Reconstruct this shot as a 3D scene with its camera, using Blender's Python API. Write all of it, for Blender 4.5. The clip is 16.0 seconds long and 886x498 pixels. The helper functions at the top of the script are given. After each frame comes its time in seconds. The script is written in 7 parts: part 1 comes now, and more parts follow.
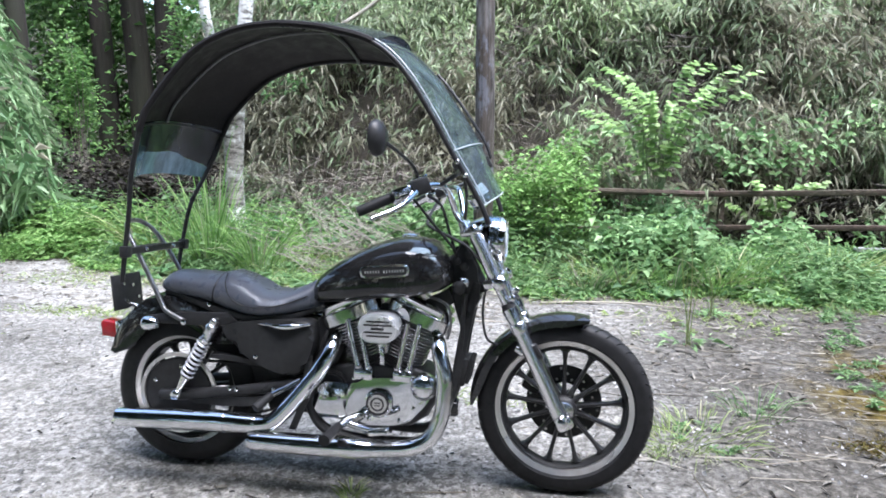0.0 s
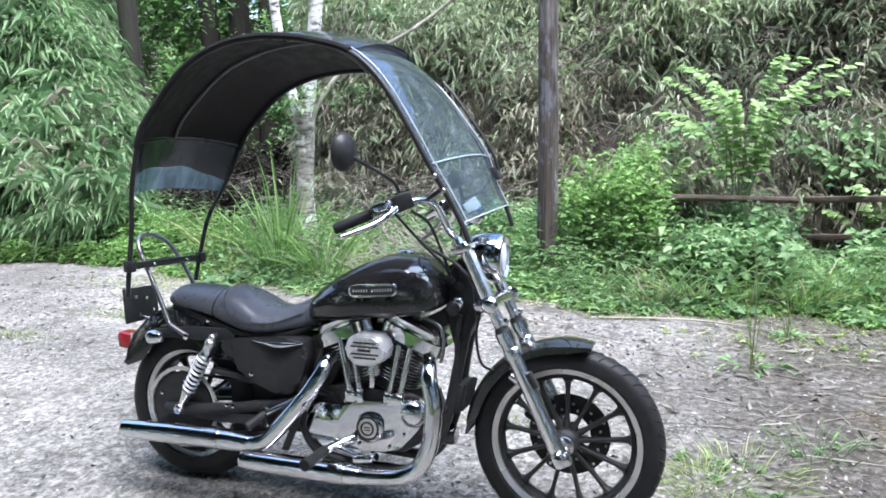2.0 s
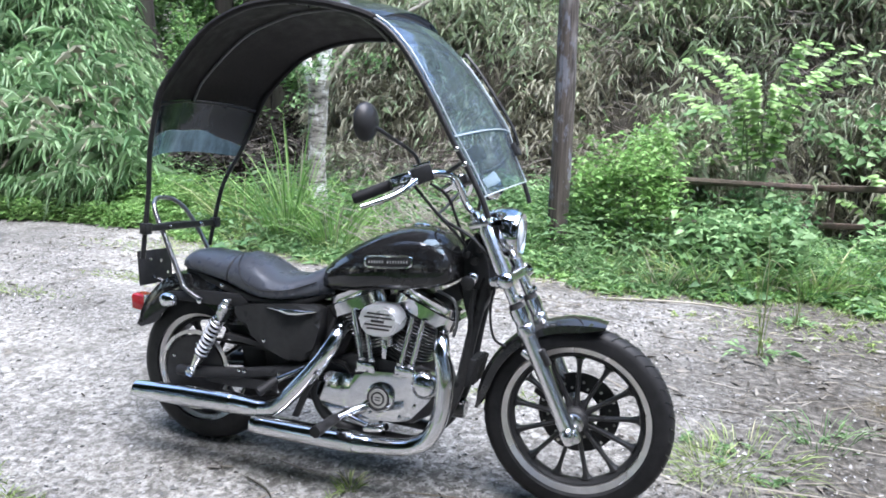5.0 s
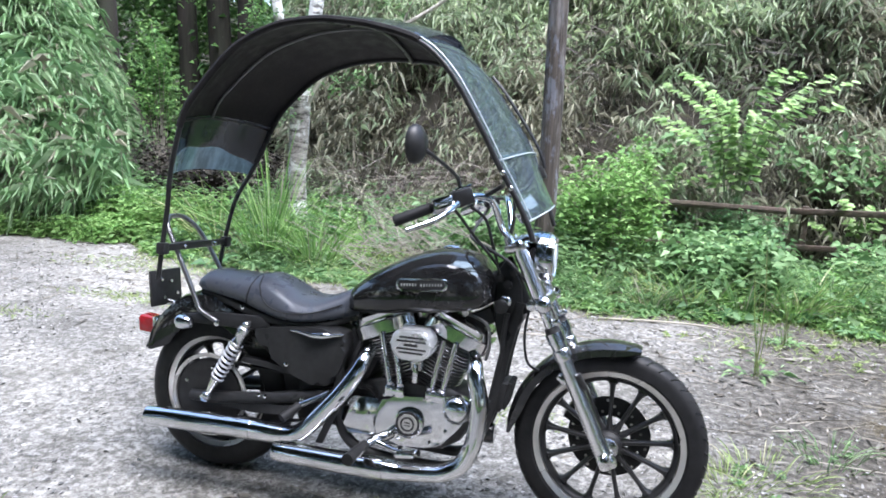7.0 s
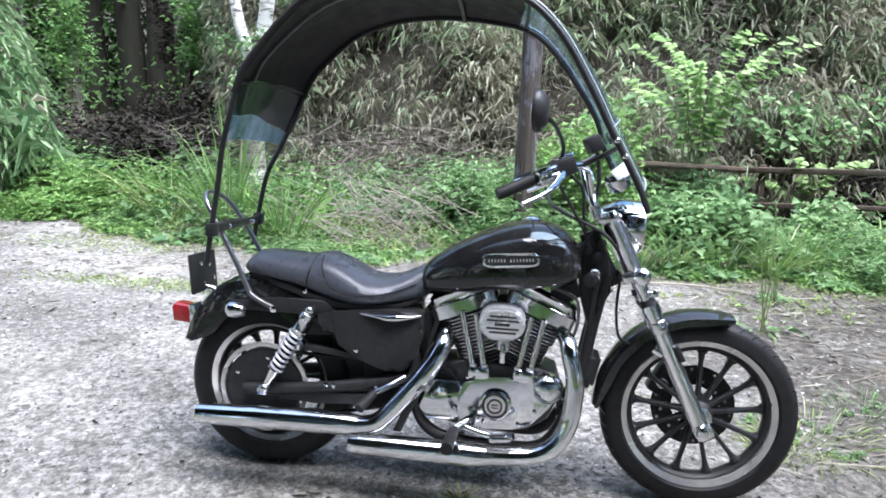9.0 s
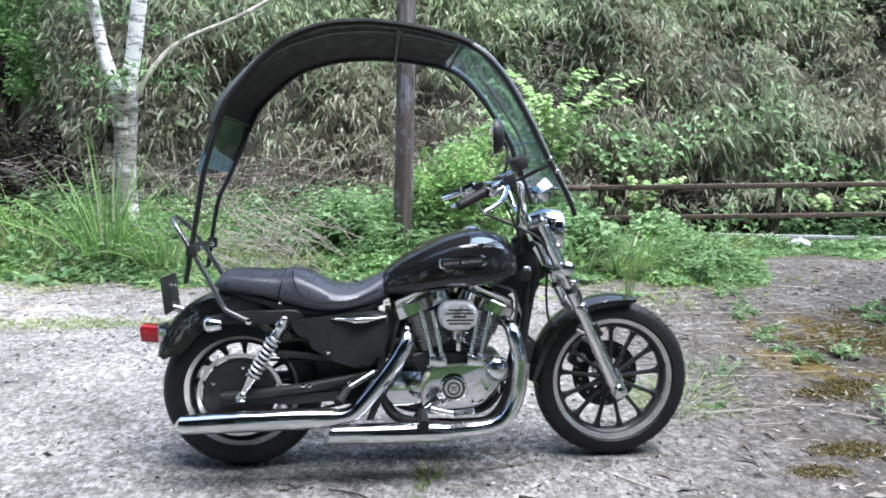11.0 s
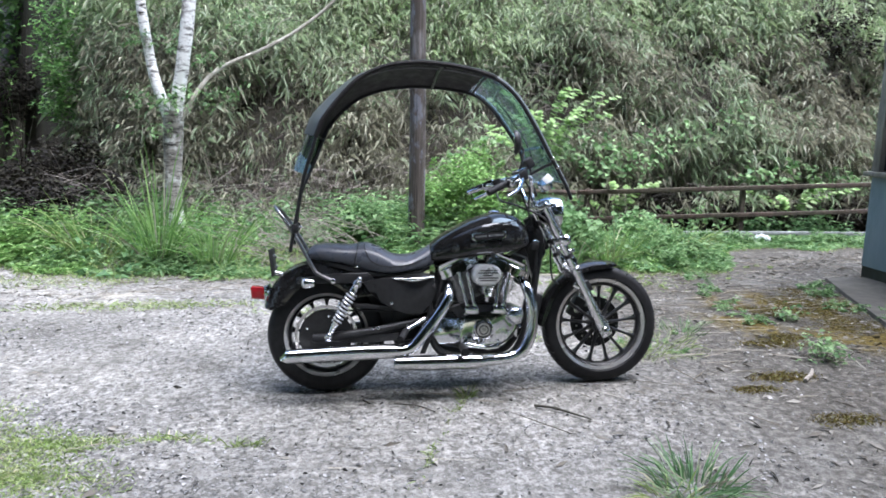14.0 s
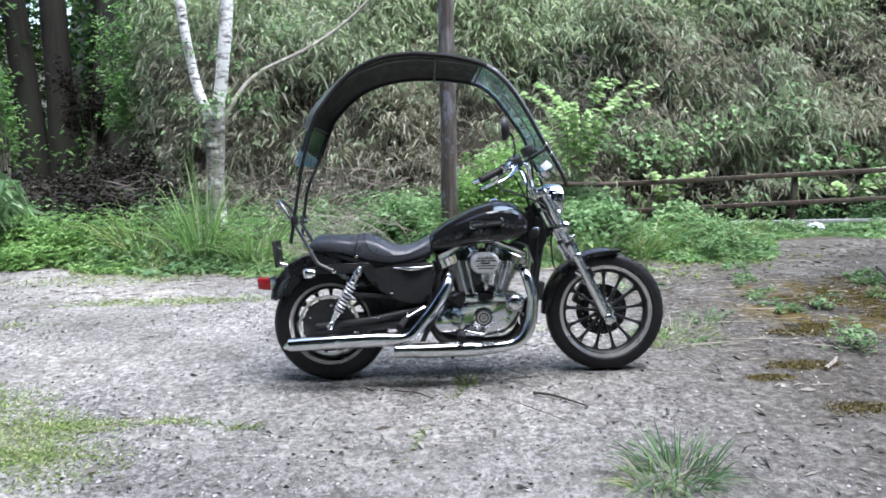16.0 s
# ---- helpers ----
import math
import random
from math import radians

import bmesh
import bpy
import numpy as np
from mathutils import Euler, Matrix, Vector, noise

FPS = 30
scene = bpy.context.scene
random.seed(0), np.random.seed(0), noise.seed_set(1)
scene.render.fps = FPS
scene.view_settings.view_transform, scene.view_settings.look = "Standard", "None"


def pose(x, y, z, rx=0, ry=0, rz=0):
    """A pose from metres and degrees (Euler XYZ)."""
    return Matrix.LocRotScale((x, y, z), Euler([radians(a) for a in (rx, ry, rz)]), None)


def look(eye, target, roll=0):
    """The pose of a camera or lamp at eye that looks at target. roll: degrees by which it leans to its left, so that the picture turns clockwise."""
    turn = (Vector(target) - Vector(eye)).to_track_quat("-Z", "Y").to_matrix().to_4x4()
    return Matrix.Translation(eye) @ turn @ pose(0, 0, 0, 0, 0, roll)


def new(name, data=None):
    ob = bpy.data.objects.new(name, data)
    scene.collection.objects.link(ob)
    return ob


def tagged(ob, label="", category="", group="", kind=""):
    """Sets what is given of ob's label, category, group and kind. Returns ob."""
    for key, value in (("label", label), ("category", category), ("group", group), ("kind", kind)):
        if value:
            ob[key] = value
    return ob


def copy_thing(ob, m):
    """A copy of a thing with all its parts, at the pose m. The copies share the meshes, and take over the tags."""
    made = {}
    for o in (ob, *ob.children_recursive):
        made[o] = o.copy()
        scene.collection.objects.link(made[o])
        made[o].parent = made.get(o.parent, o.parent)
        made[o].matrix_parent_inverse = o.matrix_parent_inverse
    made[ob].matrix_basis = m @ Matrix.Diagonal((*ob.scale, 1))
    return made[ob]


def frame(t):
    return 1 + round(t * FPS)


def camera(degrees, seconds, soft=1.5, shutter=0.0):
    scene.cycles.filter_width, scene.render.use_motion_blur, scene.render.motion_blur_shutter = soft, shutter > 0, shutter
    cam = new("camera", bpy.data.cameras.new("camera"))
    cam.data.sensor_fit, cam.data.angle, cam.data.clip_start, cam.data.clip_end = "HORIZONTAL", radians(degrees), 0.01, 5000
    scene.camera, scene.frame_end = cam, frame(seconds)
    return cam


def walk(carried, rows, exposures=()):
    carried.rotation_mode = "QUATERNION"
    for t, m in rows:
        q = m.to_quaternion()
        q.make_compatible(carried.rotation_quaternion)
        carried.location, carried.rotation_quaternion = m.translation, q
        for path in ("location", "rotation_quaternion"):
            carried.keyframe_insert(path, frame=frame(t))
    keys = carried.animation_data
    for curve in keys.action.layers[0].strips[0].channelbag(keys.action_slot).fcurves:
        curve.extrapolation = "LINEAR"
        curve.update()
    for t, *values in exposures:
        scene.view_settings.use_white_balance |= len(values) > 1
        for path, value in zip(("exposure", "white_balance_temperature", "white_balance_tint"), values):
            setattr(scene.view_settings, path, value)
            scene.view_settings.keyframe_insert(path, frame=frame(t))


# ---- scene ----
cam = camera(65.3, 16.0, soft=1.75)
PATH = [
    (0, (1.48, -2.381, 1.44), (1.149, -0.448, 1.05), -0.2),
    (0.5, (1.512, -2.199, 1.429), (1.178, -0.276, 0.989), 1.9),
    (1, (1.627, -2.137, 1.44), (1.13, -0.239, 1.054), -0.2),
    (1.5, (1.823, -2.126, 1.446), (1.095, -0.311, 1.027), -2.0),
    (2, (1.851, -2.125, 1.455), (1.216, -0.266, 1.08), -1.6),
    (2.5, (1.841, -2.132, 1.445), (1.226, -0.274, 1.031), 0.0),
    (3, (1.836, -2.141, 1.448), (1.169, -0.298, 1.051), 0.4),
    (3.5, (1.843, -2.138, 1.445), (1.182, -0.293, 1.049), 0.5),
    (4, (1.849, -2.142, 1.446), (1.203, -0.292, 1.044), 0.7),
    (4.5, (1.848, -2.137, 1.442), (1.215, -0.285, 1.031), 1.1),
    (4.7, (1.837, -2.132, 1.451), (1.191, -0.293, 1.005), 0.5),
    (6.8, (1.577, -2.179, 1.449), (1.026, -0.305, 1.021), 1.7),
    (7, (1.536, -2.192, 1.465), (1.013, -0.303, 1.066), 1.8),
    (7.5, (1.329, -2.284, 1.461), (0.946, -0.365, 1.046), 0.8),
    (8, (1.192, -2.289, 1.471), (0.848, -0.348, 1.134), 2.9),
    (8.5, (1.063, -2.186, 1.463), (0.674, -0.269, 1.047), -0.2),
    (9, (0.92, -2.167, 1.453), (0.658, -0.247, 0.958), 1.7),
    (9.5, (0.76, -2.241, 1.481), (0.72, -0.287, 1.057), 1.0),
    (9.7, (0.726, -2.27, 1.485), (0.742, -0.313, 1.072), 1.6),
    (11.8, (0.323, -2.86, 1.429), (0.571, -0.912, 1.053), 0.5),
    (12, (0.293, -2.94, 1.434), (0.527, -0.984, 1.087), 0.7),
    (12.5, (0.283, -3.175, 1.419), (0.504, -1.22, 1.06), 1.8),
    (13, (0.227, -3.334, 1.441), (0.464, -1.372, 1.137), 2.7),
    (13.5, (0.143, -3.442, 1.424), (0.384, -1.498, 1.018), 1.5),
    (14, (0.136, -3.539, 1.44), (0.388, -1.587, 1.086), 0.7),
    (14.5, (0.234, -3.657, 1.426), (0.392, -1.69, 1.102), 0.6),
    (15, (0.314, -3.735, 1.421), (0.442, -1.764, 1.104), 0.6),
    (15.5, (0.376, -3.728, 1.415), (0.418, -1.75, 1.123), 0.0),
    (16, (0.508, -3.617, 1.382), (0.562, -1.648, 1.031), -1.4),
]
walk(cam, [(t, look(eye, target, roll)) for t, eye, target, roll in PATH], [(0.0, 2.02), (7.5, 2.05), (9.5, 2.03), (12.0, 1.94), (13.5, 1.79), (16.0, 1.8)])

# ---- light ----
world = bpy.data.worlds.new("overcast_sky")
scene.world = world
world.use_nodes = True
wn = world.node_tree.nodes
sky = wn.new("ShaderNodeTexSky")
sky.sky_type = "NISHITA"
sky.sun_disc = False
sky.sun_elevation = radians(72)
sky.sun_rotation = radians(113)
sky.air_density, sky.dust_density, sky.ozone_density = 1.0, 1.5, 1.0
world.node_tree.links.new(sky.outputs["Color"], wn["Background"].inputs["Color"])
wn["Background"].inputs["Strength"].default_value = 0.15
sun_data = bpy.data.lights.new("sun", "SUN")
sun_data.energy, sun_data.angle, sun_data.color = 3.05, radians(55), (0.955, 0.98, 1.105)
sun_lamp = new("sun", sun_data)
sun_lamp.matrix_world = look((6, -2.5, 20), (0, 0, 0))


# ---- materials ----
class Nodes:
    def __init__(self, name):
        self.m = bpy.data.materials.new(name)
        self.m.use_nodes = True
        self.t = self.m.node_tree
        self.b = self.t.nodes["Principled BSDF"]

    def n(self, kind, **inputs):
        node = self.t.nodes.new(kind)
        for k, v in inputs.items():
            self.put(node, k.replace("_", " "), v)
        return node

    def put(self, node, key, v):
        if isinstance(v, bpy.types.NodeSocket):
            self.t.links.new(v, node.inputs[key])
        else:
            node.inputs[key].default_value = v

    def coords(self, scale=1.0, space="Object"):
        c = self.t.nodes.new("ShaderNodeTexCoord")
        mp = self.t.nodes.new("ShaderNodeMapping")
        s = scale if hasattr(scale, "__len__") else (scale,) * 3
        mp.inputs["Scale"].default_value = s
        self.t.links.new(c.outputs[space], mp.inputs["Vector"])
        return mp.outputs["Vector"]

    def noise(self, scale, detail=4.0, rough=0.55, vec=None):
        k = self.n("ShaderNodeTexNoise", Scale=scale, Detail=detail, Roughness=rough)
        if vec is not None:
            self.t.links.new(vec, k.inputs["Vector"])
        return k.outputs["Fac"]

    def ramp(self, fac, *stops):
        r = self.t.nodes.new("ShaderNodeValToRGB")
        e = r.color_ramp.elements
        while len(e) < len(stops):
            e.new(0.5)
        for el, (p, c) in zip(e, stops):
            el.position = p
            el.color = (*c, 1) if hasattr(c, "__len__") else (c, c, c, 1)
        self.t.links.new(fac, r.inputs["Fac"])
        return r.outputs["Color"]

    def mix(self, fac, a, b, mode="MIX"):
        k = self.t.nodes.new("ShaderNodeMix")
        k.data_type, k.blend_type = "RGBA", mode
        for i, v in ((0, fac), (6, a), (7, b)):
            if isinstance(v, bpy.types.NodeSocket):
                self.t.links.new(v, k.inputs[i])
            elif i == 0:
                k.inputs[i].default_value = v
            else:
                k.inputs[i].default_value = (*v, 1) if len(v) == 3 else v
        return k.outputs[2]

    def bump(self, height, strength=0.3, distance=0.01):
        k = self.n("ShaderNodeBump", Strength=strength, Distance=distance, Height=height)
        self.t.links.new(k.outputs["Normal"], self.b.inputs["Normal"])

    def set(self, **inputs):
        for k, v in inputs.items():
            self.put(self.b, k.replace("_", " "), v)
        return self


def island(m):
    return m.n("ShaderNodeNewGeometry").outputs["Random Per Island"]


def plain(name, col, rough, metal=0.0, wear=0.12, scale=25.0, bump=0.0, coat=0.0, spec=0.5):
    """A surface of one colour with faint mottling, uneven gloss and fine relief."""
    m = Nodes(name)
    v = m.coords()
    f = m.noise(scale, 5.0, 0.6, v)
    g = m.noise(scale * 0.17, 3.0, 0.5, v)
    lo = tuple(c * (1 - wear) for c in col)
    hi = tuple(min(1, c * (1 + wear)) for c in col)
    c1 = m.ramp(f, (0.3, lo), (0.7, hi))
    m.set(Base_Color=m.mix(m.ramp(g, (0.35, 0.0), (0.75, 0.6)), c1, tuple(0.8 * c + 0.02 for c in lo)))
    m.set(Roughness=m.ramp(g, (0.3, max(0.0, rough * 0.8)), (0.7, min(1, rough * 1.25 + 0.01))), Metallic=metal, Coat_Weight=coat, Specular_IOR_Level=spec)
    if bump:
        m.bump(f, bump, 0.004)
    return m.m


def leafy(name, stops, rough=0.5, translucent=0.35):
    """Leaves: each one takes its own shade; light comes through them."""
    m = Nodes(name)
    r = island(m)
    c = m.ramp(r, *stops)
    f = m.noise(9.0, 3.0, 0.6, m.coords())
    c = m.mix(m.ramp(f, (0.35, 0.0), (0.7, 0.45)), c, tuple(0.55 * x for x in stops[len(stops) // 2][1]))
    # whole clumps grow duller or fresher than their neighbours
    g = m.noise(0.95, 4.0, 0.6, m.coords())
    c = m.mix(m.ramp(g, (0.42, 0.0), (0.66, 0.54)), c, tuple(0.48 * x for x in stops[len(stops) // 2][1]))
    c = m.mix(m.ramp(g, (0.28, 0.22), (0.42, 0.0)), c, stops[-1][1])
    m.set(Base_Color=c, Roughness=rough, Specular_IOR_Level=0.22)
    tr = m.n("ShaderNodeBsdfTranslucent", Color=c)
    ms = m.t.nodes.new("ShaderNodeMixShader")
    ms.inputs[0].default_value = translucent
    m.t.links.new(m.b.outputs[0], ms.inputs[1])
    m.t.links.new(tr.outputs[0], ms.inputs[2])
    m.t.links.new(ms.outputs[0], m.t.nodes["Material Output"].inputs["Surface"])
    return m.m


def m_ground():
    m = Nodes("weathered_concrete_yard")
    v = m.coords()
    big = m.noise(0.55, 5.0, 0.6, v)
    mid = m.noise(3.2, 6.0, 0.65, v)
    fine = m.noise(38.0, 5.0, 0.7, v)
    grit = m.noise(140.0, 3.0, 0.7, v)
    flake = m.noise(20.0, 9.0, 0.8, v)
    vor = m.n("ShaderNodeTexVoronoi", Vector=v, Scale=55.0)
    speck = m.ramp(flake, (0.38, (0.035, 0.034, 0.032)), (0.5, (0.124, 0.121, 0.117)), (0.62, (0.44, 0.434, 0.425)))
    base = m.ramp(fine, (0.36, (0.061, 0.059, 0.056)), (0.5, (0.158, 0.155, 0.148)), (0.64, (0.331, 0.328, 0.317)))
    stones = m.ramp(vor.outputs["Color"], (0.0, (0.079, 0.078, 0.074)), (0.6, (0.180, 0.176, 0.169)), (1.0, (0.396, 0.392, 0.382)))
    c = m.mix(0.6, m.mix(0.4, base, stones), speck)
    warp = m.n("ShaderNodeTexNoise", Vector=v, Scale=30.0, Detail=3.0)
    shift = m.n("ShaderNodeVectorMath")
    shift.operation = "MULTIPLY_ADD"
    m.put(shift, 0, warp.outputs["Color"])
    shift.inputs[1].default_value = (0.05, 0.05, 0.0)
    m.t.links.new(v, shift.inputs[2])
    chip = m.n("ShaderNodeTexVoronoi", Vector=shift.outputs[0], Scale=70.0).outputs["Color"]
    # paler scoured areas
    pale = m.ramp(flake, (0.36, (0.10, 0.096, 0.088)), (0.48, (0.268, 0.260, 0.243)), (0.60, (0.64, 0.628, 0.598)))
    c = m.mix(m.ramp(m.noise(0.8, 5.0, 0.65, m.coords((0.7, 1.3, 1))), (0.42, 0.0), (0.60, 0.7)), c, pale)
    # flat stone chips and dark pits, thin in some places and thick in others
    thick = m.ramp(m.noise(1.7, 4.0, 0.6, v), (0.35, 0.25), (0.6, 0.85))
    c = m.mix(m.mix(1.0, m.ramp(chip, (0.60, 0.0), (0.66, 0.52)), thick, "MULTIPLY"), c, (0.50, 0.50, 0.50))
    c = m.mix(m.mix(1.0, m.ramp(chip, (0.30, 0.55), (0.36, 0.0)), thick, "MULTIPLY"), c, (0.045, 0.044, 0.042))
    # old leaf dirt in broad stains
    c = m.mix(m.ramp(big, (0.42, 0.0), (0.66, 0.45)), c, (0.104, 0.101, 0.092))
    c = m.mix(m.ramp(mid, (0.50, 0.0), (0.66, 0.6)), c, (0.061, 0.058, 0.050))
    c = m.mix(1.0, c, (1.0, 0.985, 0.945), "MULTIPLY")
    # moss and earth toward the planted sides
    sep = m.n("ShaderNodeSeparateXYZ", Vector=v)
    right = m.n("ShaderNodeMapRange", Value=sep.outputs["X"])
    right.inputs["From Min"].default_value, right.inputs["From Max"].default_value = 1.1, 2.5
    deep = m.n("ShaderNodeMapRange", Value=sep.outputs["Y"])
    deep.inputs["From Min"].default_value, deep.inputs["From Max"].default_value = 2.2, 3.4
    both = m.n("ShaderNodeMath", Value=right.outputs[0])
    both.operation = "MAXIMUM"
    open_side = m.n("ShaderNodeMapRange", Value=sep.outputs["X"])
    open_side.inputs["From Min"].default_value, open_side.inputs["From Max"].default_value = -2.8, -0.8
    back = m.n("ShaderNodeMath", Value=deep.outputs[0])
    back.operation = "MULTIPLY"
    m.t.links.new(open_side.outputs[0], back.inputs[1])
    m.t.links.new(back.outputs[0], both.inputs[1])
    soil = m.ramp(flake, (0.38, (0.020, 0.018, 0.014)), (0.5, (0.066, 0.0595, 0.050)), (0.62, (0.168, 0.156, 0.134)))
    patch = m.n("ShaderNodeMath", Value=m.ramp(m.noise(1.4, 6.0, 0.7, v), (0.28, 0.0), (0.46, 0.95)))
    patch.operation = "MULTIPLY"
    m.t.links.new(both.outputs[0], patch.inputs[1])
    c = m.mix(patch.outputs[0], c, soil)
    # the damp corner before the shed, and its mossy crust
    far_off = m.n("ShaderNodeVectorMath")
    far_off.operation = "DISTANCE"
    m.t.links.new(v, far_off.inputs[0])
    far_off.inputs[1].default_value = (3.65, 1.25, 0.0)
    damp = m.ramp(far_off.outputs["Value"], (0.55, 1.0), (1.45, 0.0))
    c = m.mix(m.mix(1.0, damp, m.ramp(m.noise(2.6, 5.0, 0.7, v), (0.38, 0.0), (0.55, 0.8)), "MULTIPLY"), c, m.ramp(flake, (0.4, (0.014, 0.012, 0.009)), (0.6, (0.085, 0.077, 0.062))))
    mm = m.n("ShaderNodeMath", Value=m.ramp(m.noise(2.3, 7.0, 0.75, v), (0.46, 0.0), (0.53, 1.0)))
    mm.operation = "MULTIPLY"
    m.t.links.new(m.ramp(far_off.outputs["Value"], (0.7, 1.0), (1.5, 0.0)), mm.inputs[1])
    c = m.mix(mm.outputs[0], c, m.ramp(flake, (0.36, (0.028, 0.020, 0.007)), (0.5, (0.088, 0.062, 0.014)), (0.64, (0.17, 0.135, 0.032))))
    m.set(Base_Color=c, Roughness=0.92, Specular_IOR_Level=0.25)
    h = m.n("ShaderNodeMath", Value=fine)
    h.operation = "ADD"
    m.t.links.new(grit, h.inputs[1])
    m.bump(h.outputs[0], 0.55, 0.012)
    return m.m


def m_bark(name, dark, light, scale, stretch):
    m = Nodes(name)
    v = m.coords((1, 1, stretch))
    f = m.noise(scale, 6.0, 0.7, v)
    g = m.noise(scale * 0.15, 3.0, 0.5, v)
    c = m.ramp(f, (0.32, dark), (0.68, light))
    c = m.mix(m.ramp(g, (0.4, 0.0), (0.7, 0.5)), c, tuple(0.5 * a + 0.5 * b for a, b in zip(dark, (0.09, 0.11, 0.06))))
    m.set(Base_Color=c, Roughness=0.9)
    m.bump(f, 0.8, 0.02)
    return m.m


def m_glass(name, col, rough=0.02, alpha=0.2, sheen=(0.6, 0.67, 0.72)):
    """Thin sheet plastic: mostly clear, mirror-like; its film colour paints scratches and sky sheen."""
    m = Nodes(name)
    f = m.noise(7.0, 5.0, 0.65, m.coords((1, 1, 0.35)))
    gl = m.n("ShaderNodeBsdfGlossy", Color=(0.9, 0.95, 1, 1), Roughness=rough)
    tp = m.n("ShaderNodeBsdfTransparent", Color=(*col, 1))
    lw = m.n("ShaderNodeLayerWeight", Blend=0.5)
    edge = m.ramp(lw.outputs["Facing"], (0.0, 0.035), (0.5, 0.07), (0.75, 0.22), (0.9, 0.5), (1.0, 0.85))
    film = m.n("ShaderNodeBsdfDiffuse", Color=(*sheen, 1))
    m1 = m.t.nodes.new("ShaderNodeMixShader")
    m.t.links.new(m.ramp(f, (0.45, alpha * 0.5), (0.75, alpha * 1.6)), m1.inputs[0])
    m.t.links.new(tp.outputs[0], m1.inputs[1])
    m.t.links.new(film.outputs[0], m1.inputs[2])
    m2 = m.t.nodes.new("ShaderNodeMixShader")
    m.t.links.new(edge, m2.inputs[0])
    m.t.links.new(m1.outputs[0], m2.inputs[1])
    m.t.links.new(gl.outputs[0], m2.inputs[2])
    m.t.links.new(m2.outputs[0], m.t.nodes["Material Output"].inputs["Surface"])
    return m.m


GROUND = m_ground()
SOIL = m_bark("dark_hillside_earth", (0.028, 0.024, 0.019), (0.105, 0.088, 0.068), 6.0, 1.0)
# humus, darkened further to hold the shade of the hollow
SHADED_HUMUS = m_bark("shade_dark_forest_floor", (0.018, 0.014, 0.010), (0.062, 0.05, 0.037), 7.0, 1.0)
BLACK_PAINT = plain("gloss_black_paint", (0.014, 0.014, 0.0145), 0.05, wear=0.2, scale=60, coat=0.5, spec=0.4)
BLACK_SATIN = plain("satin_black_metal", (0.026, 0.026, 0.027), 0.33, wear=0.3, scale=40, spec=0.25)
BLACK_MATT = plain("matt_black_plastic", (0.027, 0.027, 0.028), 0.55, wear=0.25, scale=50, spec=0.25)
CHROME = plain("chrome_plate", (0.75, 0.76, 0.775), 0.085, 1.0, wear=0.04, scale=12)
ALLOY = plain("brushed_alloy", (0.72, 0.72, 0.73), 0.22, 1.0, wear=0.1, scale=30, bump=0.05)
ROCKER = plain("polished_rocker_alloy", (0.86, 0.86, 0.86), 0.06, 1.0, wear=0.06, scale=18)
POLISHED = plain("polished_fork_alloy", (0.84, 0.84, 0.85), 0.2, 1.0, wear=0.06, scale=25)
SEAM = plain("grey_seam_tape", (0.17, 0.17, 0.175), 0.5, wear=0.2, scale=60)
COVER_ALLOY = plain("satin_alloy_cover", (0.84, 0.84, 0.85), 0.26, 0.6, wear=0.06, scale=30)
RIM_ALLOY = plain("machined_rim_alloy", (0.66, 0.645, 0.62), 0.27, 0.7, wear=0.12, scale=20)
ENGINE = plain("grey_engine_casting", (0.07, 0.07, 0.073), 0.42, 0.7, wear=0.3, scale=45, bump=0.15)
FIN = plain("black_cylinder_fins", (0.022, 0.022, 0.023), 0.42, 0.4, wear=0.3, scale=50)
STEEL = plain("dull_steel_bar", (0.22, 0.22, 0.225), 0.3, 0.9, wear=0.15, scale=30)
EDGE = plain("pale_plastic_edge", (0.42, 0.48, 0.5), 0.2, wear=0.15, scale=30)
RUBBER = plain("tyre_rubber", (0.016, 0.016, 0.017), 0.45, wear=0.35, scale=30, bump=0.15, spec=0.16)
GROOVE = plain("worn_tread_edge", (0.016, 0.016, 0.017), 0.22, wear=0.3, scale=40, spec=0.6)
VINYL = plain("black_seat_vinyl", (0.082, 0.090, 0.112), 0.3, wear=0.12, scale=160, bump=0.12)
FABRIC = plain("black_canopy_cloth", (0.019, 0.0175, 0.0175), 0.6, wear=0.3, scale=120, bump=0.2, spec=0.12)
# the roof cloth again, paler and bluer for the sky's sheen on top
ROOF_SKIN = plain("coated_sky_sheen_skin", (0.05, 0.055, 0.064), 0.32, wear=0.2, scale=20, bump=0.05)
# bluish film colour stands for the sky mirrored in the screen
CLEAR = m_glass("clear_windscreen_sheet", (0.70, 0.80, 0.87), 0.03, 0.075, (0.42, 0.52, 0.64))
# blue film colour holds the sky reflected in the rear window's lower half
SKY_TINT = m_glass("tint_and_sky_reflection_film", (0.30, 0.50, 0.58), 0.05, 0.62, (0.36, 0.51, 0.60))
# dark film paints the reflection above it; the front overlap shares it
DARK_FILM = m_glass("dark_film_and_reflection", (0.06, 0.08, 0.11), 0.08, 0.6, (0.05, 0.056, 0.07))
# white film makes the lens as pale as the sky it scatters
LENS = m_glass("headlight_lens", (0.9, 0.95, 1.0), 0.02, 0.8, (0.9, 0.94, 1.0))
RED = plain("red_lens", (0.38, 0.010, 0.016), 0.12, wear=0.25, scale=40, coat=0.6)
WHITE_LENS = plain("white_lens", (0.75, 0.75, 0.74), 0.15, wear=0.05, scale=40, coat=0.6)
VAN_PAINT = plain("dark_navy_car_paint", (0.010, 0.014, 0.022), 0.12, wear=0.15, scale=10, coat=0.8)
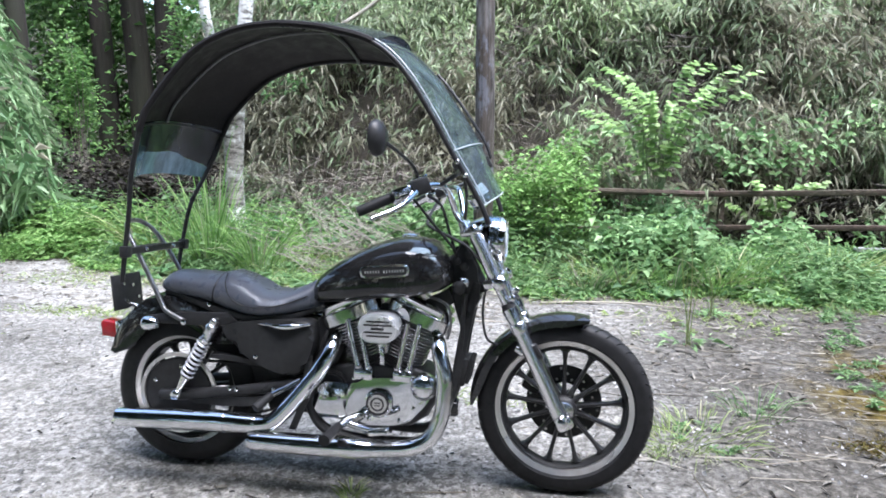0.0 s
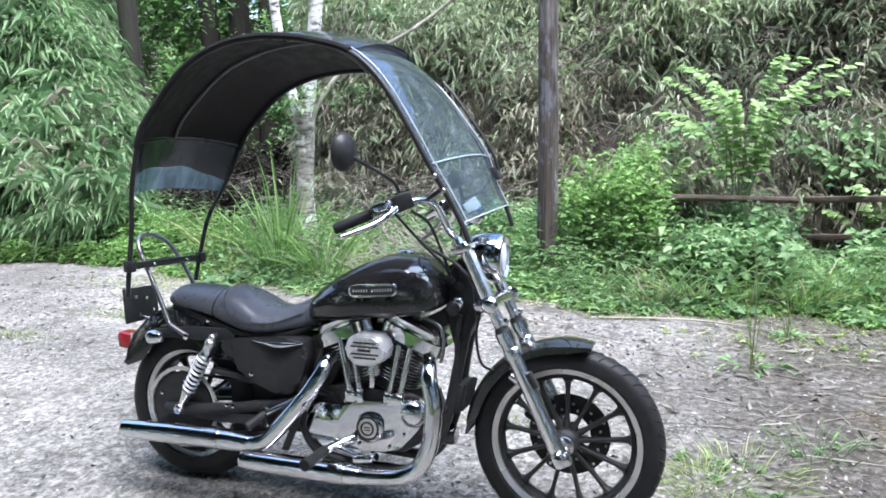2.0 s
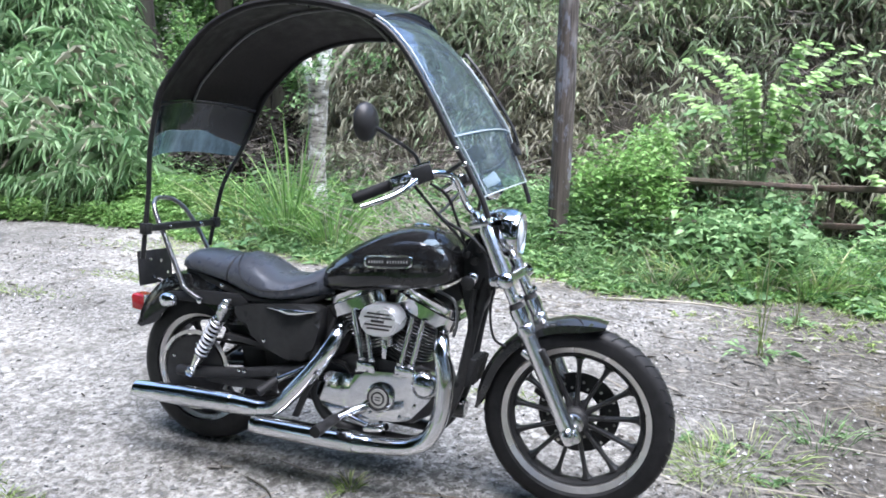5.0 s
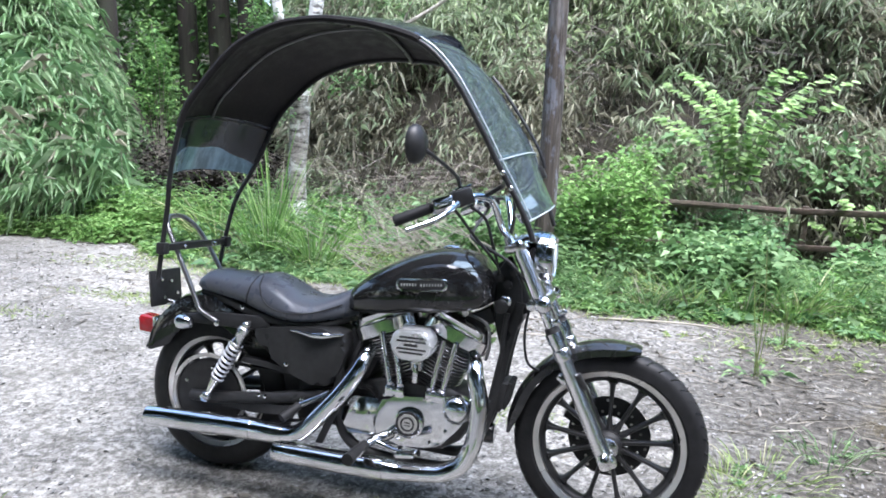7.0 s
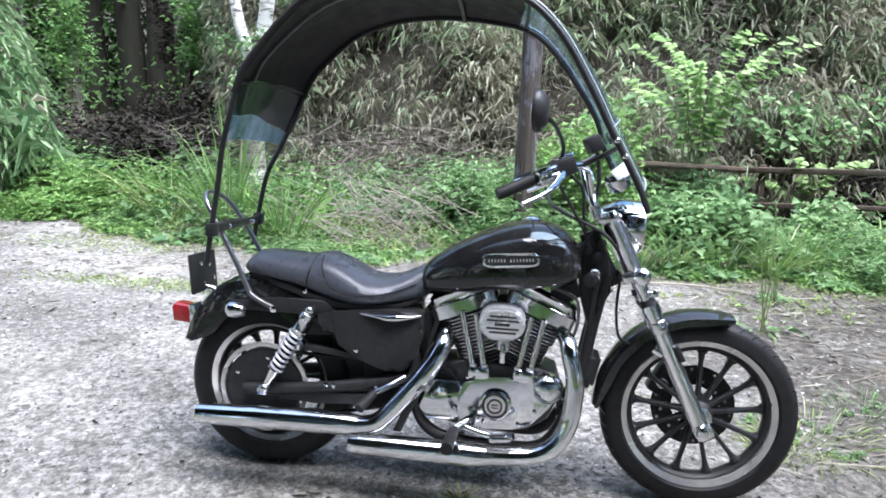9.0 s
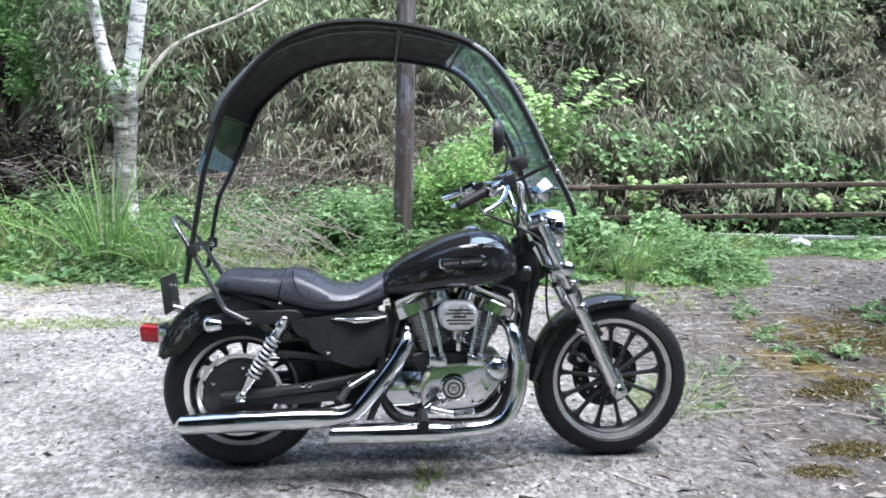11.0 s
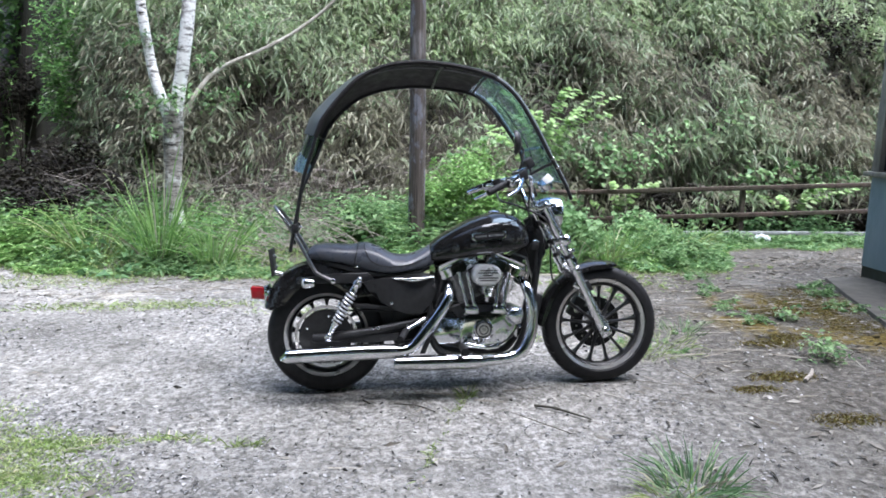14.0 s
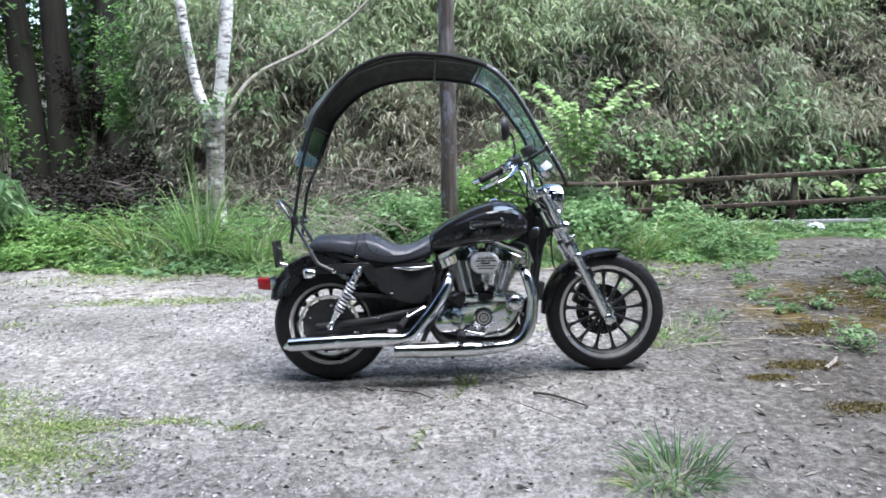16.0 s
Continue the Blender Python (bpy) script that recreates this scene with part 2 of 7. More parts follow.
VAN_GLASS = plain("dark_car_glass", (0.02, 0.025, 0.03), 0.04, wear=0.1, scale=4)
RUST = m_bark("rusty_brown_rail_paint", (0.032, 0.023, 0.018), (0.112, 0.076, 0.058), 14.0, 1.0)
PALE_RAIL = m_bark("pale_galvanised_rail", (0.22, 0.23, 0.23), (0.45, 0.46, 0.46), 18.0, 1.0)


def m_pole():
    """Round timber: long drying cracks, dark creosote and grey, bleached streaks."""
    m = Nodes("weathered_wooden_pole")
    grain = m.noise(38.0, 6.0, 0.7, m.coords((1, 1, 0.035)))
    crack = m.noise(17.0, 4.0, 0.6, m.coords((1, 1, 0.05)))
    bleach = m.noise(5.5, 4.0, 0.6, m.coords((1, 1, 0.28)))
    c = m.ramp(grain, (0.3, (0.03, 0.0235, 0.0195)), (0.5, (0.072, 0.059, 0.05)), (0.7, (0.135, 0.114, 0.098)))
    c = m.mix(m.ramp(bleach, (0.52, 0.0), (0.64, 0.75)), c, m.ramp(grain, (0.3, (0.13, 0.125, 0.13)), (0.7, (0.33, 0.31, 0.30))))
    # blue-grey blotches where the tar has flaked off
    flaked = m.noise(7.0, 6.0, 0.7, m.coords((1, 1, 0.45)))
    c = m.mix(m.ramp(flaked, (0.53, 0.0), (0.59, 0.8)), c, m.ramp(grain, (0.3, (0.10, 0.105, 0.13)), (0.7, (0.24, 0.25, 0.29))))
    c = m.mix(m.ramp(crack, (0.36, 0.9), (0.43, 0.0)), c, (0.016, 0.012, 0.010))
    m.set(Base_Color=c, Roughness=0.88)
    m.bump(m.mix(0.5, grain, crack), 0.9, 0.02)
    return m.m


POLE = m_pole()
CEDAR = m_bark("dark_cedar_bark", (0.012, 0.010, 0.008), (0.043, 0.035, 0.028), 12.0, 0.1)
DEADWOOD = m_bark("dry_dead_twigs", (0.17, 0.145, 0.12), (0.44, 0.40, 0.35), 20.0, 1.0)
SHED = m_bark("grey_blue_shed_paint", (0.17, 0.22, 0.25), (0.27, 0.33, 0.36), 3.0, 0.3)
SHED_WOOD = m_bark("weathered_shed_timber", (0.13, 0.12, 0.10), (0.32, 0.30, 0.27), 12.0, 0.2)
APRON = plain("stained_old_concrete", (0.088, 0.08, 0.066), 0.9, wear=0.4, scale=9, bump=0.5)
CONCRETE = plain("rough_concrete", (0.10, 0.096, 0.088), 0.9, wear=0.25, scale=12, bump=0.4)
BAG = plain("crumpled_plastic_bag", (0.5, 0.53, 0.56), 0.35, wear=0.2, scale=20)

SASA = leafy("bamboo_grass_green", ((0.0, (0.11, 0.17, 0.09)), (0.45, (0.27, 0.365, 0.205)), (0.8, (0.41, 0.49, 0.31)), (1.0, (0.55, 0.61, 0.47))), 0.42)
SASA_DRY = leafy("bamboo_grass_dry", ((0.0, (0.125, 0.113, 0.078)), (0.4, (0.25, 0.245, 0.175)), (0.8, (0.39, 0.383, 0.28)), (1.0, (0.52, 0.51, 0.40))), 0.6, 0.25)
SASA_COOL = leafy("bamboo_grass_lush", ((0.0, (0.075, 0.165, 0.075)), (0.5, (0.205, 0.355, 0.155)), (1.0, (0.46, 0.60, 0.37))), 0.36)
BRIGHT = leafy("bright_shrub_leaves", ((0.0, (0.09, 0.20, 0.055)), (0.5, (0.205, 0.39, 0.11)), (1.0, (0.42, 0.61, 0.24))), 0.45)
HERB = leafy("roadside_herb_leaves", ((0.0, (0.07, 0.155, 0.06)), (0.5, (0.175, 0.315, 0.125)), (1.0, (0.38, 0.54, 0.27))), 0.5)
GRASS = leafy("grass_blades", ((0.0, (0.11, 0.18, 0.055)), (0.5, (0.25, 0.37, 0.10)), (0.85, (0.43, 0.53, 0.22)), (1.0, (0.66, 0.58, 0.42))), 0.5)
FOREST = leafy("shaded_forest_leaves", ((0.0, (0.05, 0.13, 0.045)), (0.5, (0.14, 0.30, 0.095)), (0.85, (0.28, 0.51, 0.17)), (1.0, (0.46, 0.74, 0.25))), 0.5, 0.4)
BROAD = leafy("broad_weed_leaves", ((0.0, (0.070, 0.161, 0.068)), (0.5, (0.135, 0.27, 0.115)), (1.0, (0.31, 0.44, 0.23))), 0.4)
PEBBLE = leafy("loose_grit", ((0.0, (0.070, 0.068, 0.063)), (0.5, (0.210, 0.206, 0.199)), (1.0, (0.43, 0.424, 0.412))), 0.85, 0.0)
# leaf colour held near black, the shade of unlit foliage painted in
WOODS = leafy("shade_black_wood_leaves", ((0.0, (0.006, 0.014, 0.006)), (0.5, (0.014, 0.03, 0.012)), (1.0, (0.035, 0.065, 0.025))), 0.6, 0.2)
MOSS = leafy("moss_and_small_weeds", ((0.0, (0.06, 0.042, 0.016)), (0.45, (0.135, 0.092, 0.026)), (0.8, (0.17, 0.145, 0.04)), (1.0, (0.19, 0.21, 0.06))), 0.8, 0.2)
TWIG = plain("grey_dead_twigs", (0.17, 0.145, 0.125), 0.9, wear=0.4, scale=6)
# darker copy of the grey twigs, for those lying in the hollow's shade
SHADE_TWIG = plain("shade_dark_twigs", (0.05, 0.042, 0.035), 0.85, wear=0.4, scale=6)
# withered brown, darkened nearly to black to carry the shade around it
SHADE_LEAF = leafy("withered_leaves_in_shade", ((0.0, (0.009, 0.007, 0.005)), (0.6, (0.021, 0.017, 0.013)), (1.0, (0.045, 0.044, 0.026))), 0.7, 0.15)
KNOT = leafy("knotweed_leaves", ((0.0, (0.17, 0.33, 0.09)), (0.5, (0.34, 0.53, 0.19)), (1.0, (0.58, 0.72, 0.40))), 0.4)
STRAW = leafy("pale_dry_straw", ((0.0, (0.14, 0.118, 0.088)), (0.5, (0.33, 0.295, 0.235)), (1.0, (0.58, 0.54, 0.46))), 0.75, 0.1)
FLAKE = leafy("broken_leaf_flakes", ((0.0, (0.05, 0.047, 0.042)), (0.3, (0.10, 0.098, 0.093)), (0.6, (0.27, 0.265, 0.256)), (1.0, (0.56, 0.55, 0.535))), 0.8, 0.0)
BRANCH = m_bark("pale_bare_branch", (0.24, 0.215, 0.175), (0.56, 0.53, 0.46), 14.0, 0.3)
LITTER = leafy("dry_leaf_litter", ((0.0, (0.09, 0.078, 0.062)), (0.5, (0.19, 0.172, 0.145)), (1.0, (0.40, 0.38, 0.335))), 0.8, 0.1)


def m_birch(name, worn):
    m = Nodes(name)
    v = m.coords((1, 1, 3.4))
    f = m.noise(7.5, 7.0, 0.78, v)
    g = m.noise(3.4, 4.0, 0.65, m.coords())
    c = m.ramp(f, (0.39, (0.03, 0.026, 0.023)), (0.44, (0.36, 0.35, 0.33)), (0.51, (0.80, 0.80, 0.78)))
    # darker, peeled patches of old bark
    old = m.ramp(f, (0.40, (0.05, 0.043, 0.036)), (0.58, (0.30, 0.27, 0.235)))
    c = m.mix(m.ramp(g, (0.58 - worn, 0.0), (0.68 - worn, 0.9)), c, old)
    m.set(Base_Color=c, Roughness=0.75)
    m.bump(f, 0.5, 0.015)
    return m.m


BIRCH = m_birch("white_birch_bark", 0.02)
OLD_BIRCH = m_birch("worn_grey_birch_bark", 0.17)
# fresh green, raised in tone to carry the bright light on the upper bank
SASA_FRESH_LIT = leafy("bamboo_grass_fresh_lit", ((0.0, (0.15, 0.24, 0.095)), (0.45, (0.33, 0.46, 0.225)), (0.8, (0.52, 0.62, 0.375)), (1.0, (0.70, 0.75, 0.56))), 0.42)


# ---- building helpers ----
V = Vector


def part(name, bm, material, parent=None, label="", smooth=40.0):
    """Links a bmesh as one mesh object under a thing or a part."""
    me = bpy.data.meshes.new(name)
    bmesh.ops.recalc_face_normals(bm, faces=bm.faces[:])
    bm.to_mesh(me)
    bm.free()
    me.materials.append(material)
    if smooth:
        me.polygons.foreach_set("use_smooth", [True] * len(me.polygons))
        me.set_sharp_from_angle(angle=radians(smooth))
    ob = new(name, me)
    if parent is not None:
        ob.parent = parent
    if label:
        tagged(ob, label)
    return ob


def glide(pts, k=6):
    """A smooth line through the given points."""
    pts = [V(p) for p in pts]
    if len(pts) < 3:
        return pts
    out = []
    for i in range(len(pts) - 1):
        a, b, c, d = pts[max(i - 1, 0)], pts[i], pts[i + 1], pts[min(i + 2, len(pts) - 1)]
        for j in range(k):
            t = j / k
            out.append(0.5 * (2 * b + (c - a) * t + (2 * a - 5 * b + 4 * c - d) * t * t + (3 * b - a - 3 * c + d) * t ** 3))
    return out + [pts[-1]]


def skin(bm, rings, closed=True, caps=True):
    vs = [[bm.verts.new(p) for p in r] for r in rings]
    n = len(vs[0])
    for a, b in zip(vs, vs[1:]):
        for i in range(n if closed else n - 1):
            bm.faces.new((a[i], a[(i + 1) % n], b[(i + 1) % n], b[i]))
    if caps and closed:
        bm.faces.new(vs[0][::-1])
        bm.faces.new(vs[-1])
    return bm


def tube(pts, r, n=10, k=6, bm=None):
    """A round bar along a smooth line; r may be one radius or one for each given point."""
    bm = bm or bmesh.new()
    line = glide(pts, k)
    rs = [r] * len(line) if not hasattr(r, "__len__") else [float(q) for q in np.interp(np.linspace(0, 1, len(line)), np.linspace(0, 1, len(r)), r)]
    way = (line[1] - line[0]).normalized()
    u = way.orthogonal().normalized()
    rings = []
    for i, p in enumerate(line):
        w = (line[min(i + 1, len(line) - 1)] - line[max(i - 1, 0)]).normalized()
        u = (u - w * u.dot(w)).normalized()
        s = w.cross(u)
        rings.append([p + rs[i] * (math.cos(a) * u + math.sin(a) * s) for a in (2 * math.pi * j / n for j in range(n))])
    return skin(bm, rings)


def lathe(profile, center, axis, n=32, closed=False, bm=None, caps=True):
    """A turned body: profile rows are (radius, way along the axis)."""
    bm = bm or bmesh.new()
    ax = V(axis).normalized()
    u = ax.orthogonal().normalized()
    s = ax.cross(u)
    c = V(center)
    rows = list(profile) + ([profile[0]] if closed else [])
    rings = [[c + ax * h + max(r, 1e-4) * (math.cos(a) * u + math.sin(a) * s) for a in (2 * math.pi * j / n for j in range(n))] for r, h in rows]
    skin(bm, rings, True, caps and not closed)
    if closed:
        bmesh.ops.remove_doubles(bm, verts=bm.verts[:], dist=1e-6)
    return bm


def rbox(center, size, bevel=0.005, turn=(0, 0, 0), segments=2, bm=None):
    bm = bm or bmesh.new()
    m = Matrix.LocRotScale(V(center), Euler([radians(a) for a in turn]), V(size))
    got = bmesh.ops.create_cube(bm, size=1.0, matrix=m)
    if bevel:
        es = list({e for v in got["verts"] for e in v.link_edges})
        bmesh.ops.bevel(bm, geom=es, offset=bevel, segments=segments, affect="EDGES", profile=0.5)
    return bm


def slab(outline, y0, y1, bevel=0.006, k=0):
    """A plate of the given side outline (x, z) between two sides, with rounded rims."""
    bm = bmesh.new()
    pts = [(x, 0, z) for x, z in outline]
    if k:
        ring = glide(pts + [pts[0]], k)[:-1]
    else:
        ring = [V(p) for p in pts]
    a = [bm.verts.new((p.x, y0, p.z)) for p in ring]
    b = [bm.verts.new((p.x, y1, p.z)) for p in ring]
    n = len(a)
    fa, fb = bm.faces.new(a), bm.faces.new(b[::-1])
    for i in range(n):
        bm.faces.new((a[i], b[i], b[(i + 1) % n], a[(i + 1) % n]))
    if bevel:
        bmesh.ops.bevel(bm, geom=list(fa.edges) + list(fb.edges), offset=bevel, segments=2, affect="EDGES", profile=0.5)
    return bm


def oval(x, z, a, b, y0, y1, n=28, p=2.4, bevel=0.008):
    pts = []
    for i in range(n):
        t = 2 * math.pi * i / n
        c, s = math.cos(t), math.sin(t)
        pts.append((x + a * math.copysign(abs(c) ** (2 / p), c), z + b * math.copysign(abs(s) ** (2 / p), s)))
    return slab(pts, y0, y1, bevel)


def thing(name, m, label, category, group=""):
    ob = new(name)
    ob.empty_display_size = 0.1
    ob.matrix_world = m
    return tagged(ob, label, category, group)


def raw_mesh(name, verts, faces, materials, parent=None, index=None, smooth=True):
    """A mesh from arrays; faces are all of one size."""
    me = bpy.data.meshes.new(name)
    nv, nf, k = len(verts), len(faces), faces.shape[1]
    me.vertices.add(nv)
    me.vertices.foreach_set("co", np.asarray(verts, np.float32).ravel())
    me.loops.add(nf * k)
    me.loops.foreach_set("vertex_index", faces.astype(np.int32).ravel())
    me.polygons.add(nf)
    me.polygons.foreach_set("loop_start", np.arange(0, nf * k, k, dtype=np.int32))
    me.polygons.foreach_set("use_smooth", np.full(nf, smooth))
    for mt in materials:
        me.materials.append(mt)
    if index is not None:
        me.polygons.foreach_set("material_index", np.asarray(index, np.int32))
    me.update(calc_edges=True)
    ob = new(name, me)
    if parent is not None:
        ob.parent = parent
    return ob


def unit(a):
    return a / np.maximum(np.linalg.norm(a, axis=1, keepdims=True), 1e-9)


def leaf_arrays(P, D, L, W, droop, rng, shape=0.4, fine=False):
    """Folded pointed leaves: two halves along the midrib, which bends when fine."""
    n = len(P)
    D = unit(D)
    S = unit(np.cross(D, np.array([0, 0, 1.0]) + 0.5 * rng.normal(size=(n, 3))))
    U = np.cross(S, D)
    L, W, droop = (np.broadcast_to(a, n)[:, None] for a in (L, W, droop))
    mid = P + D * L * shape
    dz = np.array([0, 0, 1.0])
    if not fine:
        v = np.stack([P, mid + S * W / 2 + U * W * 0.18, mid - S * W / 2 + U * W * 0.18, P + D * L - dz * droop * L], 1)
        f = np.array([[0, 1, 3], [0, 3, 2]])
        return v.reshape(-1, 3), (f[None] + 4 * np.arange(n)[:, None, None]).reshape(-1, 3)
    v = np.stack([P, mid + S * W / 2 + U * W * 0.18, mid - dz * droop * L * 0.12, mid - S * W / 2 + U * W * 0.18, P + D * L - dz * droop * L], 1)
    f = np.array([[0, 1, 4, 2], [0, 2, 4, 3]])
    return v.reshape(-1, 3), (f[None] + 5 * np.arange(n)[:, None, None]).reshape(-1, 4)


def blade_arrays(P, D, L, W, bend, rng):
    """Grass blades in three lengths that arch over toward their tips."""
    n = len(P)
    D = unit(D)
    S = unit(np.cross(D, rng.normal(size=(n, 3))))
    out = unit(D * np.array([1, 1, 0]) + 1e-3 * rng.normal(size=(n, 3)))
    L, W, bend = (np.broadcast_to(a, n)[:, None] for a in (L, W, bend))
    rows = []
    for t, w in ((0, 0.8), (0.35, 1.0), (0.7, 0.7), (1.0, 0.08)):
        c = P + D * L * t + (out * 0.6 - np.array([0, 0, 0.75])) * bend * L * t * t
        rows += [c - S * W * w / 2, c + S * W * w / 2]
    v = np.stack(rows, 1)
    f = np.array([[0, 1, 3, 2], [2, 3, 5, 4], [4, 5, 7, 6]])
    return v.reshape(-1, 3), (f[None] + 8 * np.arange(n)[:, None, None]).reshape(-1, 4)


def joined(pairs):
    vs, fs, k = [], [], 0
    for v, f in pairs:
        vs.append(v)
        fs.append(f + k)
        k += len(v)
    return np.concatenate(vs), np.concatenate(fs)


# ---- the ground and the hillside ----
def smoothstep(a, b, x):
    t = np.clip((x - a) / (b - a), 0, 1)
    return t * t * (3 - 2 * t)


def rough(x, y):
    return 0.5 * np.sin(1.7 * x + 0.6 * y) + 0.35 * np.sin(3.1 * x - 2.3 * y + 1) + 0.3 * np.sin(0.9 * y + 2.2 * x + 4)


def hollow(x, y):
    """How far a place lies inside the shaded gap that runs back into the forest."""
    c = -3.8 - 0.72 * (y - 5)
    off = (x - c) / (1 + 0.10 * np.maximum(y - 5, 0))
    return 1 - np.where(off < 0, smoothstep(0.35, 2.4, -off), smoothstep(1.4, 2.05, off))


def height(x, y):
    x, y = np.asarray(x, float), np.asarray(y, float)
    foot = 5.35 - 0.9 * smoothstep(-4.0, -6.0, x)
    up = np.maximum(y - foot, 0)
    bank = 1.25 * up * smoothstep(0, 1.2, up) + 0.30 * rough(x, y) * smoothstep(0, 1.5, up)
    # behind the fence the bank ends in a scarp of bare earth, added for its shade
    cut = smoothstep(2.5, 3.3, x)
    back = np.maximum(y - 5.7, 0)
    scarp = 0.62 * smoothstep(0, 0.22, back) + 1.25 * back * smoothstep(0, 1.2, back) + 0.30 * rough(x, y) * smoothstep(0, 1.5, back)
    bank = bank * (1 - cut) + scarp * cut
    bank = np.minimum(bank, 9.0 + 0.4 * rough(x * 0.5, y * 0.5))
    low = 0.02 * up + 0.05 * rough(x, y) * smoothstep(0, 1, up)
    h = hollow(x, y)
    z = bank * (1 - h) + low * h
    return z * smoothstep(60, 40, np.abs(x))


xs = np.concatenate([[-900, -200, -60], np.linspace(-30, -12, 19), np.linspace(-11.5, 11.5, 116), np.linspace(12, 30, 19), [60, 200, 900]])
ys = np.concatenate([[-900, -200, -60], np.linspace(-25, -1, 13), np.linspace(0, 3.8, 9), np.linspace(4, 13, 73), np.linspace(14, 30, 17), [60, 200, 900]])
gx, gy = np.meshgrid(xs, ys)
gz = height(gx, gy)
gv = np.stack([gx, gy, gz], -1).reshape(-1, 3)
ny, nx = gx.shape
idx = np.arange(nx * ny).reshape(ny, nx)
gf = np.stack([idx[:-1, :-1], idx[:-1, 1:], idx[1:, 1:], idx[1:, :-1]], -1).reshape(-1, 4)
mid_x, mid_y = gx[:-1, :-1].ravel() + 0.1, gy[:-1, :-1].ravel() + 0.06
# dark humus also covers the bank's shaded foot and scarp, carrying their shade
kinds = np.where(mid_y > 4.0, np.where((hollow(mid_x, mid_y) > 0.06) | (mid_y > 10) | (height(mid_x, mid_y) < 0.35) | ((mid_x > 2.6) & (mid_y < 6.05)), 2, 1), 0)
ground = raw_mesh("ground", gv, gf, [GROUND, SOIL, SHADED_HUMUS], index=kinds)
tagged(ground, "weathered concrete yard with stains, running into a dark earth hillside", "ground", kind="structure")


# ---- plants of the hillside ----
def sasa(name, region, clusters, dry, label, seed, reach=0.75, size=1.0, mats=None, lush=False, anywhere=False):
    """Bamboo grass: stems that end in fans of long drooping leaves."""
    rng = np.random.default_rng(seed)
    x = rng.uniform(region[0], region[1], clusters * 2)
    y = rng.uniform(region[2], region[3], clusters * 2)
    gap = smoothstep(0.05, -0.55, np.sin(2.9 * x + 0.8 * y) * np.sin(2.2 * y + 1.7 * x + 0.5)) * (1 - 0.7 * smoothstep(7.1, 7.7, y))
    bare = smoothstep(0.45, 0.75, 0.5 + 0.5 * np.sin(1.55 * x + 2.0) * np.sin(1.2 * x + 1.9 * y)) * smoothstep(7.2, 5.6, y)
    shade = smoothstep(2.4, 3.2, x) * smoothstep(5.95, 5.8, y)
    for cx, cy, rx, ry in ((8.0, 8.1, 1.5, 0.7), (-1.2, 5.8, 0.8, 0.4), (-0.1, 5.75, 0.75, 0.4), (-2.6, 6.0, 0.5, 0.35), (5.9, 6.9, 0.5, 0.25), (-0.75, 6.35, 0.8, 0.35), (2.6, 5.9, 0.9, 0.25), (2.75, 6.5, 1.15, 0.42), (5.35, 6.75, 0.35, 0.45), (5.2, 6.1, 0.3, 0.2), (7.6, 7.1, 0.75, 0.75), (1.1, 6.2, 0.5, 0.4), (1.95, 6.45, 0.9, 0.38)):
        shade = np.maximum(shade, smoothstep(1.2, 0.7, np.hypot((x - cx) / rx, (y - cy) / ry)))
    keep = (rng.random(clusters * 2) > hollow(x, y) ** (4.0 if lush else 1.6) * 1.06) & (rng.random(clusters * 2) > np.maximum(0.8 * gap, np.maximum(0.85 * bare, 0.92 * shade)))
    if lush:
        deep = smoothstep(0.0, -0.5, np.sin(2.3 * x - 1.1 * y) * np.sin(3.1 * y + 0.9 * x))
        keep &= rng.random(clusters * 2) > 0.9 * deep
    middle = -3.8 - 0.72 * (y - 5)
    keep &= (x < middle) if lush else (x > middle)
    if anywhere:
        keep[:] = True
    x, y = x[keep][:clusters], y[keep][:clusters]
    n = len(x)
    z = height(x, y)
    lump = 0.55 + 0.45 * np.sin(2.3 * x + 1.3 * y) * np.sin(1.9 * y - 1.1 * x + 2)
    up = rng.uniform(0.08, 1.0, n) ** 0.8 * reach * (0.45 + 0.75 * lump)
    top = np.stack([x + rng.normal(0, 0.1, n), y - 0.45 * up + rng.normal(0, 0.1, n), z + up], 1)
    k = 6
    P = np.repeat(top, k, 0)
    m = n * k
    a = rng.uniform(0, 2 * np.pi, m)
    tilt = np.repeat(rng.uniform(-0.65, 0.45, n) if lush else rng.uniform(-0.75, 0.15, n), k)
    el = np.clip(tilt + rng.normal(0, 0.38, m), -1.45, 0.9)
    D = np.stack([np.cos(a) * np.cos(el), np.sin(a) * np.cos(el) - 0.35, np.sin(el)], 1)
    P = P + D * rng.uniform(0, 0.05, m)[:, None] + rng.normal(0, 0.035, (m, 3))
    L = rng.uniform(0.09, 0.27, m) * size * np.repeat(rng.uniform(0.75, 1.2, n), k)
    v, f = leaf_arrays(P, D, L, L * rng.uniform(0.115, 0.205, m), rng.uniform(0.25, 0.9, m), rng)
    lot = np.repeat(rng.random(n), k) * 0.6 + 0.4 * rng.random(m)
    zone = 0.5 + 0.5 * np.sin(1.3 * P[:, 0] + 0.8 * P[:, 2]) * np.sin(1.1 * P[:, 2] - 0.7 * P[:, 0] + 1) + 0.25 - 0.09 * P[:, 2]
    # fresh growth high up, paler for the light there; withered leaves hang lower
    zone = zone * (1 - 0.75 * smoothstep(2.3, 3.2, P[:, 2])) + 0.10 * smoothstep(2.2, 1.4, P[:, 2])
    kind = (lot < dry * (0.25 + 1.4 * zone)).astype(int)
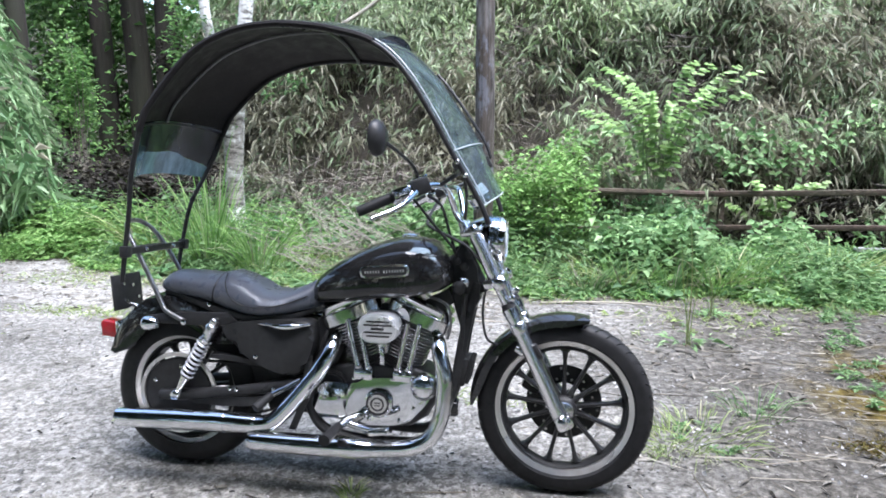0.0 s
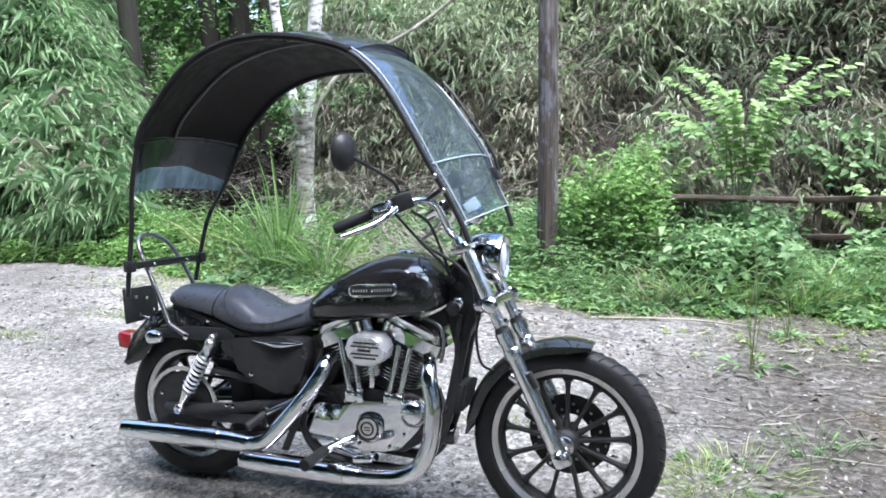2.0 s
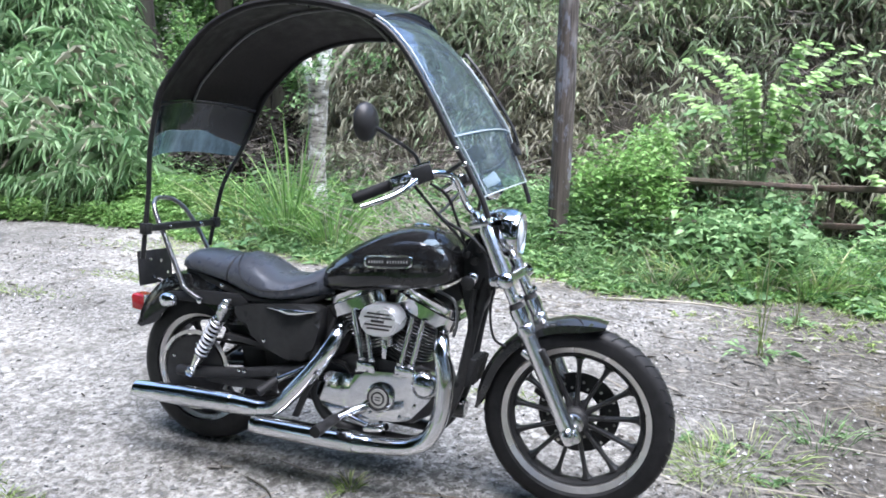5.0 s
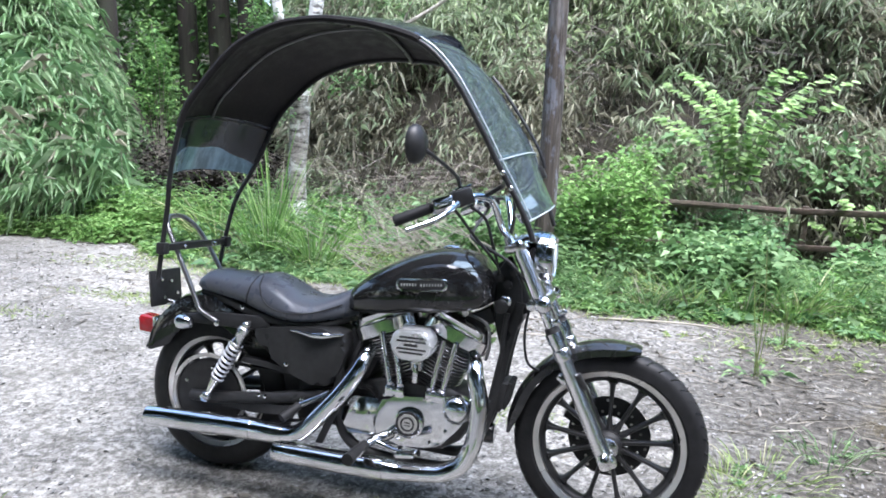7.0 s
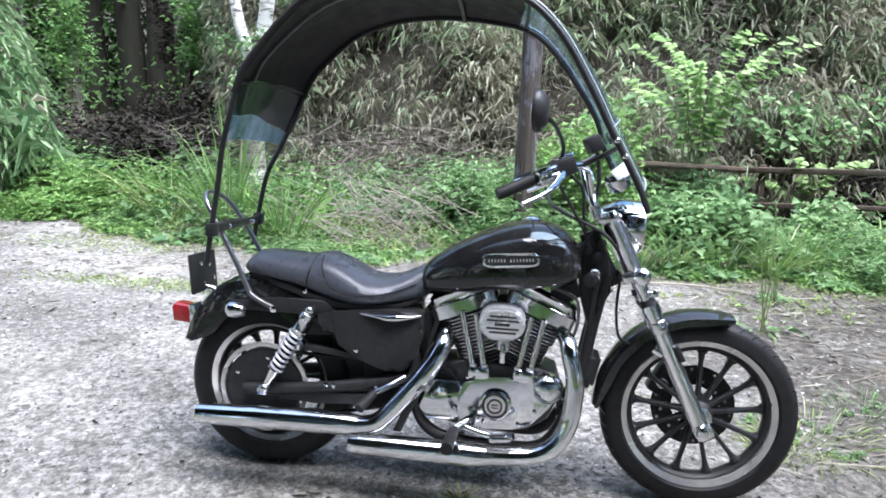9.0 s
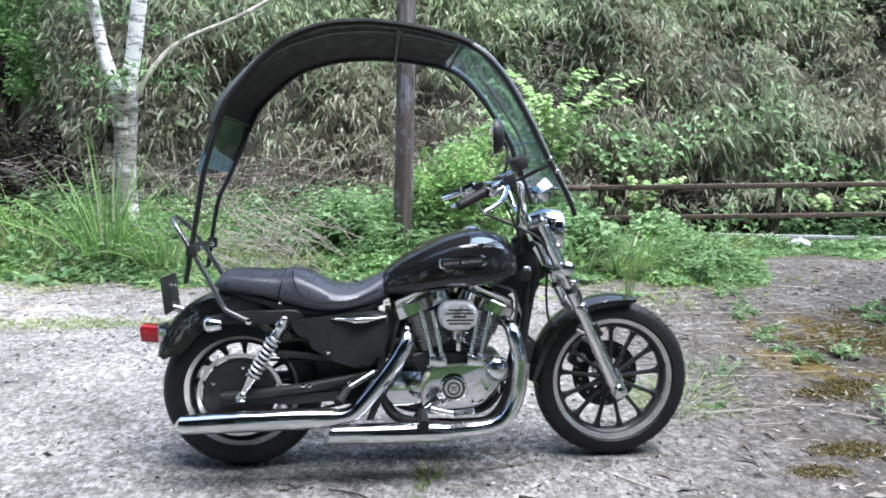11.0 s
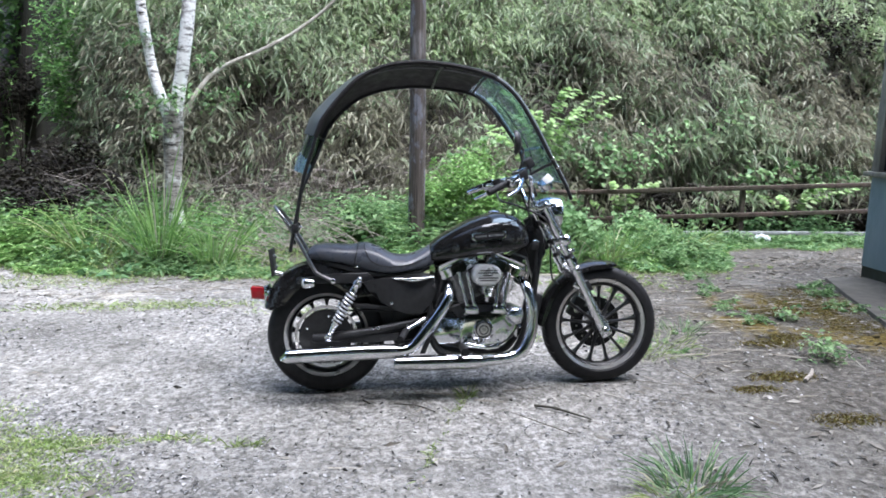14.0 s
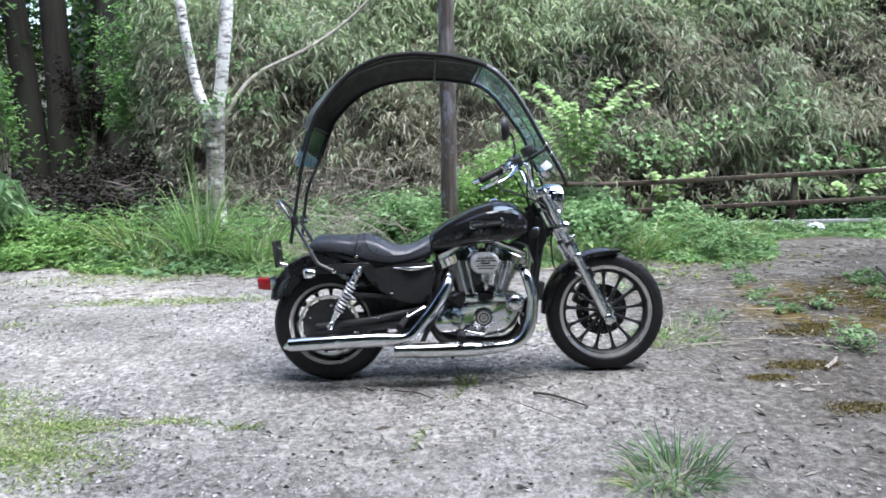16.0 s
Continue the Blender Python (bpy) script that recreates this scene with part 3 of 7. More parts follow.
    fresh = smoothstep(2.1, 3.0, P[:, 2] + 0.4 * np.sin(0.9 * P[:, 0] + 1)) * (0.7 + 0.3 * np.sin(1.7 * P[:, 0] + 2.1 * P[:, 2]))
    kind = np.where((kind == 0) & (rng.random(m) < fresh), 2, kind)
    ob = raw_mesh(name, v, f, mats or [SASA, SASA_DRY, SASA_FRESH_LIT], index=np.repeat(kind, 2))
    tagged(ob, label, "bamboo grass", kind="stuff")
    # stems
    q = max(1, n // 2)
    pick = rng.permutation(n)[:q]
    b = np.stack([x[pick], y[pick], z[pick] - 0.05], 1)
    t = top[pick]
    t = t + rng.normal(0, 0.12, (q, 3))
    s = np.array([0.0042, 0, 0])
    d = np.array([0, 0.0042, 0])
    sv = np.stack([b - s, b + d, b + s, t - s, t + d, t + s], 1).reshape(-1, 3)
    sf = (np.array([[0, 1, 4, 3], [1, 2, 5, 4]])[None] + 6 * np.arange(q)[:, None, None]).reshape(-1, 4)
    st = raw_mesh("bamboo_grass_stems", sv, sf, [DEADWOOD])
    tagged(st, "thin dry brown bamboo grass stems on the bank", "bamboo grass", kind="stuff")
    return ob


sasa("bamboo_grass_bank", (-5.5, 9.5, 5.4, 9.2), 60000, 0.46, "dense bamboo grass, half green and half dry, on a steep bank", 3, size=0.64)
sasa("bamboo_grass_crest", (-5.0, 10.0, 9.0, 12.5), 9000, 0.35, "green and dry bamboo grass high on the bank", 4, size=1.25, reach=1.0)
sasa("lush_bamboo_grass", (-11.0, -3.6, 4.3, 9.5), 26000, 0.22, "lush green bamboo grass drooping over the yard's edge", 5, size=1.2, reach=1.05, mats=[SASA_COOL, SASA_DRY, SASA_COOL], lush=True)

sasa("lush_bamboo_grass_edge", (-10.0, -4.35, 3.95, 4.95), 9000, 0.12, "lush bamboo grass spilling over the yard's edge", 6, size=0.95, reach=0.55, mats=[SASA_COOL, SASA_DRY, SASA_COOL], anywhere=True)


def dead_brush(name, spots, label, seed, mat):
    """Tangles of bare grey twigs."""
    rng = np.random.default_rng(seed)
    out = []
    for cx, cy, rx, ry, top, n, l in spots:
        k = max(4, n // 22)
        hx, hy = cx + rx * rng.uniform(-1, 1, k), cy + ry * rng.uniform(-1, 1, k)
        pick = rng.integers(k, size=n)
        P = np.stack([hx[pick], hy[pick], height(hx, hy)[pick] + top * rng.random(n) ** 1.3], 1) + rng.normal(0, 0.07, (n, 3))
        a = rng.uniform(0, 2 * np.pi, n)
        D = np.stack([np.cos(a), 0.6 * np.sin(a) - 0.35, rng.uniform(-0.5, 0.6, n)], 1)
        out.append(blade_arrays(P, D, rng.uniform(0.3, 1.1, n) * l, rng.uniform(0.004, 0.011, n), rng.uniform(-0.1, 0.5, n), rng))
    v, f = joined(out)
    ob = raw_mesh(name, v, f, [mat])
    tagged(ob, label, "dead brush", kind="stuff")


dead_brush("dead_brush", [(-2.4, 5.0, 1.0, 0.35, 0.75, 700, 0.55), (-0.9, 5.3, 0.9, 0.3, 0.8, 900, 0.6), (0.2, 5.0, 0.7, 0.35, 0.5, 450, 0.5), (-3.2, 5.4, 0.5, 0.4, 0.8, 300, 0.6), (1.5, 5.7, 1.2, 0.4, 0.9, 500, 0.55), (4.2, 6.3, 2.2, 0.7, 0.9, 1200, 0.6), (0.5, 6.9, 2.4, 0.7, 0.9, 900, 0.6), (2.5, 7.6, 5.0, 1.3, 1.0, 3500, 0.6)],
           "tangled bare grey twigs of dead shrubs on the bank", 66, TWIG)


def leaf_cloud(P, D, L, W, droop, mat, name, parent, seed, shape=0.45):
    rng = np.random.default_rng(seed)
    v, f = leaf_arrays(P, D, L, W, droop, rng, shape, True)
    return raw_mesh(name, v, f, [mat], parent)


def verge(x):
    """Where the plants of the bank's foot end on the yard."""
    return 3.02 + 0.85 * smoothstep(-1.6, -4.3, x) + 1.2 * smoothstep(3.6, 4.9, x) + 0.10 * np.sin(3 * x) + 0.08 * np.sin(7.3 * x + 1)


def border_herbs(name, n, seed, mat, tall0, pairs_of, leaf, ratio, patch, label, lift=0.35):
    """Broad-leaved weeds of one kind along the foot of the bank, in drifts."""
    rng = np.random.default_rng(seed)
    x = rng.uniform(-7.5, 6.8, n * 3)
    y0 = verge(x)
    y = y0 + rng.random(n * 3) ** 1.2 * (5.3 - y0)
    drift = np.sin(patch[0] * x + patch[1]) * np.sin(patch[0] * 0.8 * y + patch[2] + 0.6 * x)
    pile = smoothstep(1.0, 0.5, np.hypot((x + 0.42) / 1.1, (y - 3.65) / 0.55))
    keep = rng.random(n * 3) < (0.12 + 0.88 * smoothstep(-0.15, 0.5, drift)) * (1 - 0.9 * pile) * (1 - 0.5 * smoothstep(4.3, 5.2, x))
    x, y, y0 = x[keep][:n], y[keep][:n], y0[keep][:n]
    n = len(x)
    d = y - y0
    low = 1 - 0.72 * smoothstep(2.4, 3.1, x) * smoothstep(3.4, 4.0, y) - 0.2 * smoothstep(3.0, 3.8, x)
    low = low * (1 - 0.72 * smoothstep(-1.6, -1.2, x) * smoothstep(0.6, 0.2, x) * smoothstep(4.1, 3.8, y))
    tall = (0.05 + tall0 * smoothstep(0.0, 0.8, d) * rng.uniform(0.35, 1.25, n)) * low
    out = []
    for j in range(pairs_of):
        t = (j + 0.6) / pairs_of
        a = rng.uniform(0, 2 * np.pi, n)
        P = np.stack([x + rng.normal(0, 0.03, n), y + rng.normal(0, 0.03, n), height(x, y) + tall * t], 1)
        for s in (0, np.pi):
            D = np.stack([np.cos(a + s), np.sin(a + s), rng.uniform(-0.1, 0.3 + lift, n)], 1)
            L = rng.uniform(0.6, 1.3, n) * leaf * (1.15 - 0.5 * t)
            out.append(leaf_arrays(P, D, L, L * rng.uniform(0.75, 1.2, n) * ratio, rng.uniform(0.1, 0.45, n), rng))
    v, f = joined(out)
    ob = raw_mesh(name, v, f, [mat])
    tagged(ob, label, "weeds", kind="stuff")


def border_grass():
    rng = np.random.default_rng(12)
    n = 9000
    x = rng.uniform(-7.5, 6.5, n)
    y0 = verge(x) - 0.15
    y = y0 + rng.random(n) ** 1.6 * 1.5
    a = rng.uniform(0, 2 * np.pi, n)
    P = np.stack([x, y, height(x, y)], 1)
    D = np.stack([0.5 * np.cos(a), 0.5 * np.sin(a), np.ones(n)], 1)
    L = rng.uniform(0.05, 0.26, n) * (0.35 + smoothstep(0, 0.6, y - y0)) * (1 - 0.5 * smoothstep(3.5, 4.3, x))
    v, f = blade_arrays(P, D, L, 0.006, rng.uniform(0.2, 0.8, n), rng)
    ob = raw_mesh("verge_grass", v, f, [GRASS])
    tagged(ob, "short green grass at the foot of the bank", "grass", kind="stuff")


def lawn_patch(name, spots, label, seed, mat=None, L=(0.02, 0.07)):
    rng = np.random.default_rng(seed)
    Ps = []
    for cx, cy, rx, ry, n in spots:
        r = np.sqrt(rng.random(n)) * rng.uniform(0.5, 1.1, n)
        a = rng.uniform(0, 2 * np.pi, n)
        Ps.append(np.stack([cx + rx * r * np.cos(a), cy + ry * r * np.sin(a), np.zeros(n)], 1))
    P = np.concatenate(Ps)
    n = len(P)
    a = rng.uniform(0, 2 * np.pi, n)
    D = np.stack([np.cos(a), np.sin(a), rng.uniform(0.3, 2, n)], 1)
    v, f = blade_arrays(P, D, rng.uniform(*L, n), 0.005, rng.uniform(0.1, 0.7, n), rng)
    ob = raw_mesh(name, v, f, [mat or GRASS])
    tagged(ob, label, "grass", kind="stuff")


def grass_clump(name, at, n, length, spread, label, seed, width=0.012, mat=None, bend=(0.3, 0.9), lean=(0.1, 0.75)):
    """A tuft: green blades and, among them, withered ones."""
    rng = np.random.default_rng(seed)
    root = thing(name, Matrix.Translation((*at, float(height(at[0], at[1])))), label, "grass")
    for nm, k, mt, ll in (("blade_mass", n, mat or GRASS, 1.0), ("withered_mass", n // 4, SASA_DRY, 0.75)):
        a = rng.uniform(0, 2 * np.pi, k)
        r = spread * 0.35 * np.sqrt(rng.random(k))
        P = np.stack([r * np.cos(a), r * np.sin(a), np.zeros(k)], 1)
        lz = rng.uniform(*lean, k)
        D = np.stack([lz * np.cos(a), lz * np.sin(a), np.ones(k)], 1)
        v, f = blade_arrays(P, D, ll * length * rng.uniform(0.45, 1.1, k), width * rng.uniform(0.6, 1.2, k), rng.uniform(*bend, k), rng)
        tagged(raw_mesh(nm, v, f, [mt], root), kind="stuff")
    return root


def shrub(name, at, radius, tall, n, label, seed, mat=None, leaf=0.07):
    """A leafy bush on several thin stems."""
    rng = np.random.default_rng(seed)
    root = thing(name, Matrix.Translation((*at, float(height(*at)))), label, "shrub")
    tips = []
    for i in range(26):
        a, r = rng.uniform(0, 2 * np.pi), radius * rng.uniform(0.3, 1.0)
        h = tall * rng.uniform(0.45, 1.0) * (1 - 0.35 * (r / radius) ** 2)
        end = V((r * math.cos(a), r * math.sin(a), h))
        midp = end * 0.5 + V((rng.normal(0, 0.04), rng.normal(0, 0.04), 0.12 * tall))
        if i < 12:
            part("stem", tube([(0.03 * math.cos(a), 0.03 * math.sin(a), -0.03), midp, end], [0.009, 0.006, 0.002], 5, 3), DEADWOOD, root)
        tips.append((np.array(midp), np.array(end)))
    P = []
    for _ in range(n):
        m0, e0 = tips[rng.integers(len(tips))]
        t = rng.random() ** 0.7
        P.append(m0 * (1 - t) + e0 * t + rng.normal(0, min(0.05, 0.2 * radius) + 0.05 * radius, 3))
    P = np.array(P)
    a = rng.uniform(0, 2 * np.pi, n)
    D = np.stack([np.cos(a), np.sin(a), rng.uniform(-0.2, 0.7, n)], 1)
    L = rng.uniform(0.6, 1.2, n) * leaf
    leaf_cloud(P, D, L, L * 0.5, rng.uniform(0.1, 0.4, n), mat or BRIGHT, "foliage", root, seed + 1)
    return root


def arching_plant(at, seed, count=19, half=0.78, tall=1.78):
    """A tall weed whose stems fan out and arch over, with flat oval leaves in two rows along each."""
    rng = np.random.default_rng(seed)
    root = thing("knotweed_plant", Matrix.Translation((*at, float(height(*at)))), "tall bright green knotweed with rows of flat oval leaves", "plant")
    Ps, Ds, Ls = [], [], []
    for i in range(count):
        fx = -1 + 2 * (i + rng.uniform(-0.35, 0.35)) / (count - 1)
        ox, oy = half * fx, rng.uniform(-0.5, 0.1)
        h = tall * (1 - 0.10 * fx * fx) * (1 - 0.30 * rng.random() ** 1.6)
        bx = 0.05 * rng.normal()
        pts = [V((bx, 0.05 * rng.normal(), 0)), V((bx + 0.12 * ox, 0.25 * oy, h * 0.5)), V((0.5 * ox, 0.65 * oy, h * 0.86)), V((ox, oy, h * rng.uniform(0.94, 1.0)))]
        part("stem", tube(pts, [0.008, 0.006, 0.004, 0.002], 5, 5), SASA, root)
        line = glide(pts, 9)
        for j in range(10, len(line)):
            out = V((1 if fx > 0 else -1, 0, 0))
            for sg in (-1, 1):
                if rng.random() < 0.9:
                    Ps.append(line[j] + V(rng.normal(0, 0.012, 3)))
                    # the two rows lie flat, one to the front and one to the back, and tip a little toward the light
                    Ds.append(out * rng.uniform(0.75, 1.1) + V((0, 0.55 * sg - 0.25, rng.uniform(-0.28, 0.02))))
                    Ls.append(rng.uniform(0.075, 0.125) * (1.12 - 0.4 * j / len(line)))
    P, D, L = np.array(Ps), unit(np.array(Ds)), np.array(Ls)
    n = len(P)
    side = unit(np.cross(D, np.array([0, 0, 1.0]) + np.array([0, -0.55, 0.0]) + 0.14 * rng.normal(size=(n, 3))))
    rows = []
    for t, w in ((0.0, 0.05), (0.22, 0.46), (0.5, 0.52), (0.8, 0.30), (1.0, 0.02)):
        c = P + D * (L * t)[:, None] - np.array([0, 0, 0.16]) * (L * t * t)[:, None]
        rows += [c - side * (L * w / 2 * 1.15)[:, None], c + side * (L * w / 2 * 1.15)[:, None]]
    f = np.array([[0, 1, 3, 2], [2, 3, 5, 4], [4, 5, 7, 6], [6, 7, 9, 8]])
    raw_mesh("foliage", np.stack(rows, 1).reshape(-1, 3), (f[None] + 10 * np.arange(n)[:, None, None]).reshape(-1, 4), [KNOT], root)


def creeping_vine():
    """Broad-leaved vines that trail over the bank above the fence."""
    rng = np.random.default_rng(36)
    Ps = []
    for x0, y0, z0, dx, dz, n in ((3.2, 5.3, 0.8, 1.1, 0.3, 90), (4.1, 5.4, 0.95, -0.9, 0.25, 80), (5.2, 5.4, 0.75, 1.0, 0.1, 90), (6.4, 5.5, 0.8, 0.8, -0.2, 90), (2.9, 5.5, 1.1, 0.7, -0.3, 70), (1.3, 5.4, 0.9, 0.8, 0.35, 90), (3.6, 5.1, 0.2, 1.4, 0.05, 110), (5.3, 5.2, 0.15, 1.4, 0.1, 110), (3.9, 5.6, 1.25, 1.6, 0.35, 80), (6.6, 5.5, 0.45, 0.5, 0.3, 110)):
        t = rng.random(n)
        Ps.append(np.stack([x0 + dx * t, y0 + 0 * t, z0 + dz * t + 0.05 * np.sin(9 * t)], 1) + rng.normal(0, 0.09, (n, 3)))
    P = np.concatenate(Ps)
    n = len(P)
    a = rng.uniform(0, 2 * np.pi, n)
    D = np.stack([np.cos(a), 0.6 * np.sin(a) - 0.5, rng.uniform(-0.5, 0.3, n)], 1)
    L = rng.uniform(0.06, 0.12, n)
    v, f = leaf_arrays(P, D, L, L * 0.75, 0.2, rng)
    ob = raw_mesh("creeping_vine", v, f, [HERB])
    tagged(ob, "broad-leaved green vines trailing over the bank", "vine", kind="stuff")


def small_weed(at, tall, seed, label):
    """A rosette of leaves flat on the ground and one thin leafy stalk with a few grass stems."""
    rng = np.random.default_rng(seed)
    root = thing("yard_weed", Matrix.Translation((*at, 0)), label, "weed")
    part("stem", tube([(0, 0, -0.01), (0.01, 0, tall * 0.5), (-0.02, 0.01, tall)], [0.005, 0.004, 0.002], 5, 4), GRASS, root)
    for i in range(4):
        dx, dy = rng.normal(0, 0.06), rng.normal(0, 0.05)
        part("stalk", tube([(0.01 * i, 0, -0.01), (dx * 0.5, dy * 0.5, tall * 0.4), (dx, dy, tall * rng.uniform(0.6, 0.9))], [0.003, 0.0025, 0.0012], 4, 4), GRASS, root)
    n = 48
    t = np.where(rng.random(n) < 0.7, 0.03 * rng.random(n), rng.random(n))
    a = rng.uniform(0, 2 * np.pi, n)
    r = np.where(t < 0.04, rng.uniform(0.02, 0.3, n) * tall, 0.01)
    P = np.stack([r * np.cos(a), 0.7 * r * np.sin(a), 0.015 + tall * t], 1)
    D = np.stack([np.cos(a), np.sin(a), rng.uniform(0, 0.5, n) + t], 1)
    L = np.where(t < 0.04, rng.uniform(0.04, 0.10, n), rng.uniform(0.03, 0.07, n))
    leaf_cloud(P, D, L, L * 0.3, 0.3, HERB, "foliage", root, seed + 1)


border_herbs("mugwort_weeds", 3000, 11, HERB, 0.52, 8, 0.115, 0.27, (1.9, 0.4, 1.0), "mugwort with cut green leaves at the foot of the bank")
border_herbs("broad_leaved_weeds", 600, 13, BROAD, 0.45, 4, 0.14, 0.5, (2.3, 2.0, 0.2), "broad-leaved green weeds at the foot of the bank")
border_herbs("bright_weeds", 2600, 14, BRIGHT, 0.42, 8, 0.065, 0.42, (2.7, 3.4, 2.2), "bright yellow-green weeds at the foot of the bank")
border_herbs("ground_cover", 5600, 15, BRIGHT, 0.10, 3, 0.045, 0.6, (1.2, 0.9, 0.6), "low creeping ground cover along the verge", 0.1)
border_grass()


def weed_drift(name, x0, x1, y0, y1, n, tall, leaf, mat, label, seed):
    """A low drift of weeds whose leaves stand in whorls up their stems."""
    rng = np.random.default_rng(seed)
    x = rng.uniform(x0, x1, n)
    y = y0 + (y1 - y0) * rng.random(n) + 0.12 * np.sin(4 * x) + 0.07 * np.sin(9 * x + 1)
    h = tall * rng.uniform(0.3, 1.1, n) * (0.45 + 0.55 * smoothstep(0, 0.4, y - y0))
    out = []
    for j in range(6):
        t = (j + 0.5) / 6
        a = rng.uniform(0, 2 * np.pi, n)
        P = np.stack([x, y, height(x, y) + h * t], 1) + rng.normal(0, 0.02, (n, 3))
        for s in (0, 2.1, 4.2):
            D = np.stack([np.cos(a + s), np.sin(a + s), rng.uniform(0.0, 0.7, n)], 1)
            L = rng.uniform(0.6, 1.3, n) * leaf * (1.1 - 0.4 * t)
            out.append(leaf_arrays(P, D, L, L * rng.uniform(0.25, 0.45, n), rng.uniform(0.1, 0.5, n), rng))
    v, f = joined(out)
    ob = raw_mesh(name, v, f, [mat])
    tagged(ob, label, "weeds", kind="stuff")


weed_drift("bright_weed_edge", -8.5, -2.7, 3.72, 4.4, 1900, 0.5, 0.095, BRIGHT, "bright yellow-green weeds below the bamboo grass", 16)
shrub("leafy_shrub", (1.32, 4.25), 0.58, 1.35, 3900, "bright green leafy shrub beside the wooden pole", 21)
shrub("low_shrub", (0.35, 4.35), 0.5, 0.6, 1600, "low green shrub at the foot of the pole", 22, HERB, 0.09)
shrub("fern_shrub", (2.3, 3.75), 0.55, 0.55, 1700, "low mugwort bush with cut green leaves", 23, HERB, 0.11)
shrub("vine_bush", (3.55, 4.3), 0.5, 0.36, 1100, "low green bush growing against the fence", 24, HERB, 0.1)
arching_plant((2.42, 4.95), 31, 20, 0.76, 2.0)
shrub("low_shrub", (2.5, 4.95), 0.5, 0.7, 1000, "green weeds behind the old rail", 37, BROAD, 0.1)
arching_plant((3.6, 5.35), 33, 5, 0.6, 0.8)
arching_plant((6.1, 5.3), 34, 6, 0.7, 0.75)
arching_plant((1.75, 5.2), 35, 8, 0.4, 1.1)
creeping_vine()
grass_clump("tall_grass", (-1.85, 3.65), 130, 1.15, 0.6, "tall arching green grass around the birch", 41, 0.013, BRIGHT, (0.15, 0.75), (0.05, 0.5))
grass_clump("tall_grass", (-1.3, 3.55), 110, 0.85, 0.6, "tall arching green grass beside the birch", 42, 0.012, BRIGHT, (0.15, 0.75), (0.05, 0.6))
grass_clump("tall_grass", (-1.86, 3.8), 34, 1.45, 0.22, "tall upright green grass before the birch", 50, 0.017, BRIGHT, (0.05, 0.35), (0.03, 0.25))
grass_clump("tall_grass", (-2.55, 3.9), 80, 0.95, 0.6, "tall arching green grass at the edge of the hollow", 48, 0.013, None, (0.2, 0.7), (0.05, 0.6))
grass_clump("tall_grass", (3.75, 3.75), 170, 0.62, 0.5, "upright green grass at the yard's edge", 43, 0.010)
grass_clump("grass_tuft", (1.48, -1.12), 150, 0.22, 0.42, "green grass tuft growing through the concrete", 44, 0.0075, BROAD, (0.1, 1.2), (0.1, 1.2))
grass_clump("grass_tuft", (1.36, -1.16), 70, 0.15, 0.3, "half-withered grass beside the green tuft", 56, 0.006, GRASS, (0.2, 1.3), (0.2, 1.4))
grass_clump("tall_grass", (1.95, 3.35), 70, 0.5, 0.5, "upright green grass among the weeds", 38, 0.011)
grass_clump("tall_grass", (2.85, 3.45), 80, 0.55, 0.5, "upright green grass among the weeds", 39, 0.011)
grass_clump("grass_tuft", (2.12, 0.64), 150, 0.15, 0.75, "sparse low grass beside the front wheel", 55, 0.004, GRASS, (0.3, 1.2), (0.3, 1.4))
grass_clump("grass_tuft", (1.98, 0.56), 120, 0.13, 0.45, "dense low grass beside the front wheel", 57, 0.0045, GRASS, (0.2, 1.0), (0.2, 1.0))
grass_clump("grass_tuft", (2.46, 0.98), 60, 0.17, 0.45, "sparse thin grass on the worn ground", 45, 0.005, HERB)
grass_clump("grass_tuft", (0.72, -0.05), 40, 0.09, 0.12, "small weed in a concrete crack", 47, 0.007)
small_weed((2.28, 1.93), 0.82, 51, "thin single weed with a leafy foot on the yard")
small_weed((2.55, 2.6), 0.3, 52, "small weed at the yard's edge")


def weed_trail(name, way, wide, n, tall, leaf, mat, label, seed):
    """Small leafy weeds along a line on the bare ground, thinning out to both sides."""
    rng = np.random.default_rng(seed)
    line = np.array(way, float)
    t = rng.uniform(0, len(line) - 1.001, n)
    i = t.astype(int)
    c = line[i] + (line[i + 1] - line[i]) * (t - i)[:, None]
    # in clumps, not evenly
    hub = rng.normal(0, 1, (max(5, n // 14), 2)) * np.array(wide)
    c = c + hub[(t * 7.3).astype(int) % len(hub)] * 0.6 + rng.normal(0, 0.4, (n, 2)) * np.array(wide)
    h = tall * rng.uniform(0.25, 1.1, n)
    out = []
    for j in range(5):
        u = (j + 0.4) / 5
        a = rng.uniform(0, 2 * np.pi, n)
        P = np.stack([c[:, 0], c[:, 1], h * u + 0.004], 1) + rng.normal(0, 0.012, (n, 3)) * np.array([1, 1, 0.2])
        for q in (0, 2.1, 4.2):
            D = np.stack([np.cos(a + q), np.sin(a + q), rng.uniform(0.0, 0.8, n)], 1)
            L = rng.uniform(0.6, 1.3, n) * leaf * (1.1 - 0.4 * u)
            out.append(leaf_arrays(P, D, L, L * rng.uniform(0.25, 0.5, n), rng.uniform(0.1, 0.5, n), rng))
    v, f = joined(out)
    tagged(raw_mesh(name, v, f, [mat]), label, "weeds", kind="stuff")


weed_trail("weed_band", [(3.7, 4.3), (3.55, 3.6), (3.4, 2.95), (3.4, 2.6), (3.17, 1.72), (3.1, 1.1)], (0.08, 0.08), 70, 0.07, 0.045, HERB, "band of bright weeds running out over the bare ground", 140)
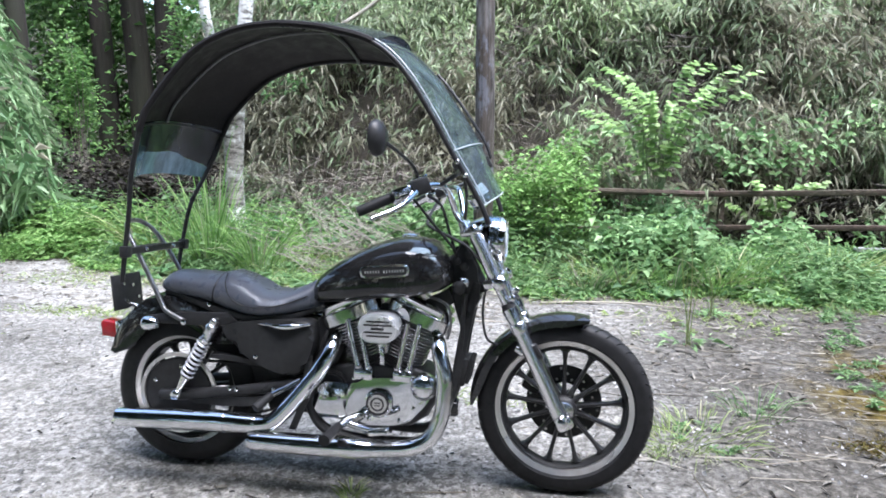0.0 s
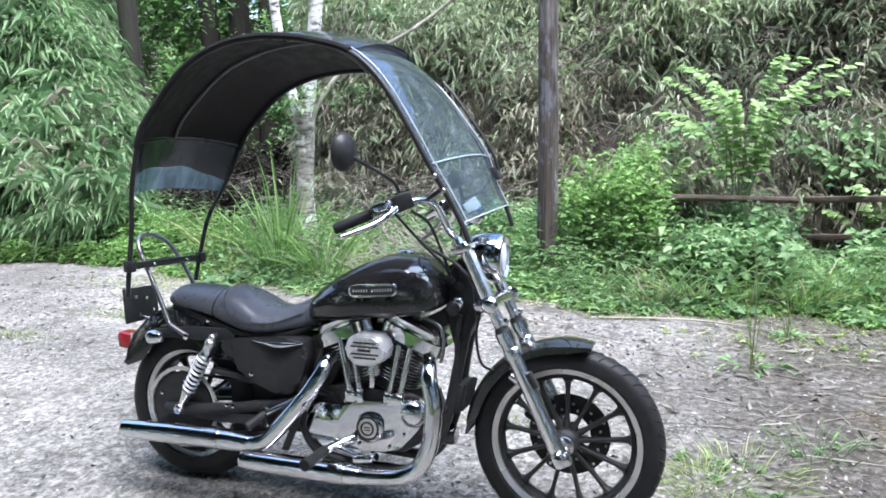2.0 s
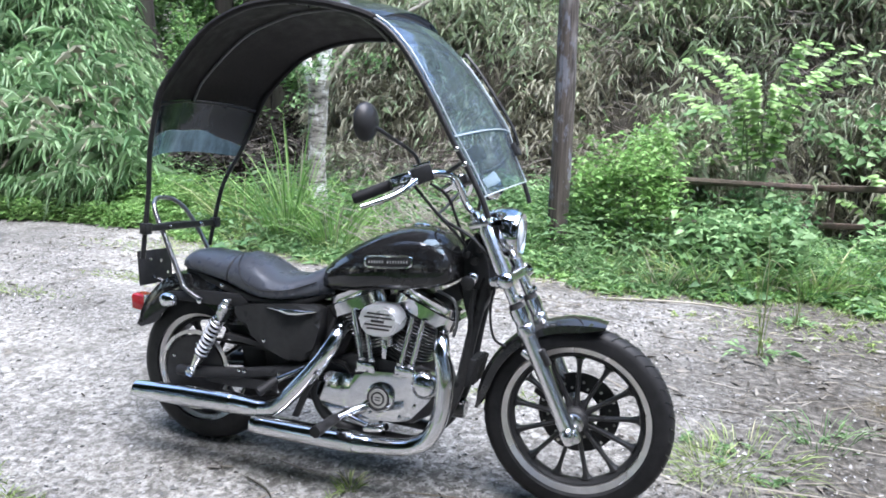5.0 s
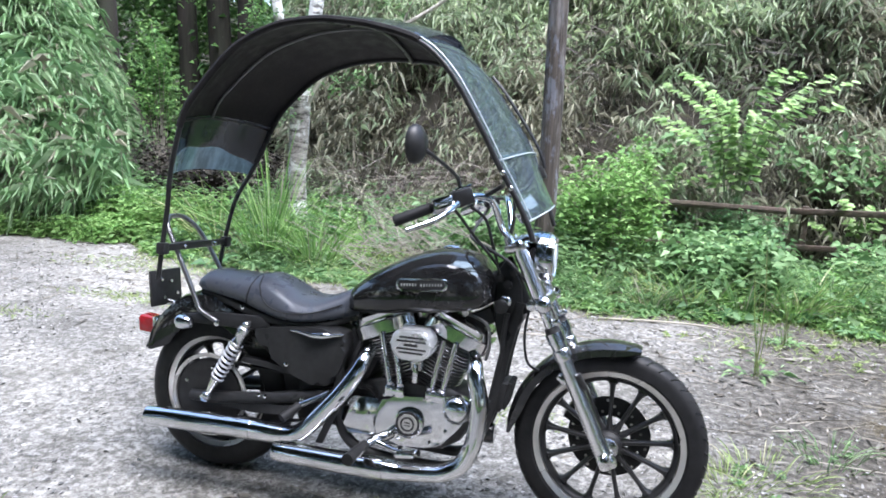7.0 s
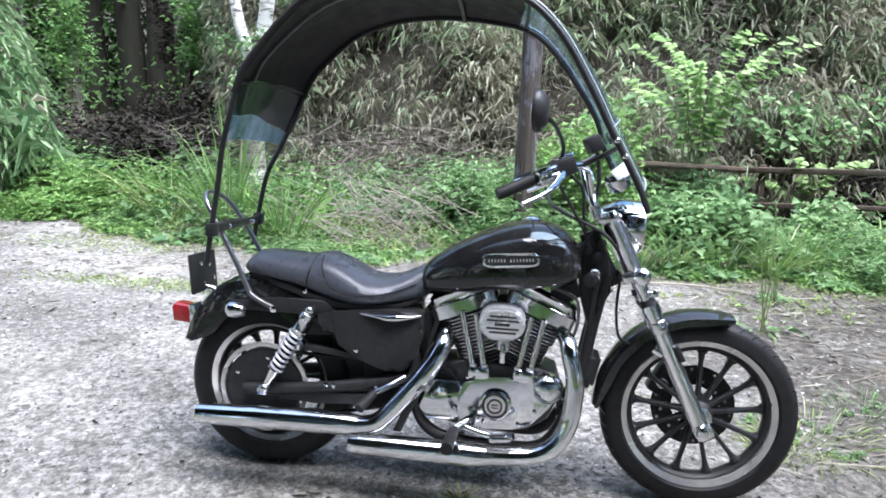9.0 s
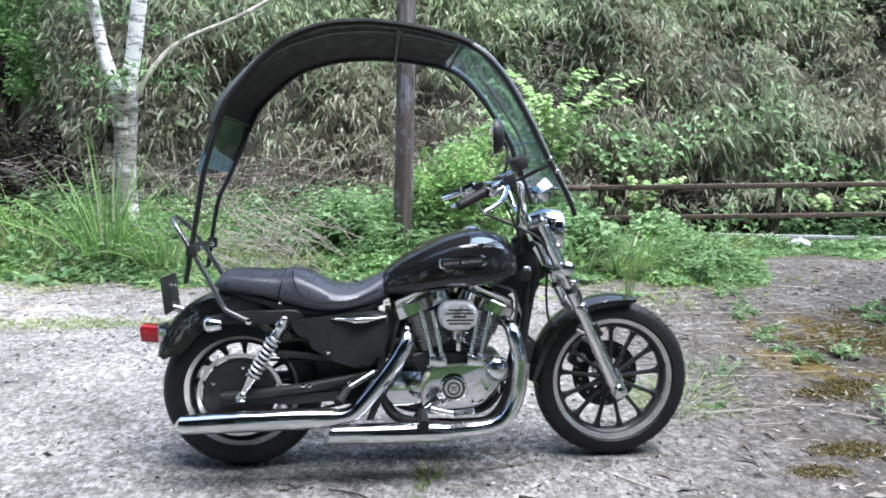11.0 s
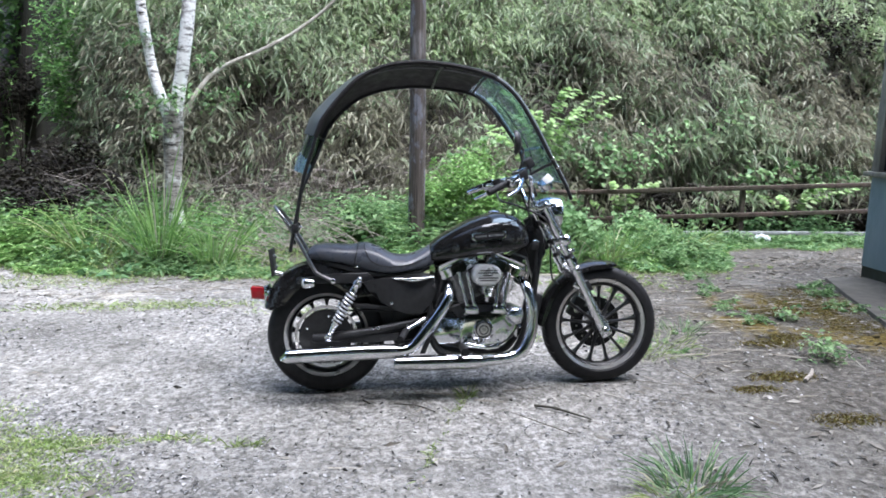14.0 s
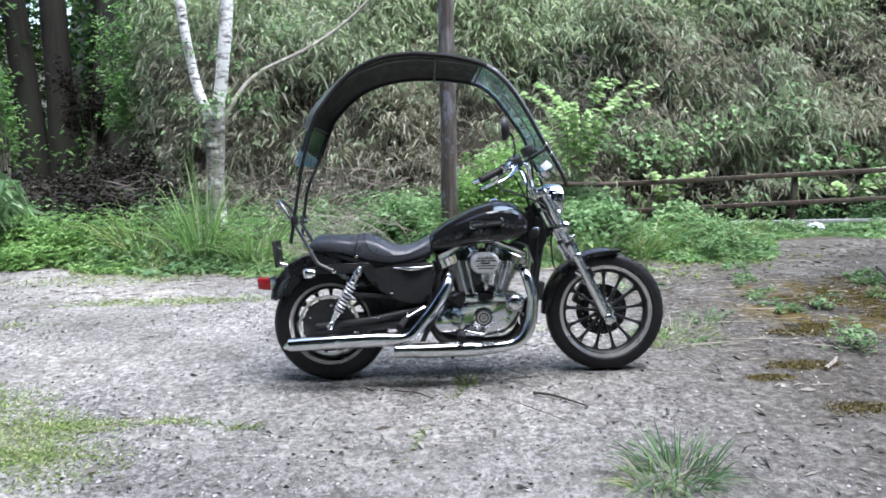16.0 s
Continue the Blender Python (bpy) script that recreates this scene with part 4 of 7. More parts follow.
weed_trail("weed_band_tall", [(3.75, 4.4), (3.55, 3.6), (3.4, 3.0)], (0.10, 0.10), 80, 0.34, 0.085, HERB, "tall bright weeds at the bare verge", 141)
weed_trail("yard_weeds", [(1.9, 0.78), (2.1, 0.66), (2.3, 0.46)], (0.08, 0.04), 9, 0.03, 0.032, HERB, "low bright weeds beside the front wheel", 142)
weed_trail("yard_weeds_far", [(2.05, 0.9), (2.3, 0.72), (2.7, 1.1)], (0.09, 0.08), 6, 0.03, 0.03, HERB, "low weeds on the worn ground", 143)
weed_trail("shed_weeds", [(4.3, 2.3), (4.05, 1.6), (4.3, 0.9)], (0.15, 0.15), 40, 0.07, 0.05, HERB, "low weeds on the mossy ground beside the shed", 144)
weed_trail("fence_weeds", [(4.2, 4.75), (5.2, 4.55), (6.6, 4.4)], (0.25, 0.18), 260, 0.14, 0.07, HERB, "low green weeds below the fence", 145)
weed_trail("fence_foot_weeds", [(5.4, 5.15), (6.4, 5.05), (7.6, 4.95)], (0.2, 0.12), 110, 0.26, 0.09, BROAD, "leafy weeds growing up through the fence", 147)
for i, (gx_, gy_, gn, gl) in enumerate(((1.72, 3.2, 60, 0.5), (2.05, 3.3, 80, 0.55), (2.4, 3.35, 110, 0.62), (2.72, 3.3, 80, 0.5), (3.05, 3.5, 100, 0.6), (3.4, 3.45, 60, 0.5), (1.2, 3.3, 50, 0.42), (2.2, 3.75, 70, 0.6))):
    grass_clump("verge_grass", (gx_, gy_), gn, gl, 0.42, "bright long grass at the verge below the fence", 58 + i, 0.011, BRIGHT if i % 2 else HERB, (0.2, 0.8), (0.05, 0.6))
weed_trail("hollow_weeds", [(-3.7, 3.75), (-4.6, 3.62), (-5.6, 3.5), (-6.6, 3.4)], (0.3, 0.14), 520, 0.26, 0.07, BRIGHT, "low yellow-green weeds before the bamboo grass", 148)
# near-black leaves drawn in where the overhang shades the bank's foot
weed_trail("shaded_undergrowth", [(3.5, 5.5), (4.8, 5.45), (6.2, 5.35), (7.9, 5.2)], (0.3, 0.12), 460, 0.5, 0.10, SHADE_LEAF, "undergrowth behind the fence, coloured near black for the shade there", 149)
weed_trail("stray_weeds", [(1.75, 2.5), (2.4, 2.3), (3.1, 2.6), (3.9, 2.9), (4.6, 3.3)], (0.35, 0.25), 22, 0.03, 0.035, GRASS, "stray small weeds on the bare verge", 146)
shrub("weed_clump", (3.07, 0.34), 0.15, 0.12, 190, "low leafy green weeds on the mossy ground", 53, HERB, 0.05)
shrub("weed_clump", (3.42, 1.2), 0.10, 0.08, 90, "low leafy green weeds on the mossy ground", 46, HERB, 0.05)
lawn_patch("grass_patches", [(-1.6, 2.0, 1.2, 0.16, 900), (-0.2, 1.75, 0.6, 0.12, 260), (-0.74, -0.43, 0.16, 0.035, 80), (-0.55, -0.48, 0.14, 0.02, 16), (-0.36, -0.53, 0.11, 0.04, 60), (1.1, 0.9, 0.5, 0.1, 160), (-2.9, 1.4, 0.8, 0.15, 260), (2.6, 2.5, 0.8, 0.4, 300), (3.2, 2.9, 1.0, 0.3, 400), (-2.5, 2.9, 1.2, 0.3, 700)],
           "thin low grass growing in patches on the concrete", 61)
crack = [(0.69 - 0.34 * u + 0.012 * math.sin(17 * u), -0.08 - 0.95 * u, 0.022, 0.05, 2 + int(15 * max(0.0, math.sin(11 * u + 0.6)))) for u in np.linspace(0, 1, 16)]
lawn_patch("crack_grass", crack, "thin line of grass growing along a crack in the concrete", 65, None, (0.012, 0.05))
lawn_patch("creeping_grass", [(-1.4, -0.55, 0.42, 0.36, 3000), (-1.3, -0.75, 0.3, 0.12, 900), (-1.15, -0.45, 0.34, 0.1, 700), (-1.05, -0.85, 0.3, 0.3, 900), (-1.9, -0.2, 0.5, 0.4, 2600)], "low yellowish creeping grass on the concrete", 68, None, (0.008, 0.035))
lawn_patch("moss_patches", [(3.85, 1.55, 0.42, 0.42, 4200), (3.45, 1.4, 0.22, 0.2, 1400), (2.95, 0.66, 0.26, 0.12, 1600), (3.8, 1.0, 0.35, 0.25, 1800), (4.1, 2.0, 0.3, 0.25, 1300), (3.12, 0.78, 0.2, 0.1, 900), (2.62, 0.05, 0.24, 0.10, 1100), (2.36, -0.12, 0.18, 0.07, 600), (2.6, -0.55, 0.22, 0.10, 900), (3.3, 1.5, 0.16, 0.12, 500)], "brown and yellow moss on the damp ground", 62, MOSS, (0.006, 0.022))


def yard_share(x, y):
    """How thickly dead leaves lie: most along the verge and on the bare side by the shed."""
    return np.maximum(smoothstep(1.3, 2.8, x), smoothstep(1.8, 3.0, y + 0.25 * np.sin(2.3 * x)))


def leaf_litter():
    rng = np.random.default_rng(63)
    n = 26000
    x = rng.uniform(-4, 6, n)
    y = -2.0 + 5.8 * rng.random(n) ** 0.7
    keep = rng.random(n) < 0.06 + 0.5 * yard_share(x, y)
    x, y = x[keep], y[keep]
    n = len(x)
    a = rng.uniform(0, 2 * np.pi, n)
    D = np.stack([np.cos(a), np.sin(a), rng.uniform(-0.05, 0.15, n)], 1)
    L = 0.012 + 0.085 * rng.random(n) ** 2.2
    v, f = leaf_arrays(np.stack([x, y, np.full(n, 0.006)], 1), D, L, L * rng.uniform(0.12, 0.35, n), 0.0, rng)
    ob = raw_mesh("leaf_litter", v, f, [LITTER])
    tagged(ob, "dry bamboo leaves and chips scattered on the yard", "leaf litter", kind="stuff")


def leaf_flakes():
    """Crumbled pale and dark leaf bits trodden into the concrete."""
    rng = np.random.default_rng(69)
    n = 90000
    x = rng.uniform(-4.5, 5.0, n)
    y = -2.7 + 6.2 * rng.random(n)
    thick = 0.5 + 0.5 * np.sin(1.9 * x + 0.7 * np.sin(2.2 * y)) * np.sin(2.3 * y + 0.6 * x + 1)
    keep = rng.random(n) < (0.3 + 0.7 * smoothstep(0.25, 0.75, thick)) * (1 - 0.75 * yard_share(x, y))
    x, y = x[keep], y[keep]
    n = len(x)
    a = rng.uniform(0, 2 * np.pi, n)
    D = np.stack([np.cos(a), np.sin(a), rng.uniform(-0.02, 0.10, n)], 1)
    L = 0.006 + 0.024 * rng.random(n) ** 2
    v, f = leaf_arrays(np.stack([x, y, np.full(n, 0.004)], 1), D, L, L * rng.uniform(0.3, 0.8, n), 0.0, rng)
    ob = raw_mesh("leaf_flakes", v, f, [FLAKE])
    tagged(ob, "crumbled leaf bits trodden into the worn concrete", "leaf litter", kind="stuff")


def dry_straw():
    """Pale dry stalks that lie along the verge and on the bare ground."""
    rng = np.random.default_rng(70)
    n = 9000
    x, y = rng.uniform(-3.0, 6.0, n), rng.uniform(-1.0, 3.6, n)
    keep = rng.random(n) < 0.02 + 0.5 * yard_share(x, y) * smoothstep(-0.9, 0.8, y + 0.6 * np.sin(1.7 * x))
    x, y = x[keep], y[keep]
    n = len(x)
    a = np.where(rng.random(n) < 0.6, rng.normal(0, 0.45, n), rng.uniform(0, np.pi, n))
    D = np.stack([np.cos(a), np.sin(a), rng.normal(0, 0.02, n)], 1)
    L = 0.05 + 0.42 * rng.random(n) ** 2.6
    v, f = blade_arrays(np.stack([x, y, np.full(n, 0.009)], 1), D, L, rng.uniform(0.003, 0.0065, n), 0.0, rng)
    v[:, 2] = np.maximum(v[:, 2], 0.004)
    ob = raw_mesh("dry_straw", v, f, [STRAW])
    tagged(ob, "pale dry stalks lying along the verge", "straw", kind="stuff")


leaf_litter()
leaf_flakes()
dry_straw()


def grit():
    """Loose chips of stone on the worn concrete."""
    rng = np.random.default_rng(64)
    n = 16000
    x, y = rng.uniform(-4.5, 5, n), -2.4 + 6.0 * rng.random(n)
    clump = np.sin(2.1 * x + 1) * np.sin(1.7 * y + 0.5 * x)
    keep = rng.random(n) < 0.35 + 0.65 * smoothstep(-0.2, 0.6, clump)
    x, y = x[keep], y[keep]
    n = len(x)
    r = rng.uniform(0.002, 0.007, n)[:, None] * (1 + 1.5 * (rng.random(n) < 0.03))[:, None]
    c = np.stack([x, y, r[:, 0] * 0.3], 1)
    corners = [c + r * rng.uniform(0.6, 1.2, (n, 1)) * np.array(k) for k in ((1, 0, -0.4), (-0.5, 0.87, -0.4), (-0.5, -0.87, -0.4), (0.1, 0.1, 0.7))]
    v = np.stack(corners, 1).reshape(-1, 3)
    f = (np.array([[0, 1, 3], [1, 2, 3], [2, 0, 3], [0, 2, 1]])[None] + 4 * np.arange(n)[:, None, None]).reshape(-1, 3)
    ob = raw_mesh("loose_grit", v, f, [PEBBLE], smooth=False)
    tagged(ob, "pale loose stone chips on the worn concrete", "grit", kind="stuff")


grit()


def twig_pile():
    rng = np.random.default_rng(71)
    root = thing("brushwood_pile", Matrix.Translation((-0.42, 3.6, 0)), "pile of cut dry branches lying in the weeds", "brushwood")
    for i in range(9):
        p0 = V((rng.uniform(-0.75, 0.1), rng.normal(0.05, 0.12), rng.uniform(0.35, 0.78)))
        p1 = p0 + V((rng.uniform(0.45, 0.95), rng.normal(-0.15, 0.15), 0))
        p1.z = rng.uniform(0.05, 0.3)
        r = rng.uniform(0.003, 0.006)
        part("branch", tube([p0, (p0 + p1) / 2 + V(rng.normal(0, 0.035, 3)), p1], [r * 0.5, r * 0.8, r], 5, 3), DEADWOOD, root)
    for i in range(130):
        a = rng.normal(0.15, 0.9)
        c = V((rng.normal(-0.1, 0.4), rng.normal(-0.05, 0.18), 0.14 + abs(rng.normal(0.15, 0.16))))
        l = rng.uniform(0.15, 0.6)
        d = V((math.cos(a), rng.normal(0, 0.3), -abs(rng.normal(0, 0.45)) if rng.random() < 0.7 else 0.5)).normalized()
        p0, p1 = c - d * l / 2, c + d * l / 2
        p0.z, p1.z = max(p0.z, 0.02), max(p1.z, 0.02)
        r = rng.uniform(0.0018, 0.0045)
        part("branch", tube([p0, (p0 + p1) / 2 + V(rng.normal(0, 0.03, 3)), p1], [r, r, r * 0.4], 5, 3), DEADWOOD, root)


twig_pile()
stick = part("fallen_stick", tube([(0, 0, 0.012), (0.1, -0.06, 0.016), (0.24, -0.2, 0.012)], [0.008, 0.007, 0.003], 6), CEDAR)
stick.location = (1.05, -0.24, 0)
tagged(stick, "thin dark curved stick lying on the concrete", "stick")
stick = part("fallen_stick", tube([(0, 0, 0.01), (0.12, -0.05, 0.012), (0.2, -0.13, 0.01)], [0.004, 0.004, 0.002], 6), CEDAR)
stick.location = (0.33, -0.14, 0)
tagged(stick, "thin dark twig lying on the concrete", "stick")
stick = part("fallen_stick", tube([(0, 0, 0.012), (0.35, 0.05, 0.016), (0.7, 0.02, 0.03), (1.1, -0.02, 0.012)], [0.008, 0.009, 0.008, 0.005], 6), STRAW)
stick.location = (1.35, 2.75, 0)
tagged(stick, "long pale dry cane lying along the verge", "stick")
stick = part("fallen_stick", tube([(0, 0, 0.012), (0.2, -0.04, 0.02), (0.5, 0.0, 0.014)], [0.006, 0.007, 0.004], 6), STRAW)
stick.location = (1.22, 3.0, 0)
tagged(stick, "pale dry cane lying at the edge of the weeds", "stick")
stick = part("fallen_stick", tube([(0, 0, 0.015), (0.1, 0.09, 0.02), (0.16, 0.17, 0.015)], [0.012, 0.011, 0.008], 6), DEADWOOD)
stick.location = (2.7, -0.05, 0)
tagged(stick, "short pale broken stick on the ground", "stick")


# ---- trees and pole ----
def wobble(p0, p1, k, amp, rng):
    p0, p1 = V(p0), V(p1)
    return [p0 + (p1 - p0) * (i / k) + (V(rng.normal(0, amp, 3)) if 0 < i else V()) for i in range(k + 1)]


def crown(center, spread, n, size, mat, parent, seed):
    rng = np.random.default_rng(seed)
    k = max(6, n // 60)
    hubs = rng.normal(0, 1, (k, 3)) * np.array(spread) * 0.55 + np.array(center)
    P = hubs[rng.integers(k, size=n)] + rng.normal(0, 0.28, (n, 3)) * np.array([1, 1, 0.6])
    a = rng.uniform(0, 2 * np.pi, n)
    D = np.stack([np.cos(a), np.sin(a), rng.uniform(-0.7, 0.4, n)], 1)
    L = rng.uniform(0.6, 1.3, n) * size
    return leaf_cloud(P, D, L, L * 0.45, 0.3, mat, "crown", parent, seed)


def birch():
    root = thing("birch_tree", Matrix.Translation((-1.77, 4.2, 0)), "white-barked birch that forks into two leaders", "tree")
    part("trunk", tube([(-0.02, 0, -0.1), (-0.03, 0, 0.7), (0.0, 0, 1.2), (0.02, 0, 1.55)], [0.11, 0.088, 0.1, 0.105], 14), OLD_BIRCH, root, "grey worn lower trunk")
    part("limb", tube([(-0.02, 0, 1.45), (-0.13, 0, 1.8), (-0.19, 0.02, 2.1), (-0.25, 0.0, 2.7), (-0.4, 0.1, 4.6), (-0.3, 0.2, 6.5)], [0.065, 0.054, 0.05, 0.05, 0.045, 0.02], 12), BIRCH, root)
    part("limb", tube([(0.03, 0, 1.45), (0.09, 0.02, 1.8), (0.15, 0, 2.1), (0.24, 0.0, 2.7), (0.45, 0.1, 4.6), (0.5, 0.1, 6.8)], [0.075, 0.068, 0.068, 0.068, 0.055, 0.02], 12), BIRCH, root)
    part("limb", tube([(0.06, -0.02, 1.4), (0.28, 0.05, 1.78), (0.5, 0.2, 2.02), (0.95, 0.35, 2.25), (1.35, 0.45, 2.5), (1.75, 0.5, 2.85), (2.3, 0.7, 3.6)], [0.03, 0.025, 0.022, 0.02, 0.019, 0.017, 0.009], 9), BRANCH, root, "thin pale bare branch")
    part("twig", tube([(0.95, 0.35, 2.25), (1.1, 0.3, 2.5), (1.3, 0.3, 2.6)], [0.010, 0.007, 0.004], 6), BRANCH, root)
    rng = np.random.default_rng(82)
    hubs = np.array([(-0.05, -0.12, 1.62), (0.12, -0.12, 1.7), (0.28, 0.0, 1.66), (-0.3, 0.0, 2.3), (0.35, 0.1, 2.1), (0.55, 0.2, 1.75), (0.0, 0.1, 2.25), (-0.35, 0.1, 1.7), (0.8, 0.3, 2.5), (-0.1, -0.1, 1.35)])
    n = 520
    P = hubs[rng.integers(len(hubs), size=n)] + rng.normal(0, 0.09, (n, 3)) * np.array([1.3, 0.8, 0.7])
    a = rng.uniform(0, 2 * np.pi, n)
    D = np.stack([np.cos(a), np.sin(a), rng.uniform(-0.6, 0.3, n)], 1)
    L = rng.uniform(0.04, 0.085, n)
    leaf_cloud(P, D, L, L * 0.5, 0.3, HERB, "leaf_sprays", root, 83)
    crown((0.1, 0.3, 6.2), (1.3, 1.1, 1.0), 3600, 0.09, HERB, root, 81)


birch()


def cedar(x, y, r, seed):
    rng = np.random.default_rng(seed)
    z = float(height(x, y))
    root = thing("cedar_tree", Matrix.Translation((x, y, z)), "tall straight cedar with a dark trunk in deep shade", "tree", "cedars in the hollow")
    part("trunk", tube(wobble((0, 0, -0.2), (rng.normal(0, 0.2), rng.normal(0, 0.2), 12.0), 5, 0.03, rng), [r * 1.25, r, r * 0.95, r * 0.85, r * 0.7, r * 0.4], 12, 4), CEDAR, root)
    for i in range(5):
        a, h = rng.uniform(0, 2 * np.pi), rng.uniform(7.5, 10.5)
        part("limb", tube([(0, 0, h), (0.8 * math.cos(a), 0.8 * math.sin(a), h + 0.1), (1.5 * math.cos(a), 1.5 * math.sin(a), h - 0.1)], [0.04, 0.03, 0.01], 6, 3), CEDAR, root)
    crown((0, 0, 9.5), (1.0, 1.0, 1.8), 600, 0.22, FOREST, root, seed)


for i, (x, y, r) in enumerate([(-10.35, 14.5, 0.26), (-9.32, 14.5, 0.3), (-8.62, 14.5, 0.32), (-8.15, 9.0, 0.15), (-8.5, 9.4, 0.16), (-10.0, 9.6, 0.17), (-12.5, 12.0, 0.2)]):
    cedar(x, y, r, 100 + i)


def understorey():
    """Bushes and saplings in the shade behind the cedars."""
    rng = np.random.default_rng(90)
    n = 24000
    k = 330
    hy = np.where(rng.random(k) < 0.03, rng.uniform(9.5, 14, k), rng.uniform(15.2, 19, k))
    hx = -3.8 - 0.72 * (hy - 5) + rng.normal(0, 1.9, k) - 0.6
    hz = np.abs(rng.normal(0, 0.5, k)) + np.where(hy > 13, rng.uniform(0, 6.5, k), 0.1)
    hubs = np.stack([hx, hy, height(hx, hy) + hz], 1)
    P = hubs[rng.integers(k, size=n)] + rng.normal(0, 0.3, (n, 3))
    a = rng.uniform(0, 2 * np.pi, n)
    D = np.stack([np.cos(a), np.sin(a), rng.uniform(-0.6, 0.4, n)], 1)
    L = rng.uniform(0.08, 0.2, n)
    v, f = leaf_arrays(P, D, L, L * 0.4, 0.3, rng)
    ob = raw_mesh("forest_understorey", v, f, [FOREST])
    tagged(ob, "dark green bushes in the shade of the forest", "bushes", kind="stuff")


understorey()
# the hollow's deep shade is put into the colour of these bushes
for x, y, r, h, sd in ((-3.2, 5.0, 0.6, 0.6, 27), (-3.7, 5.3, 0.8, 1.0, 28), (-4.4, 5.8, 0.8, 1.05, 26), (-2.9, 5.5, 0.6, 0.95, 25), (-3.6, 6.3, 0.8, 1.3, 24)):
    shrub("shaded_bush", (x, y), r, h, 3000, "brown withered bush, darkened for the shade at the hollow's mouth", sd, SHADE_LEAF, 0.085)
# an added dark bush stands in for a shaded gap in the bank
shrub("shaded_bush", (7.75, 7.0), 0.75, 1.25, 2600, "near-black thicket added for a shaded recess among the bamboo grass", 33, SHADE_LEAF, 0.08)
shrub("shaded_bush", (-7.2, 13.0), 0.9, 3.4, 2600, "tall brown thicket, darkened for the shade in the hollow", 30, SHADE_LEAF, 0.10)
shrub("young_tree", (-6.3, 7.9), 0.42, 2.9, 1300, "leafy green young tree beside the bamboo grass", 35, FOREST, 0.09)
shrub("young_tree", (-4.2, 8.3), 0.75, 3.6, 2800, "slender young tree with soft green leaves beside the hollow", 19, FOREST, 0.10)
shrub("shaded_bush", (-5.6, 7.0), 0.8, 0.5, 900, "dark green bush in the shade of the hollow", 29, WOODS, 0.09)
dead_brush("fallen_brush", [(-4.0, 5.8, 1.2, 0.7, 0.5, 700, 0.6), (-3.1, 4.9, 0.5, 0.4, 0.35, 160, 0.7)], "fallen twigs, darkened for the shade at the hollow's mouth", 67, SHADE_TWIG)
for x, y, r in ((-9.15, 9.0, 0.03), (-8.95, 9.05, 0.03)):
    sapling = thing("sapling", Matrix.Translation((x, y, float(height(x, y)))), "thin pale bare sapling trunk among the cedars", "tree", "saplings in the hollow")
    part("trunk", tube([(0, 0, -0.1), (0.03, 0, 2.0), (-0.05, 0.02, 4.5), (0.02, 0, 7.0)], [r, r * 0.9, r * 0.8, r * 0.5], 8), PALE_RAIL, sapling)


def far_woods(name, a0, a1, r0, r1, n, seed, zmax=9.0, mat=None, leaf=1.0):
    """Woods that close the clearing all round, out of sight of the lens but seen in the chrome."""
    rng = np.random.default_rng(seed)
    k = int(40 + 25 * zmax)
    a = rng.uniform(a0, a1, k)
    r = rng.uniform(r0, r1, k)
    hubs = np.stack([r * np.cos(a), r * np.sin(a), rng.uniform(0.2, zmax, k)], 1)
    P = hubs[rng.integers(k, size=n)] + rng.normal(0, 0.7, (n, 3)) * np.array([1, 1, min(1, zmax / 5)])
    P[:, 2] = np.maximum(P[:, 2], 0.05)
    b = rng.uniform(0, 2 * np.pi, n)
    D = np.stack([np.cos(b), np.sin(b), rng.uniform(-0.6, 0.4, n)], 1)
    L = rng.uniform(0.45, 0.95, n) * leaf
    v, f = leaf_arrays(P, D, L, L * 0.5, 0.3, rng)
    ob = raw_mesh(name, v, f, [mat or FOREST])
    tagged(ob, "leafy woods that ring the clearing", "woods", kind="stuff")


def meadow():
    """Long grass on the open side of the yard, behind the camera."""
    rng = np.random.default_rng(93)
    n = 18000
    x = rng.uniform(-9, 9, n)
    y = -4.75 - 5.5 * rng.random(n) ** 1.3 - 0.15 * np.sin(2.1 * x)
    a = rng.uniform(0, 2 * np.pi, n)
    D = np.stack([0.4 * np.cos(a), 0.4 * np.sin(a), np.ones(n)], 1)
    v, f = blade_arrays(np.stack([x, y, np.zeros(n)], 1), D, rng.uniform(0.2, 0.55, n), 0.022, rng.uniform(0.1, 0.6, n), rng)
    ob = raw_mesh("meadow_grass", v, f, [BRIGHT])
    tagged(ob, "long bright green grass along the open side of the yard", "grass", kind="stuff")


meadow()
# unseen trees, their leaves near black to draw dark bands in the chrome
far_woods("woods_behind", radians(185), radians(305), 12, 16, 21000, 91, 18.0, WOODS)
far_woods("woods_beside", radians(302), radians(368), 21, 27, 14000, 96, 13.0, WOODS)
def overhanging_boughs():
    """The crowns of the trees behind the camera, which shade the yard's near side."""
    rng = np.random.default_rng(94)
    k, n = 300, 24000
    hubs = np.stack([rng.uniform(-13, 13, k), rng.uniform(-15, -4.6, k), rng.uniform(9.5, 13, k)], 1)
    P = hubs[rng.integers(k, size=n)] + rng.normal(0, 0.8, (n, 3))
    b = rng.uniform(0, 2 * np.pi, n)
    D = np.stack([np.cos(b), np.sin(b), rng.uniform(-0.6, 0.4, n)], 1)
    L = rng.uniform(0.35, 0.65, n)
    v, f = leaf_arrays(P, D, L, L * 0.5, 0.3, rng)
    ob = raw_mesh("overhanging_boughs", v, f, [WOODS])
    tagged(ob, "dark leafy boughs that hang over the clearing", "boughs", kind="stuff")


overhanging_boughs()


